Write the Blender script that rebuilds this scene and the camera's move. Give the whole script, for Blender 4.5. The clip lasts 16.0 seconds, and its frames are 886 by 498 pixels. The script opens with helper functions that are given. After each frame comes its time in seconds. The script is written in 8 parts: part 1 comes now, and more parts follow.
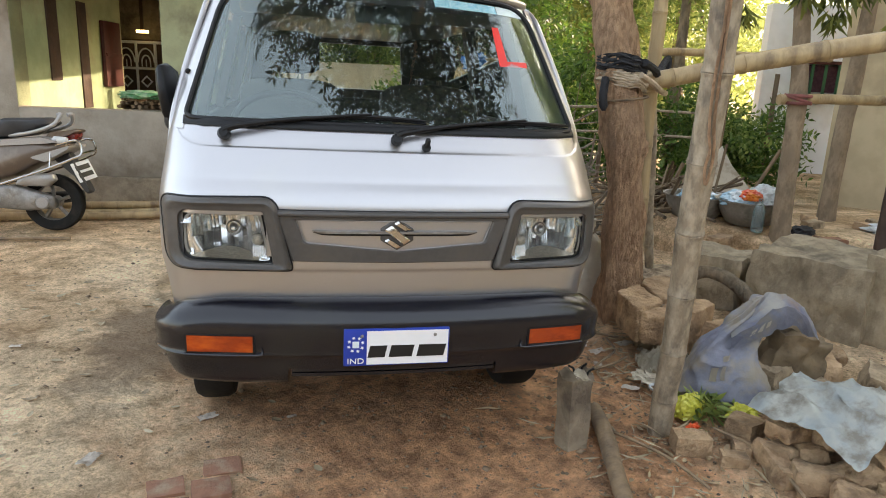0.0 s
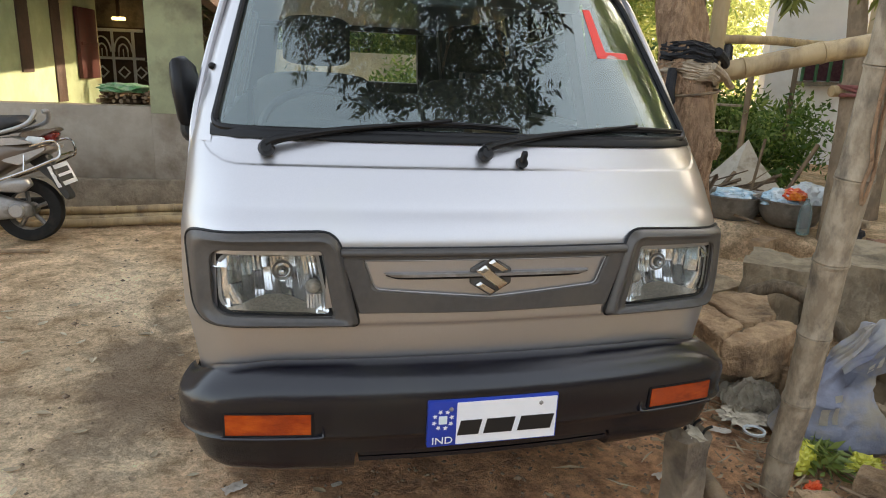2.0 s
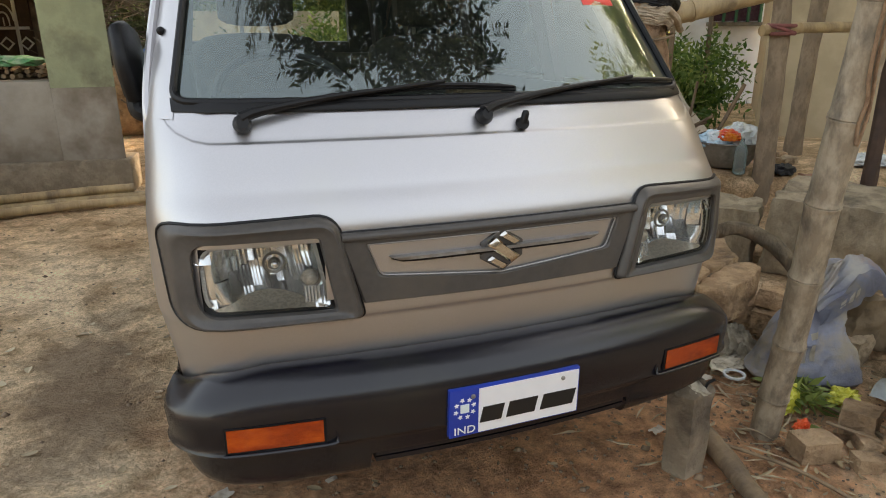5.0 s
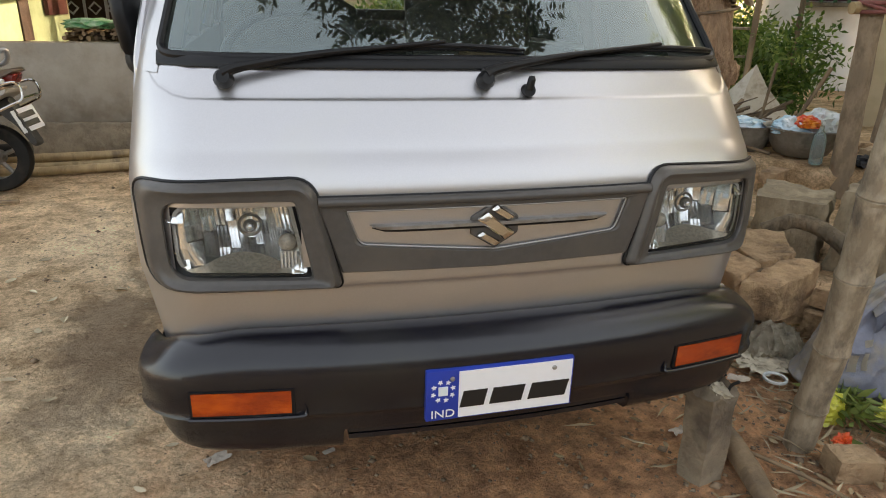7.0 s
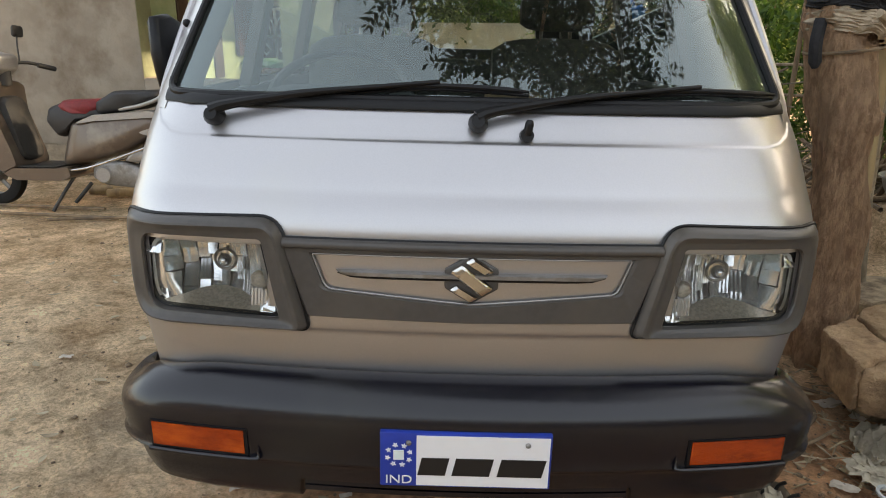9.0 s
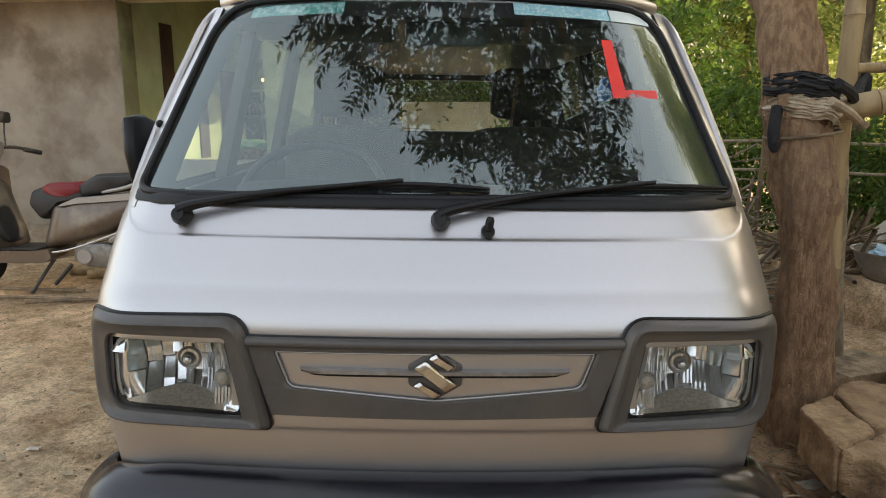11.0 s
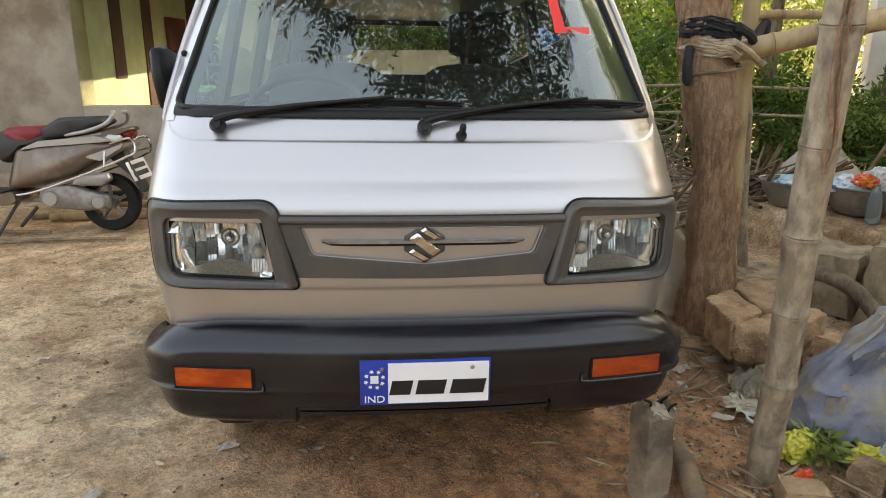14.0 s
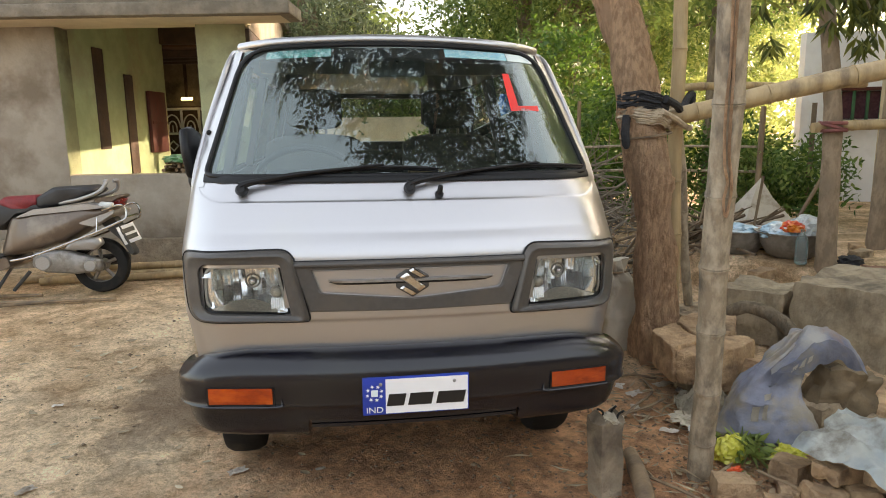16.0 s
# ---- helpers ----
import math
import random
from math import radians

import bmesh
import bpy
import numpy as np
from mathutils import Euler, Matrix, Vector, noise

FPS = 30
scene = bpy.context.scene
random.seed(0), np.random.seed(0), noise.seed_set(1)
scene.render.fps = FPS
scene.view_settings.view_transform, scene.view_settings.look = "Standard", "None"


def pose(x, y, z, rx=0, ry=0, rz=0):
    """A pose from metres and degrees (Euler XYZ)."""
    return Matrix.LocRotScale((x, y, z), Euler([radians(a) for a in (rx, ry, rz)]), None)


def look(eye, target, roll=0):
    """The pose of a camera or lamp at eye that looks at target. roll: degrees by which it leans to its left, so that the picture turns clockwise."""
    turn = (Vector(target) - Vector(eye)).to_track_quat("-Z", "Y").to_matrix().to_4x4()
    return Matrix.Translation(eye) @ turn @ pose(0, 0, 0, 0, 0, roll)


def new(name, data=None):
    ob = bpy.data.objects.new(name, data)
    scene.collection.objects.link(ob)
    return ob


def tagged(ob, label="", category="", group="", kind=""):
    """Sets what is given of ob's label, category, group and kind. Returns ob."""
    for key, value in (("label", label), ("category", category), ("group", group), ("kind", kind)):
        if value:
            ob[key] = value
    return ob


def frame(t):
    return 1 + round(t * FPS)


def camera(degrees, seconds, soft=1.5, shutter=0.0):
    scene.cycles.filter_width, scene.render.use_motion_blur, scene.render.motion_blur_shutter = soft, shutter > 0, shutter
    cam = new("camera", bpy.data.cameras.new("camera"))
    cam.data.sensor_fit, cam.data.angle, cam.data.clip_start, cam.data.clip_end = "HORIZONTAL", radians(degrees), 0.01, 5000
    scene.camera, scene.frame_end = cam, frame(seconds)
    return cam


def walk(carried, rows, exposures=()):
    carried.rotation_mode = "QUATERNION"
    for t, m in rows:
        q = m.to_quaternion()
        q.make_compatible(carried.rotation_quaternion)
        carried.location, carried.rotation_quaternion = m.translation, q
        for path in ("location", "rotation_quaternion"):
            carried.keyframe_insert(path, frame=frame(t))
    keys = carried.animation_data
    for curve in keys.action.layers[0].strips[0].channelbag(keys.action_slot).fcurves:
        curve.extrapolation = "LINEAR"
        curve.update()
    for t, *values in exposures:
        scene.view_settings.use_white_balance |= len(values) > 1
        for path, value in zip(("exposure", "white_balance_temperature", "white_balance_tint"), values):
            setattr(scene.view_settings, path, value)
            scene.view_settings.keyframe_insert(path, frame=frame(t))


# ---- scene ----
cam = camera(66.9, 16.0, 1.0)
PATH = [
    (0, (-0.273, -1.88, 1.239), (0.145, 0.014, 0.749), 2.4),
    (0.5, (-0.388, -1.821, 1.259), (0.086, 0.06, 0.772), 1.7),
    (1, (-0.433, -1.691, 1.241), (0.024, 0.178, 0.696), 1.2),
    (1.5, (-0.449, -1.46, 1.242), (0.043, 0.398, 0.691), 2.6),
    (2, (-0.468, -1.37, 1.247), (0.013, 0.501, 0.727), 2.2),
    (2.5, (-0.559, -1.252, 1.272), (0.098, 0.578, 0.804), 2.8),
    (3, (-0.6, -1.185, 1.283), (0.128, 0.622, 0.828), 2.1),
    (3.5, (-0.596, -1.181, 1.309), (0.144, 0.643, 0.954), 1.2),
    (4, (-0.59, -1.171, 1.305), (0.156, 0.652, 0.957), 0.6),
    (4.3, (-0.577, -1.185, 1.303), (0.131, 0.629, 0.846), 0.2),
    (4.5, (-0.595, -1.169, 1.265), (0.133, 0.616, 0.733), -0.2),
    (5, (-0.604, -1.179, 1.243), (0.092, 0.584, 0.608), -0.2),
    (5.2, (-0.604, -1.181, 1.236), (0.111, 0.568, 0.579), 0.5),
    (7.3, (-0.328, -1.152, 1.189), (0.129, 0.659, 0.474), 1.4),
    (7.5, (-0.264, -1.148, 1.173), (0.182, 0.655, 0.431), 1.8),
    (8, (-0.206, -1.147, 1.155), (0.142, 0.686, 0.436), 1.6),
    (8.5, (-0.152, -1.109, 1.162), (-0.002, 0.771, 0.497), 3.0),
    (9, (-0.032, -1.111, 1.205), (-0.051, 0.797, 0.607), 0.6),
    (9.2, (0.005, -1.118, 1.218), (-0.006, 0.819, 0.718), 2.2),
    (11.3, (0.018, -1.113, 1.255), (0.023, 0.847, 0.86), -0.4),
    (11.4, (0.032, -1.092, 1.237), (0.029, 0.846, 0.741), -0.4),
    (11.5, (0.019, -1.102, 1.213), (0.049, 0.822, 0.669), 0.2),
    (11.6, (0.021, -1.093, 1.186), (0.043, 0.812, 0.579), 0.3),
    (12, (0.028, -1.09, 1.152), (0.055, 0.756, 0.383), -0.5),
    (12.5, (0.027, -1.09, 1.139), (0.039, 0.751, 0.358), -1.3),
    (13, (0.055, -1.174, 1.162), (-0.065, 0.681, 0.425), -0.9),
    (13.4, (-0.001, -1.311, 1.183), (0.046, 0.588, 0.558), -0.5),
    (13.5, (-0.019, -1.351, 1.183), (0.068, 0.557, 0.592), -1.1),
    (14, (-0.098, -1.518, 1.201), (0.089, 0.403, 0.674), 0.1),
    (14.5, (-0.122, -1.697, 1.213), (0.055, 0.247, 0.781), 0.7),
    (15, (-0.131, -1.825, 1.231), (0.064, 0.131, 0.863), -1.2),
    (15.5, (-0.149, -1.836, 1.225), (0.128, 0.114, 0.882), -1.6),
    (16, (-0.184, -1.899, 1.234), (0.104, 0.048, 0.88), -0.9),
]
walk(cam, [(t, look(eye, target, roll)) for t, eye, target, roll in PATH], [(0, 1.51, 7370, 11), (1.5, 1.39, 7370, 12), (4, 1.12, 7470, 12), (5, 1.16, 7870, 12), (7.5, 1.36, 7970, 12), (8, 1.48, 7870, 12), (8.5, 1.31, 8020, 12), (9, 1.16, 7720, 12), (11.5, 1.06, 7820, 12), (12, 1.41, 8170, 12), (12.5, 1.53, 8070, 12), (13, 1.68, 7970, 12), (13.5, 1.46, 7870, 12), (14.5, 1.39, 7770, 12), (16, 1.46, 7770, 12)])

# ---- light ----
world = bpy.data.worlds.new("sky")
scene.world = world
world.use_nodes = True
wn = world.node_tree
sky = wn.nodes.new("ShaderNodeTexSky")
sky.sky_type = "NISHITA"
sky.sun_disc = False
SUN_EL, SUN_AZ = 21.5, 74.0          # degrees: height, and clockwise from +y
sky.sun_elevation, sky.sun_rotation = radians(SUN_EL), radians(SUN_AZ)
sky.air_density, sky.dust_density, sky.ozone_density = 1.2, 3.5, 1.0
haze = wn.nodes.new("ShaderNodeMix")          # thin white haze over the whole sky
haze.data_type, haze.inputs[0].default_value = "RGBA", 0.22
haze.inputs[7].default_value = (7.0, 8.2, 9.9, 1)
pale = wn.nodes.new("ShaderNodeHueSaturation")
pale.inputs["Saturation"].default_value = 0.85
wn.links.new(sky.outputs[0], pale.inputs["Color"])
wn.links.new(pale.outputs[0], haze.inputs[6])
wn.links.new(haze.outputs[2], wn.nodes["Background"].inputs[0])
wn.nodes["Background"].inputs[1].default_value = 0.20
sun_data = bpy.data.lights.new("sun", "SUN")
sun_data.energy, sun_data.angle, sun_data.color = 4.0, radians(1.0), (1.0, 0.86, 0.68)
sun = new("sun", sun_data)
_a, _e = radians(SUN_AZ), radians(SUN_EL)
sun.matrix_world = look((20 * math.sin(_a), 20 * math.cos(_a), 20), (20 * math.sin(_a) - math.sin(_a) * math.cos(_e), 20 * math.cos(_a) - math.cos(_a) * math.cos(_e), 20 - math.sin(_e)))


# ---- materials ----
def nodes_of(name):
    m = bpy.data.materials.new(name)
    m.use_nodes = True
    return m, m.node_tree, m.node_tree.nodes["Principled BSDF"]


def mat(name, c1, c2=None, rough=0.6, metal=0.0, scale=8.0, stain=None, stain_scale=1.3, bump=0.15, bscale=60.0, stretch=(1, 1, 1), vary=0.0, coat=0.0, spec=0.5, rough_vary=0.12, transl=0.0, bdist=0.014, cover=0.0):
    """Colour from c1 to c2 in a fine grain, with larger stains, and a fine relief."""
    m, t, b = nodes_of(name)
    c2 = c2 or tuple(x * 0.75 for x in c1)
    stain = stain or tuple(x * 0.6 for x in c2)
    N, L = t.nodes.new, t.links.new
    co, mp = N("ShaderNodeTexCoord"), N("ShaderNodeMapping")
    mp.inputs["Scale"].default_value = stretch
    L(co.outputs["Object"], mp.inputs[0])
    n1, n2, n3 = N("ShaderNodeTexNoise"), N("ShaderNodeTexNoise"), N("ShaderNodeTexNoise")
    for n, s, d in ((n1, scale, 8), (n2, stain_scale, 5), (n3, bscale, 6)):
        n.inputs["Scale"].default_value, n.inputs["Detail"].default_value, n.inputs["Roughness"].default_value = s, d, 0.62
        L(mp.outputs[0], n.inputs["Vector"])
    r1, r2 = N("ShaderNodeValToRGB"), N("ShaderNodeValToRGB")
    r1.color_ramp.elements[0].position, r1.color_ramp.elements[1].position = 0.41, 0.59
    r1.color_ramp.elements[0].color, r1.color_ramp.elements[1].color = (*c2, 1), (*c1, 1)
    r2.color_ramp.elements[0].position, r2.color_ramp.elements[1].position = 0.52 - cover, 0.68 - cover * 1.4
    L(n1.outputs[0], r1.inputs[0]), L(n2.outputs[0], r2.inputs[0])
    mx = N("ShaderNodeMix")
    mx.data_type = "RGBA"
    L(r2.outputs[0], mx.inputs[0]), L(r1.outputs[0], mx.inputs[6])
    mx.inputs[7].default_value = (*stain, 1)
    col = mx.outputs[2]
    if vary:
        oi, hs = N("ShaderNodeObjectInfo"), N("ShaderNodeHueSaturation")
        mr = N("ShaderNodeMapRange")
        mr.inputs[3].default_value, mr.inputs[4].default_value = 1 - vary, 1 + vary
        L(oi.outputs["Random"], mr.inputs[0]), L(mr.outputs[0], hs.inputs["Value"]), L(col, hs.inputs["Color"])
        col = hs.outputs[0]
    L(col, b.inputs["Base Color"])
    mr2 = N("ShaderNodeMapRange")
    mr2.inputs[3].default_value, mr2.inputs[4].default_value = max(0.02, rough - rough_vary), min(1, rough + rough_vary)
    L(n1.outputs[0], mr2.inputs[0]), L(mr2.outputs[0], b.inputs["Roughness"])
    b.inputs["Metallic"].default_value = metal
    b.inputs["Specular IOR Level"].default_value = spec
    b.inputs["Coat Weight"].default_value = coat
    b.inputs["Coat Roughness"].default_value = 0.08
    if transl:
        b.inputs["Transmission Weight"].default_value = 0.0
        b.inputs["Subsurface Weight"].default_value = transl
        b.inputs["Subsurface Radius"].default_value = (0.01, 0.01, 0.005)
    if bump:
        bu = N("ShaderNodeBump")
        bu.inputs["Strength"].default_value, bu.inputs["Distance"].default_value = bump, bdist
        L(n3.outputs[0], bu.inputs["Height"]), L(bu.outputs[0], b.inputs["Normal"])
    return m


def leaf_mat(name, c1, c2, glow=0.35):
    """Leaves: each one a little different, thin enough to let some light through."""
    m, t, b = nodes_of(name)
    N, L = t.nodes.new, t.links.new
    g, r = N("ShaderNodeNewGeometry"), N("ShaderNodeValToRGB")
    r.color_ramp.elements[0].color, r.color_ramp.elements[1].color = (*c1, 1), (*c2, 1)
    L(g.outputs["Random Per Island"], r.inputs[0]), L(r.outputs[0], b.inputs["Base Color"])
    b.inputs["Roughness"].default_value = 0.5
    tr, mx = N("ShaderNodeBsdfTranslucent"), N("ShaderNodeMixShader")
    L(r.outputs[0], tr.inputs[0])
    mx.inputs[0].default_value = glow
    L(b.outputs[0], mx.inputs[1]), L(tr.outputs[0], mx.inputs[2]), L(mx.outputs[0], t.nodes["Material Output"].inputs[0])
    return m


def glass_mat(name, tint, ior=1.5, rough=0.0, dust=0.0):
    """A thin pane: clear, tinted, with a mirror sheen that grows towards grazing."""
    m, t, b = nodes_of(name)
    N, L = t.nodes.new, t.links.new
    tr, gl, fr, mx = N("ShaderNodeBsdfTransparent"), N("ShaderNodeBsdfGlossy"), N("ShaderNodeFresnel"), N("ShaderNodeMixShader")
    tr.inputs[0].default_value = (*tint, 1)
    gl.inputs["Roughness"].default_value = rough
    gl.inputs[0].default_value = (0.87, 1.0, 0.98, 1)
    fr.inputs["IOR"].default_value = ior
    L(fr.outputs[0], mx.inputs[0]), L(tr.outputs[0], mx.inputs[1]), L(gl.outputs[0], mx.inputs[2])
    if dust:                                # a thin film of dust, in streaks
        df, md, nz_, mr = N("ShaderNodeBsdfDiffuse"), N("ShaderNodeMixShader"), N("ShaderNodeTexNoise"), N("ShaderNodeMapRange")
        df.inputs[0].default_value = (0.62, 0.66, 0.64, 1)
        nz_.inputs["Scale"].default_value, nz_.inputs["Detail"].default_value = 5, 6
        mr.inputs[1].default_value, mr.inputs[2].default_value, mr.inputs[3].default_value, mr.inputs[4].default_value = 0.3, 0.7, dust * 0.5, dust * 1.5
        L(nz_.outputs[0], mr.inputs[0]), L(mr.outputs[0], md.inputs[0]), L(mx.outputs[0], md.inputs[1]), L(df.outputs[0], md.inputs[2])
        mx = md
    L(mx.outputs[0], t.nodes["Material Output"].inputs[0])
    return m


PAINT = mat("silver_paint", (0.495, 0.480, 0.484), (0.47, 0.456, 0.460), rough=0.34, metal=0.90, scale=400, stain=(0.49, 0.475, 0.46), stain_scale=2.0, bump=0.0, coat=0.35, rough_vary=0.03)
TRIM = mat("grey_plastic", (0.076, 0.069, 0.064), (0.067, 0.061, 0.057), rough=0.34, scale=60, stain=(0.088, 0.077, 0.067), stain_scale=3, bump=0.03, bscale=500, spec=0.4)
BUMPER = mat("black_bumper", (0.0074, 0.0068, 0.0108), (0.0060, 0.0055, 0.0088), rough=0.21, scale=30, stain=(0.016, 0.0157, 0.0155), stain_scale=3, bump=0.06, bscale=500, bdist=0.003, spec=0.56, rough_vary=0.06)
RUBBER = mat("rubber", (0.010, 0.010, 0.011), (0.008, 0.008, 0.009), rough=0.42, scale=50, bump=0.05, bscale=300, spec=0.25)
TYRE = mat("tyre_rubber", (0.016, 0.015, 0.0145), (0.012, 0.0115, 0.011), rough=0.75, scale=20, stain=(0.034, 0.028, 0.022), stain_scale=6, spec=0.25)
CHROME = mat("chrome", (0.62, 0.59, 0.55), (0.56, 0.53, 0.49), rough=0.14, metal=1.0, scale=10, bump=0.0, rough_vary=0.03)
REFL = mat("reflector", (0.86, 0.85, 0.84), (0.82, 0.81, 0.80), rough=0.18, metal=0.86, scale=10, bump=0.0, rough_vary=0.03)
WSCREEN = glass_mat("windscreen_glass", (0.78, 0.86, 0.84), 2.25, 0.0, 0.004)
SIDEGLASS = glass_mat("side_glass", (0.90, 0.94, 0.92), 1.45)
LENS = glass_mat("lens_glass", (0.96, 0.97, 0.97), 1.45)
AMBER = mat("amber_lens", (0.36, 0.040, 0.0025), (0.22, 0.020, 0.001), rough=0.12, scale=10, stain=(0.50, 0.075, 0.005), stain_scale=7, stretch=(1, 1, 2.5), bump=0.25, bscale=130, bdist=0.004, coat=0.4)
PLATE_W = mat("plate_white", (0.82, 0.82, 0.84), (0.80, 0.80, 0.82), rough=0.35, scale=20, stain=(0.72, 0.71, 0.70), bump=0.0)
PLATE_B = mat("plate_blue", (0.012, 0.045, 0.36), (0.012, 0.04, 0.32), rough=0.35, scale=20, bump=0.0)
INK = mat("black_ink", (0.012, 0.012, 0.013), (0.01, 0.01, 0.011), rough=0.4, bump=0.0)
SEAT = mat("seat_cloth", (0.085, 0.083, 0.074), (0.06, 0.06, 0.054), rough=0.9, scale=50, bump=0.0)
MIRROR_BACK = mat("grey_mirror_back", (0.42, 0.46, 0.44), (0.38, 0.42, 0.40), rough=0.35, scale=30, bump=0.0)
LINER = mat("roof_lining", (0.80, 0.75, 0.63), (0.74, 0.69, 0.58), rough=0.9, scale=30, bump=0.0)
DASH = mat("dash_plastic", (0.050, 0.052, 0.052), (0.038, 0.040, 0.041), rough=0.6, scale=40, bump=0.0)
RED_TAPE = mat("red_tape", (0.75, 0.03, 0.02), (0.70, 0.025, 0.02), rough=0.4, bump=0.0)
HOLO = mat("holo_film", (0.30, 0.62, 0.58), (0.72, 0.85, 0.84), rough=0.25, metal=0.3, scale=60, stain=(0.15, 0.42, 0.42), stain_scale=30, bump=0.0)
HOLO_B = mat("holo_film_blue", (0.16, 0.42, 0.48), (0.55, 0.75, 0.78), rough=0.25, metal=0.3, scale=180, stain=(0.2, 0.5, 0.65), stain_scale=60, bump=0.0)
FILM_W = mat("white_film", (0.75, 0.82, 0.82), (0.68, 0.78, 0.78), rough=0.3, bump=0.0)
DIRT = None
PLASTER = mat("grey_plaster", (0.36, 0.312, 0.255), (0.29, 0.247, 0.20), rough=0.9, scale=3.5, stain=(0.19, 0.148, 0.108), stain_scale=1.4, bump=0.5, bscale=22, bdist=0.02, cover=0.03)
GREENWASH = mat("green_limewash", (0.31, 0.325, 0.195), (0.25, 0.262, 0.158), rough=0.9, scale=4, stain=(0.15, 0.135, 0.085), stain_scale=1.7, bump=0.4, bscale=26, bdist=0.02, cover=0.03)
PALEGREEN = mat("pale_green_paint", (0.45, 0.53, 0.32), (0.38, 0.45, 0.26), rough=0.85, scale=4, stain=(0.38, 0.34, 0.22), stain_scale=1.3, bump=0.2, bscale=26)
CEMENT = mat("cement", (0.33, 0.262, 0.185), (0.235, 0.183, 0.13), rough=0.95, scale=8, stain=(0.115, 0.088, 0.064), stain_scale=3.2, bump=0.8, bscale=22, bdist=0.03)
SLAB = mat("weathered_concrete", (0.25, 0.215, 0.17), (0.17, 0.145, 0.115), rough=0.95, scale=6, stain=(0.09, 0.078, 0.062), stain_scale=1.6, bump=0.6, bscale=30, bdist=0.03)
CREAM = mat("cream_paint", (0.62, 0.54, 0.40), (0.56, 0.48, 0.36), rough=0.9, scale=5, stain=(0.42, 0.36, 0.27), stain_scale=1.0)
BEIGE = mat("beige_wall", (0.50, 0.39, 0.25), (0.45, 0.35, 0.22), rough=0.9, scale=4, stain=(0.34, 0.26, 0.17), stain_scale=0.9, bump=0.15)
WHITEWALL = mat("white_wall", (0.80, 0.82, 0.84), (0.76, 0.78, 0.80), rough=0.9, scale=4, stain=(0.62, 0.62, 0.62), stain_scale=0.8)
BAMBOO = mat("dry_bamboo", (0.44, 0.315, 0.165), (0.34, 0.235, 0.12), rough=0.5, scale=12, stain=(0.185, 0.125, 0.07), stain_scale=7, stretch=(1, 1, 0.2), bump=0.35, bscale=50, bdist=0.02)
BAMBOO_GREY = mat("grey_bamboo", (0.40, 0.325, 0.235), (0.245, 0.19, 0.13), rough=0.6, scale=24, stain=(0.12, 0.095, 0.07), stain_scale=13, stretch=(1, 1, 0.5), bump=0.6, bscale=55, bdist=0.012)
BARK = mat("bark", (0.60, 0.375, 0.225), (0.37, 0.215, 0.122), rough=0.95, scale=46, stain=(0.44, 0.275, 0.17), stain_scale=7, stretch=(1, 1, 0.35), bump=1.0, bscale=85, bdist=0.06)
BARK_GREY = mat("grey_bark", (0.25, 0.185, 0.12), (0.135, 0.10, 0.065), rough=0.95, scale=20, stain=(0.08, 0.065, 0.045), stain_scale=5, stretch=(1, 1, 0.25), bump=1.0, bscale=30, bdist=0.04)
BARK_TAN = mat("tan_bark", (0.33, 0.24, 0.16), (0.20, 0.143, 0.093), rough=0.9, scale=14, stain=(0.16, 0.118, 0.08), stain_scale=7, stretch=(1, 1, 0.5), bump=0.6, bscale=34, bdist=0.02)
MUDBRICK = mat("earth_brick", (0.56, 0.375, 0.22), (0.38, 0.24, 0.135), rough=0.95, scale=11, stain=(0.18, 0.112, 0.064), stain_scale=7, bump=1.0, bscale=40, vary=0.2, bdist=0.03)
REDBRICK = mat("red_brick", (0.30, 0.145, 0.088), (0.235, 0.115, 0.072), rough=0.95, scale=14, stain=(0.34, 0.245, 0.165), stain_scale=9, bump=0.6, bscale=40, vary=0.12)
STONE = mat("grey_stone", (0.49, 0.365, 0.235), (0.32, 0.235, 0.15), rough=0.95, scale=14, stain=(0.15, 0.105, 0.066), stain_scale=8, bump=1.0, bscale=36, bdist=0.03)
WOOD = mat("old_wood", (0.25, 0.17, 0.10), (0.17, 0.115, 0.07), rough=0.85, scale=14, stain=(0.09, 0.065, 0.045), stain_scale=5, stretch=(1, 1, 0.2), bump=0.5, bscale=50, vary=0.2)
DARKWOOD = mat("dark_wood", (0.085, 0.05, 0.035), (0.06, 0.035, 0.025), rough=0.7, scale=10, bump=0.3)
MAROON = mat("maroon_paint", (0.10, 0.022, 0.016), (0.075, 0.018, 0.013), rough=0.6, scale=10, bump=0.1)
SACK_BLUE = mat("woven_sack", (0.225, 0.235, 0.295), (0.155, 0.16, 0.205), rough=0.5, scale=9, stain=(0.275, 0.24, 0.195), stain_scale=5.5, bump=0.5, bscale=120, bdist=0.004, cover=0.05)
SACK_PALE = mat("pale_sack", (0.56, 0.50, 0.41), (0.44, 0.385, 0.305), rough=0.55, scale=5, stain=(0.29, 0.23, 0.165), stain_scale=5, bump=0.5, bscale=120, bdist=0.004)
TARP = mat("dirty_white_sheet", (0.64, 0.65, 0.60), (0.46, 0.51, 0.52), rough=0.5, scale=6, stain=(0.34, 0.31, 0.26), stain_scale=9, bump=0.5, bscale=120, bdist=0.004, cover=0.04)
CLOTH_GREY = mat("grey_rag", (0.56, 0.49, 0.38), (0.40, 0.345, 0.26), rough=0.9, scale=15, stain=(0.20, 0.17, 0.13), stain_scale=9, bump=0.6, bscale=60)
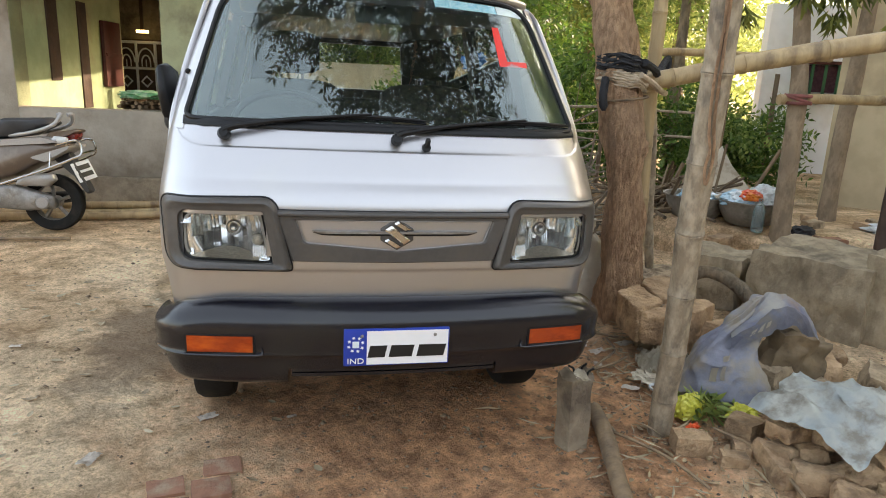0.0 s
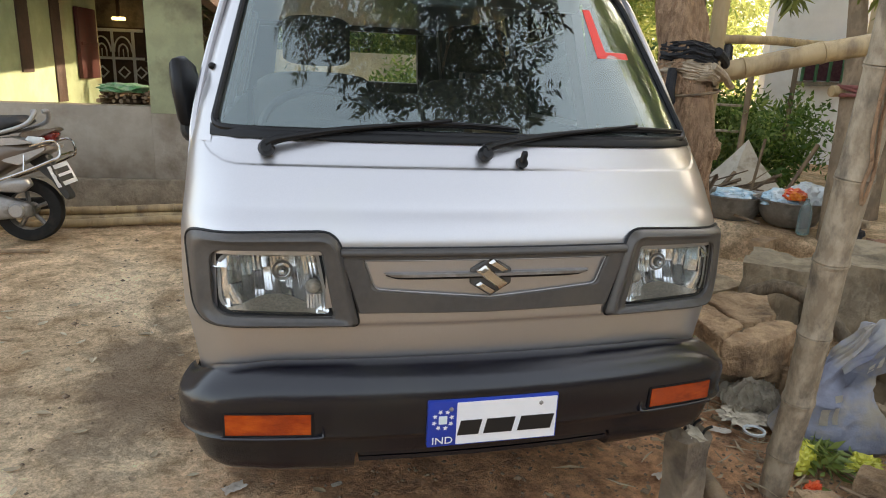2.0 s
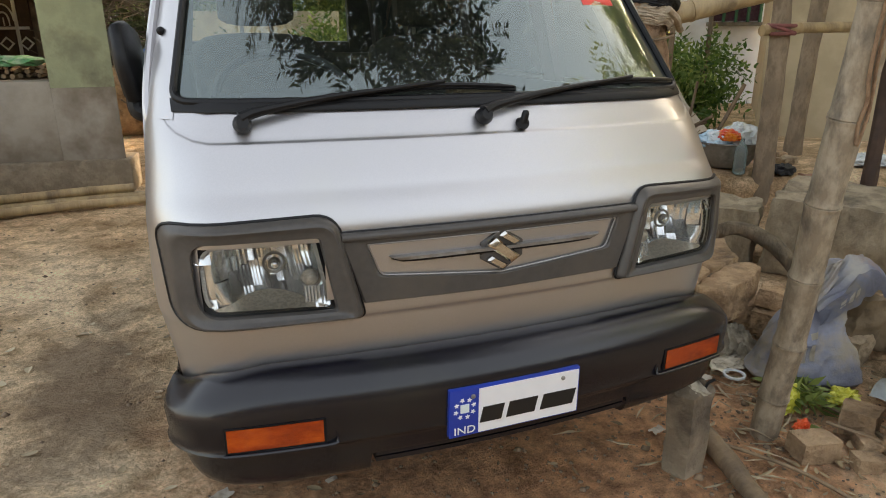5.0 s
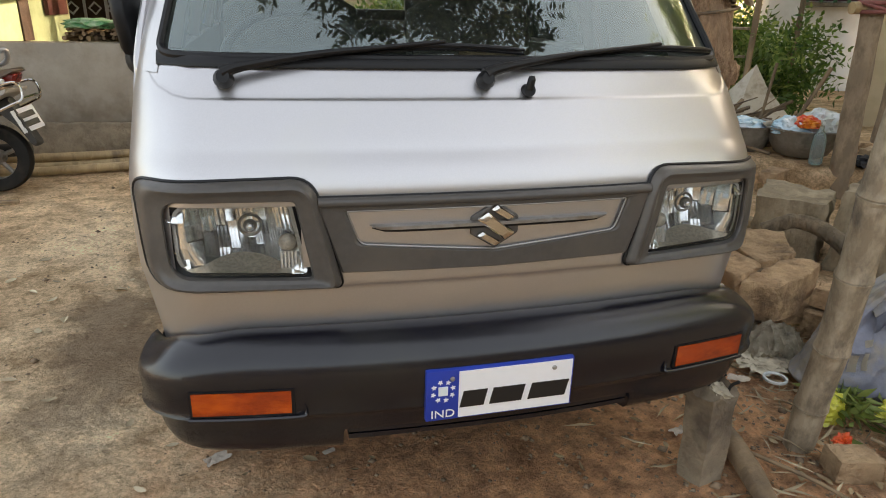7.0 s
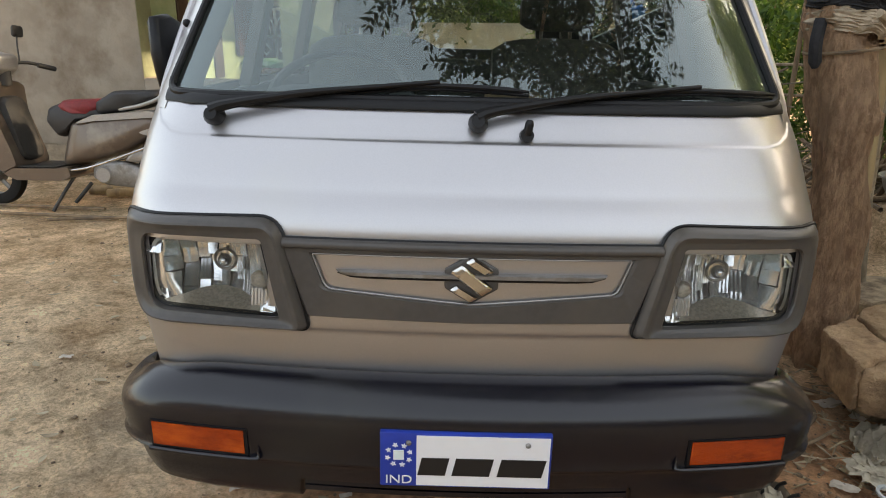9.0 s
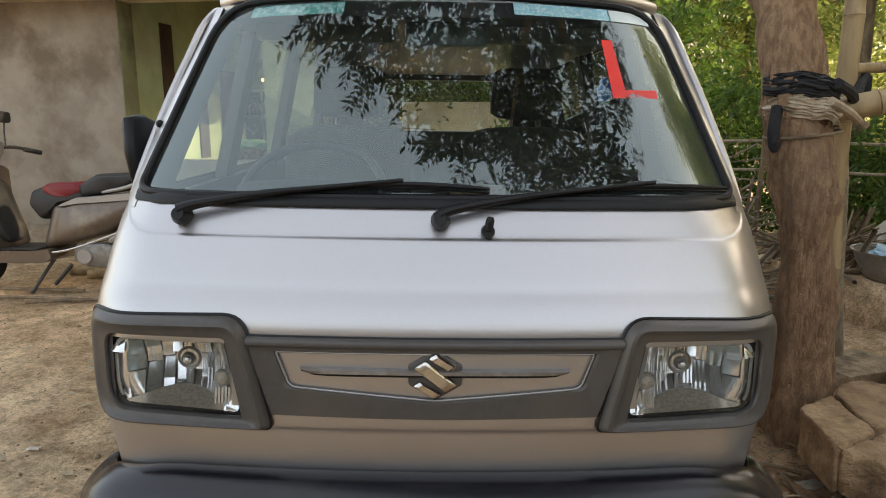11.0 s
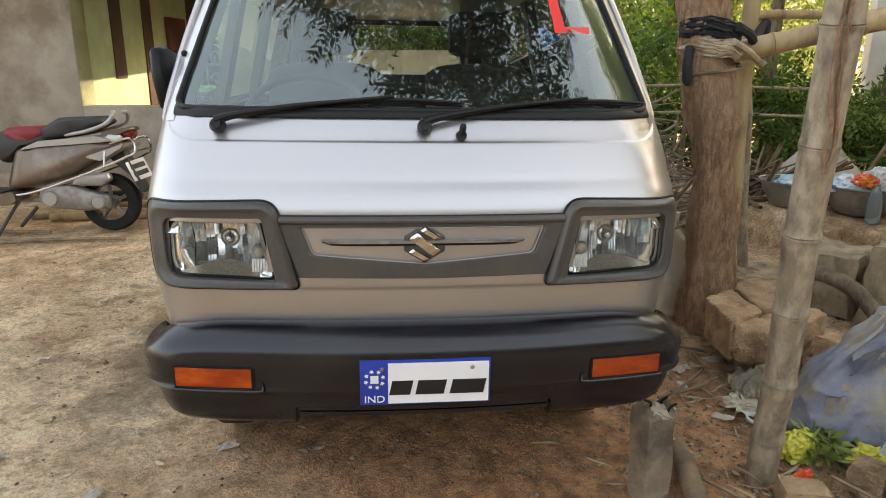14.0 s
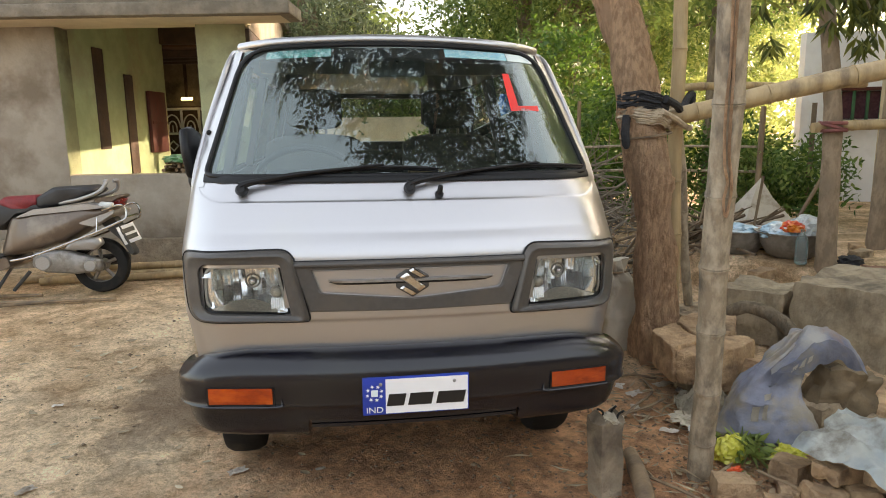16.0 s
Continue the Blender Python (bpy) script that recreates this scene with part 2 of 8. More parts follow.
BLACK_CLOTH = mat("black_cloth", (0.02, 0.019, 0.022), (0.014, 0.014, 0.016), rough=0.8, scale=30, bump=0.5, bscale=90)
TAN_CLOTH = mat("tan_cloth", (0.50, 0.40, 0.29), (0.38, 0.295, 0.205), rough=0.9, scale=20, stain=(0.24, 0.18, 0.12), stain_scale=8, bump=0.5, bscale=90)
RED_CLOTH = mat("dark_red_cloth", (0.16, 0.018, 0.02), (0.12, 0.014, 0.016), rough=0.9, scale=20, bump=0.3, bscale=80)
ALU = mat("dull_aluminium", (0.33, 0.31, 0.28), (0.25, 0.235, 0.21), rough=0.5, metal=0.5, scale=14, stain=(0.13, 0.115, 0.095), stain_scale=5, bump=0.2)
POLY_BLUE = mat("blue_polythene", (0.30, 0.48, 0.60), (0.42, 0.58, 0.68), rough=0.25, scale=8, stain=(0.60, 0.65, 0.67), stain_scale=7, bump=0.4, bscale=30, cover=0.04)
POLY_WHITE = mat("white_polythene", (0.62, 0.64, 0.64), (0.52, 0.55, 0.55), rough=0.25, scale=12, stain=(0.38, 0.42, 0.43), stain_scale=9, bump=0.5, bscale=30)
POLY_RED = mat("red_polythene", (0.62, 0.03, 0.012), (0.70, 0.18, 0.01), rough=0.3, scale=12, stain=(0.75, 0.30, 0.02), stain_scale=14, bump=0.3, bscale=30)
POLY_YELLOW = mat("yellow_polythene", (0.60, 0.56, 0.07), (0.46, 0.44, 0.06), rough=0.28, scale=14, stain=(0.42, 0.46, 0.14), stain_scale=10, bump=0.3, bscale=30)
CEMENT_OLD = mat("old_cement", (0.40, 0.315, 0.21), (0.25, 0.192, 0.125), rough=0.95, scale=9, stain=(0.135, 0.103, 0.068), stain_scale=3.2, cover=0.03, stretch=(1, 1, 0.6), bump=0.9, bscale=16, bdist=0.035)
WILTED = leaf_mat("wilted_leaves", (0.10, 0.15, 0.03), (0.30, 0.36, 0.10), 0.35)
CLOD = mat("dark_clods", (0.27, 0.185, 0.118), (0.19, 0.13, 0.085), rough=0.95, scale=30, bump=0.0)
CLEAR = glass_mat("clear_plastic", (0.72, 0.77, 0.76), 1.45, 0.06, 0.16)
LAMP_RIB = mat("lamp_ribs", (0.50, 0.48, 0.45), (0.42, 0.40, 0.37), rough=0.32, metal=0.5, scale=90, bump=0.0)
LAMP_FLOOR = mat("lamp_floor", (0.60, 0.54, 0.46), (0.42, 0.375, 0.31), rough=0.4, metal=0.3, scale=160, bump=0.4, bscale=260, bdist=0.003)
STRAW = leaf_mat("straw", (0.30, 0.22, 0.13), (0.66, 0.54, 0.36), 0.1)
FADED_RED = mat("faded_red_cloth", (0.34, 0.12, 0.10), (0.25, 0.085, 0.075), rough=0.9, scale=20, bump=0.3)
ORANGE = mat("orange_plastic", (0.75, 0.10, 0.02), (0.65, 0.07, 0.015), rough=0.4, bump=0.1)
PAPER = mat("litter_paper", (0.84, 0.77, 0.68), (0.70, 0.62, 0.53), rough=0.8, scale=20, stain=(0.36, 0.28, 0.20), stain_scale=9, bump=0.3)
DRYLEAF = leaf_mat("dry_leaves", (0.22, 0.14, 0.075), (0.44, 0.33, 0.19), 0.1)
NEEM = leaf_mat("fine_green_leaves", (0.035, 0.085, 0.014), (0.13, 0.22, 0.035), 0.45)
# NEEM darkened: the shade under the crown is put into the colour
NEEM_SHADE = leaf_mat("shaded_feathered_leaves", (0.015, 0.030, 0.009), (0.038, 0.066, 0.018), 0.12)
LUSH = leaf_mat("bright_green_leaves", (0.085, 0.155, 0.034), (0.28, 0.345, 0.095), 0.5)
MANGO = leaf_mat("broad_dark_leaves", (0.06, 0.085, 0.022), (0.26, 0.28, 0.065), 0.5)
# paler than LUSH: the haze of distance is put into the leaf colour
FARLEAF = leaf_mat("haze_pale_leaves", (0.20, 0.26, 0.08), (0.48, 0.53, 0.18), 0.55)
GREYLEAF = leaf_mat("grey_green_leaves", (0.10, 0.125, 0.06), (0.25, 0.28, 0.14), 0.45)
GREY_TWIG = mat("grey_twigs", (0.24, 0.20, 0.15), (0.17, 0.14, 0.105), rough=0.9, bump=0.0)
SC_BROWN = mat("brown_metallic", (0.135, 0.10, 0.078), (0.12, 0.09, 0.07), rough=0.35, metal=0.45, scale=300, stain=(0.19, 0.15, 0.115), stain_scale=5, bump=0.0, coat=0.3)
SC_SILVER = mat("silver_plastic", (0.36, 0.345, 0.33), (0.32, 0.305, 0.295), rough=0.35, metal=0.4, scale=100, bump=0.0)
SC_SEAT = mat("black_seat_vinyl", (0.025, 0.024, 0.025), (0.02, 0.019, 0.02), rough=0.55, scale=40, bump=0.1, bscale=200)
SC_RED = mat("red_seat_vinyl", (0.22, 0.018, 0.022), (0.18, 0.014, 0.018), rough=0.55, scale=40, bump=0.1, bscale=200)
SC_DARK = mat("dark_plastic", (0.035, 0.033, 0.031), (0.028, 0.026, 0.025), rough=0.6, scale=40, stain=(0.07, 0.06, 0.048), stain_scale=6)
ENGINE = mat("cast_alloy", (0.32, 0.30, 0.28), (0.24, 0.225, 0.21), rough=0.5, metal=0.6, scale=20, stain=(0.16, 0.13, 0.10), stain_scale=8)
TAIL_RED = mat("red_lens", (0.16, 0.010, 0.008), (0.13, 0.008, 0.008), rough=0.2, bump=0.0)
BLUE_TARP = mat("blue_tarpaulin", (0.03, 0.12, 0.36), (0.025, 0.10, 0.30), rough=0.45, scale=6, bump=0.3, bscale=14)


def ground_mat():
    m, t, b = nodes_of("trodden_earth")
    N, L = t.nodes.new, t.links.new
    co = N("ShaderNodeTexCoord")
    def noise_at(s, d=8, r=0.6, dist=0.0):
        n = N("ShaderNodeTexNoise")
        n.inputs["Scale"].default_value, n.inputs["Detail"].default_value, n.inputs["Roughness"].default_value, n.inputs["Distortion"].default_value = s, d, r, dist
        L(co.outputs["Object"], n.inputs["Vector"])
        return n
    def ramp(a, b_, ca, cb):
        r = N("ShaderNodeValToRGB")
        r.color_ramp.elements[0].position, r.color_ramp.elements[1].position = a, b_
        r.color_ramp.elements[0].color, r.color_ramp.elements[1].color = (*ca, 1), (*cb, 1)
        return r
    def mixc(f, a, b_, mode="MIX"):
        x = N("ShaderNodeMix")
        x.data_type, x.blend_type = "RGBA", mode
        L(f, x.inputs[0]), L(a, x.inputs[6])
        if isinstance(b_, tuple):
            x.inputs[7].default_value = (*b_, 1)
        else:
            L(b_, x.inputs[7])
        return x.outputs[2]
    base = ramp(0.41, 0.59, (0.60, 0.407, 0.240), (1.0, 0.768, 0.51))
    L(noise_at(1.3, 12, 0.68, 0.5).outputs[0], base.inputs[0])
    fine = ramp(0.36, 0.52, (0.62, 0.57, 0.52), (1.1, 1.1, 1.1))
    L(noise_at(15, 12, 0.74, 0.6).outputs[0], fine.inputs[0])
    one = N("ShaderNodeValue")
    one.outputs[0].default_value = 0.9
    c = mixc(one.outputs[0], base.outputs[0], fine.outputs[0], "MULTIPLY")
    mid = ramp(0.36, 0.52, (0.72, 0.67, 0.62), (1.08, 1.08, 1.08))
    L(noise_at(4.6, 10, 0.66, 1.0).outputs[0], mid.inputs[0])
    c = mixc(one.outputs[0], c, mid.outputs[0], "MULTIPLY")
    grain = ramp(0.40, 0.56, (0.64, 0.59, 0.54), (1.08, 1.08, 1.08))
    L(noise_at(64, 10, 0.78, 0.3).outputs[0], grain.inputs[0])
    c = mixc(one.outputs[0], c, grain.outputs[0], "MULTIPLY")
    damp = ramp(0.54, 0.68, (0, 0, 0), (0.55, 0.55, 0.55))
    L(noise_at(0.85, 9, 0.66, 0.8).outputs[0], damp.inputs[0])
    c = mixc(damp.outputs[0], c, (0.27, 0.175, 0.108))
    # darker earth in a ragged oval along the van's side
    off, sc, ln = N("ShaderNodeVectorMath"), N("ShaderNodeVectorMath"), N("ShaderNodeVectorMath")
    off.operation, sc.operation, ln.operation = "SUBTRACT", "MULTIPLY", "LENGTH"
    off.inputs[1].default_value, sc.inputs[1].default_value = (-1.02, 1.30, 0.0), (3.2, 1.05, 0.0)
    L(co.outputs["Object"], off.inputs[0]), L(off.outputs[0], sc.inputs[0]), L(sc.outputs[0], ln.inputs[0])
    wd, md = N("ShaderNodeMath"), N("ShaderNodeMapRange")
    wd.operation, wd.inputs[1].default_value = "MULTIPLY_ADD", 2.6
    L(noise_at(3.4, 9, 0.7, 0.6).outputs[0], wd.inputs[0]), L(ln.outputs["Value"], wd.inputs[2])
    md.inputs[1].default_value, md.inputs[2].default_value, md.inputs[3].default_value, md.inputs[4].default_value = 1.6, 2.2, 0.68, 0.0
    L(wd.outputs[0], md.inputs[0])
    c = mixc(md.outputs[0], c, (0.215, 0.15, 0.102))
    # loose reddish soil dug up round the posts and under the van's nose
    sub = N("ShaderNodeVectorMath")
    sub.operation = "DISTANCE"
    sub.inputs[1].default_value = (0.42, 0.30, 0.0)
    L(co.outputs["Object"], sub.inputs[0])
    wob = N("ShaderNodeMath")
    wob.operation = "MULTIPLY_ADD"
    L(noise_at(2.4, 9, 0.7).outputs[0], wob.inputs[0])
    wob.inputs[1].default_value = 1.3
    L(sub.outputs["Value"], wob.inputs[2])
    mr = N("ShaderNodeMapRange")
    mr.inputs[1].default_value, mr.inputs[2].default_value, mr.inputs[3].default_value, mr.inputs[4].default_value = 1.35, 2.1, 0.85, 0.0
    L(wob.outputs[0], mr.inputs[0])
    redc = ramp(0.38, 0.60, (0.21, 0.092, 0.046), (0.84, 0.44, 0.235))
    L(noise_at(11, 12, 0.75).outputs[0], redc.inputs[0])
    c = mixc(mr.outputs[0], c, redc.outputs[0])
    v = N("ShaderNodeTexVoronoi")
    v.inputs["Scale"].default_value = 46
    L(co.outputs["Object"], v.inputs["Vector"])
    peb = ramp(0.08, 0.13, (0.5, 0.5, 0.5), (0, 0, 0))
    L(v.outputs["Distance"], peb.inputs[0])
    c = mixc(peb.outputs[0], c, (0.15, 0.11, 0.078))
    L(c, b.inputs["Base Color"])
    b.inputs["Roughness"].default_value = 0.95
    b.inputs["Specular IOR Level"].default_value = 0.2
    add = N("ShaderNodeMath")
    add.operation = "ADD"
    L(noise_at(9, 14, 0.78, 0.4).outputs[0], add.inputs[0]), L(noise_at(60, 6, 0.7).outputs[0], add.inputs[1])
    bu = N("ShaderNodeBump")
    bu.inputs["Strength"].default_value, bu.inputs["Distance"].default_value = 1.0, 0.035
    L(add.outputs[0], bu.inputs["Height"]), L(bu.outputs[0], b.inputs["Normal"])
    return m


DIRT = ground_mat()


# ---- building helpers ----
def link_mesh(name, me, material, parent=None, label="", smooth=35):
    me.materials.append(material)
    if smooth:
        me.polygons.foreach_set("use_smooth", [True] * len(me.polygons))
        me.set_sharp_from_angle(angle=radians(smooth))
    ob = new(name, me)
    ob.parent = parent
    return tagged(ob, label)


def part(name, bm, material, parent=None, label="", smooth=35):
    """One bmesh as one mesh object under a thing or under a part."""
    me = bpy.data.meshes.new(name)
    bmesh.ops.recalc_face_normals(bm, faces=bm.faces)
    bm.to_mesh(me)
    bm.free()
    return link_mesh(name, me, material, parent, label, smooth)


def raw(name, verts, faces, material, parent=None, label="", smooth=0):
    me = bpy.data.meshes.new(name)
    me.from_pydata([tuple(v) for v in verts], [], faces)
    return link_mesh(name, me, material, parent, label, smooth)


def thing(name, m, label, category, group="", kind=""):
    ob = new(name)
    ob.empty_display_size = 0.1
    ob.matrix_world = m
    return tagged(ob, label, category, group, kind)


def box(lo, hi, bevel=0.0, segments=2):
    bm = bmesh.new()
    bmesh.ops.create_cube(bm, size=1)
    lo, hi = Vector(lo), Vector(hi)
    for v in bm.verts:
        v.co = Vector([(lo[i] + hi[i]) / 2 + v.co[i] * (hi[i] - lo[i]) for i in range(3)])
    if bevel:
        bmesh.ops.bevel(bm, geom=bm.edges[:], offset=bevel, segments=segments, affect="EDGES", profile=0.5)
    return bm


def loft(loops, closed=True, caps=True):
    """Faces between loops of equally many points."""
    bm = bmesh.new()
    rows = [[bm.verts.new(p) for p in lp] for lp in loops]
    n = len(rows[0])
    for a, b in zip(rows, rows[1:]):
        for i in range(n if closed else n - 1):
            j = (i + 1) % n
            bm.faces.new((a[i], a[j], b[j], b[i]))
    if caps and closed:
        bm.faces.new(rows[0][::-1])
        bm.faces.new(rows[-1])
    return bm


def tube_loops(points, radii, n=10):
    points = [Vector(p) for p in points]
    loops, side = [], None
    for i, p in enumerate(points):
        d = (points[min(i + 1, len(points) - 1)] - points[max(i - 1, 0)]).normalized()
        if side is None:
            side = d.cross(Vector((0.31, 0.12, 0.94)))
            if side.length < 0.2:
                side = d.cross(Vector((1, 0, 0)))
        side = (side - d * side.dot(d)).normalized()
        up = d.cross(side)
        r = radii[i] if isinstance(radii, (list, tuple)) else radii
        loops.append([p + (side * math.cos(2 * math.pi * k / n) + up * math.sin(2 * math.pi * k / n)) * r for k in range(n)])
    return loops


def tube(points, radii, n=10, caps=True):
    return loft(tube_loops(points, radii, n), True, caps)


def smooth_line(points, steps=6):
    """A curve through the points (Catmull-Rom)."""
    p = [Vector(q) for q in points]
    p = [p[0] * 2 - p[1]] + p + [p[-1] * 2 - p[-2]]
    out = []
    for i in range(1, len(p) - 2):
        for k in range(steps):
            t = k / steps
            a, b, c, d = p[i - 1], p[i], p[i + 1], p[i + 2]
            out.append(0.5 * ((2 * b) + (c - a) * t + (2 * a - 5 * b + 4 * c - d) * t * t + (3 * b - a - 3 * c + d) * t ** 3))
    out.append(p[-2])
    return out


def round_poly(pts, radii, arc=5, edge=3):
    """Outline with rounded corners: equally many points per corner and per edge, so that two of them can be joined."""
    n, out = len(pts), []
    P = [Vector(q) for q in pts]
    if not isinstance(radii, (list, tuple)):
        radii = [radii] * n
    corners = []
    for i in range(n):
        a, b, c = P[i - 1], P[i], P[(i + 1) % n]
        u, v = (a - b).normalized(), (c - b).normalized()
        r = radii[i]
        half = math.acos(max(-1, min(1, u.dot(v)))) / 2
        d = min(r / max(math.tan(half), 0.05), (a - b).length * 0.48, (c - b).length * 0.48)
        s, e = b + u * d, b + v * d
        corners.append([(1 - t) ** 2 * s + 2 * t * (1 - t) * b + t * t * e for t in [k / (arc - 1) for k in range(arc)]])
    for i in range(n):
        out += corners[i]
        s, e = corners[i][-1], corners[(i + 1) % n][0]
        out += [s.lerp(e, (k + 1) / (edge + 1)) for k in range(edge)]
    return out


def pillow(outline, half, inset, axis="y", rings=5, centre=0.0, bulge=None):
    """A panel of the given outline (two coordinates), thick across the axis, with rounded rims."""
    c = sum((Vector(p) for p in outline), Vector((0, 0))) / len(outline)
    loops = []
    for k in range(-rings, rings + 1):
        t = k / rings
        s = 1 - inset * (1 - math.sqrt(max(0.0, 1 - abs(t) ** 2.5)))
        lp = []
        for p in outline:
            q = c + (Vector(p) - c) * s
            w = centre + half * t
            lp.append({"y": (q[0], w, q[1]), "x": (w, q[0], q[1]), "z": (q[0], q[1], w)}[axis])
        loops.append(lp)
    return loft(loops)


def lump(seed, size, rough=0.18, freq=1.6, sub=3, flat=0.0, square=0.0):
    """An uneven stone or clod, with its foot at z = 0."""
    bm = bmesh.new()
    bmesh.ops.create_icosphere(bm, subdivisions=sub, radius=1)
    off = Vector((seed * 7.31, seed * 3.17, seed * 1.93))
    for v in bm.verts:
        d = v.co.normalized()
        if square:
            m = max(abs(d.x), abs(d.y), abs(d.z))
            d = d.lerp(d / m * 0.86, square)
        k = 1 + rough * noise.fractal(d * freq + off, 0.9, 2.1, 4)
        v.co = Vector((d.x * size[0] * k, d.y * size[1] * k, d.z * size[2] * k))
        if flat and v.co.z > size[2] * flat:
            v.co.z = size[2] * flat + (v.co.z - size[2] * flat) * 0.15
    low = -size[2] * 0.72
    for v in bm.verts:
        v.co.z = max(v.co.z, low) - low
    return bm


def leaves(name, at, along, size, material, parent=None, label="", aspect=0.35, bend=0.25, seed=1):
    """Many small pointed leaves in one mesh: numpy arrays of places and directions."""
    rng = np.random.default_rng(seed)
    n = len(at)
    at, along = np.asarray(at, float), np.asarray(along, float)
    along = along / (np.linalg.norm(along, axis=1, keepdims=True) + 1e-9)
    other = rng.normal(size=(n, 3))
    side = np.cross(along, other)
    side /= np.linalg.norm(side, axis=1, keepdims=True) + 1e-9
    nrm = np.cross(side, along)
    ln = (size * rng.uniform(0.7, 1.3, n))[:, None]
    w = ln * aspect / 2
    mid = at + along * ln * 0.45 + nrm * ln * bend * 0.25
    v = np.stack([at, mid + side * w, at + along * ln - nrm * ln * bend * 0.25, mid - side * w], 1).reshape(-1, 3)
    i = np.arange(n)[:, None] * 4
    f = np.concatenate([i + [0, 1, 2], i + [0, 2, 3]], 1).reshape(-1, 3)
    me = bpy.data.meshes.new(name)
    me.vertices.add(len(v)), me.loops.add(f.size), me.polygons.add(len(f))
    me.vertices.foreach_set("co", v.ravel())
    me.loops.foreach_set("vertex_index", f.ravel())
    me.polygons.foreach_set("loop_start", np.arange(len(f)) * 3)
    me.update(calc_edges=True)
    return link_mesh(name, me, material, parent, label, 0)


def sprays(centres, radius, per, leaflets, length, seed, droop=0.4):
    """Leafy twigs round each centre: places and directions of their leaflets (feathered leaves)."""
    rng = np.random.default_rng(seed)
    at, al = [], []
    for c in np.asarray(centres, float):
        for _ in range(per):
            d = rng.normal(size=3)
            d /= np.linalg.norm(d)
            s = c + d * radius * rng.uniform(0.1, 1.0) * np.array((1, 1, 0.7))
            d = d * 0.8 + rng.normal(size=3) * 0.4
            d[2] -= droop
            d /= np.linalg.norm(d)
            sd = np.cross(d, rng.normal(size=3))
            sd /= np.linalg.norm(sd)
            k = np.repeat(np.linspace(0.1, 1, leaflets // 2), 2)[:, None]
            sg = np.tile([1, -1], leaflets // 2)[:, None]
            at.append(s + d * k * length)
            al.append(d * 0.6 + sd * sg + rng.normal(size=(leaflets // 2 * 2, 3)) * 0.15)
    return np.concatenate(at), np.concatenate(al)


# ---- the van ----
def interp(table, z):
    for (a, *p), (b, *q) in zip(table, table[1:]):
        if z <= b:
            t = max(0.0, (z - a) / (b - a))
            return [x + (y - x) * t for x, y in zip(p, q)]
    return table[-1][1:]


# height: front of the middle line, half width, corner depth
SHAPE = [(0.30, 0.11, 0.655, 0.16), (0.50, 0.042, 0.660, 0.16), (0.56, 0.038, 0.667, 0.16), (0.60, 0.0380, 0.674, 0.16), (0.64, 0.0370, 0.682, 0.165), (0.668, 0.0368, 0.688, 0.17), (0.677, 0.0370, 0.690, 0.17), (0.680, 0.0348, 0.691, 0.17), (0.69, 0.0345, 0.692, 0.17), (0.705, 0.0355, 0.693, 0.17), (0.76, 0.036, 0.695, 0.17),
         (0.86, 0.040, 0.693, 0.17), (0.875, 0.0435, 0.692, 0.168), (0.89, 0.050, 0.690, 0.166), (0.905, 0.0590, 0.689, 0.164), (0.918, 0.0695, 0.688, 0.162), (0.935, 0.0815, 0.686, 0.16), (0.98, 0.1115, 0.682, 0.155), (1.02, 0.1385, 0.677, 0.15),
         (1.06, 0.169, 0.671, 0.145), (1.10, 0.198, 0.666, 0.14), (1.30, 0.365, 0.622, 0.12), (1.50, 0.535, 0.570, 0.10), (1.56, 0.60, 0.54, 0.10)]
LENGTH = 3.30


def ease(t):
    t = min(1.0, max(0.0, t))
    return t * t * (3 - 2 * t)


def step_line(a):
    """Height of the pressed step under the screen: level, then sweeping up at the corners."""
    k = min(1.0, max(0.0, (a - 0.555) / 0.085))
    return 1.020 + 0.052 * (1 - math.sqrt(1 - k * k))


def front(x, z):
    """How far back the van's front face lies at x, z."""
    y0, w, rc = interp(SHAPE, z)
    a = min(abs(x), w)
    y = y0 + 0.05 * (a / w) ** 2
    zs = step_line(a)
    if zs - 0.002 < z < 1.09:
        y += 0.0034 * min(1.0, (z - zs + 0.002) / 0.004) * (1 - ease((z - zs) / 0.05))
    if 0.89 < z < 0.98:                     # shallow pressed channel above the grille
        y += 0.0017 * math.exp(-((z - 0.933) / 0.0095) ** 2) * (1 - ease((a - 0.52) / 0.12))
    wide = 0.135 + 0.065 * ease((z - 1.0) / 0.11)
    xc = w - wide
    if a > xc:
        y += rc * (1 - math.sqrt(max(0.0, 1 - ((a - xc) / wide) ** 2)))
    return y


def on_front(q, out=0.0):
    return (q[0], front(q[0], q[1]) - out, q[1])


def frame_plate(rings):
    """A frame lying on the van's front: rings of (outline, height over the sheet)."""
    return loft([[on_front(q, h) for q in o] for o, h in rings], True, False)


def fill_plate(outline, h, rim=0.0, drop=0.004, steps=4):
    """A plate on the van's front, of that outline, with a rounded rim."""
    c = sum(outline, Vector((0, 0))) / len(outline)
    loops = []
    if rim:
        loops.append([on_front(q, -drop) for q in outline])
        loops.append([on_front(c + (q - c) * (1 - rim * 0.3), h * 0.8) for q in outline])
    for k in range(steps):
        s = (1 - rim) * (1 - k / steps)
        loops.append([on_front(c + (q - c) * s, h) for q in outline])
    bm = loft(loops, True, False)
    top = bm.verts.new(on_front(c, h))
    bm.verts.ensure_lookup_table()
    n, base = len(outline), (len(loops) - 1) * len(outline)
    for i in range(n):
        bm.faces.new((bm.verts[base + i], bm.verts[base + (i + 1) % n], top))
    return bm


def flip(pts):
    return [Vector((-p[0], p[1])) for p in pts]


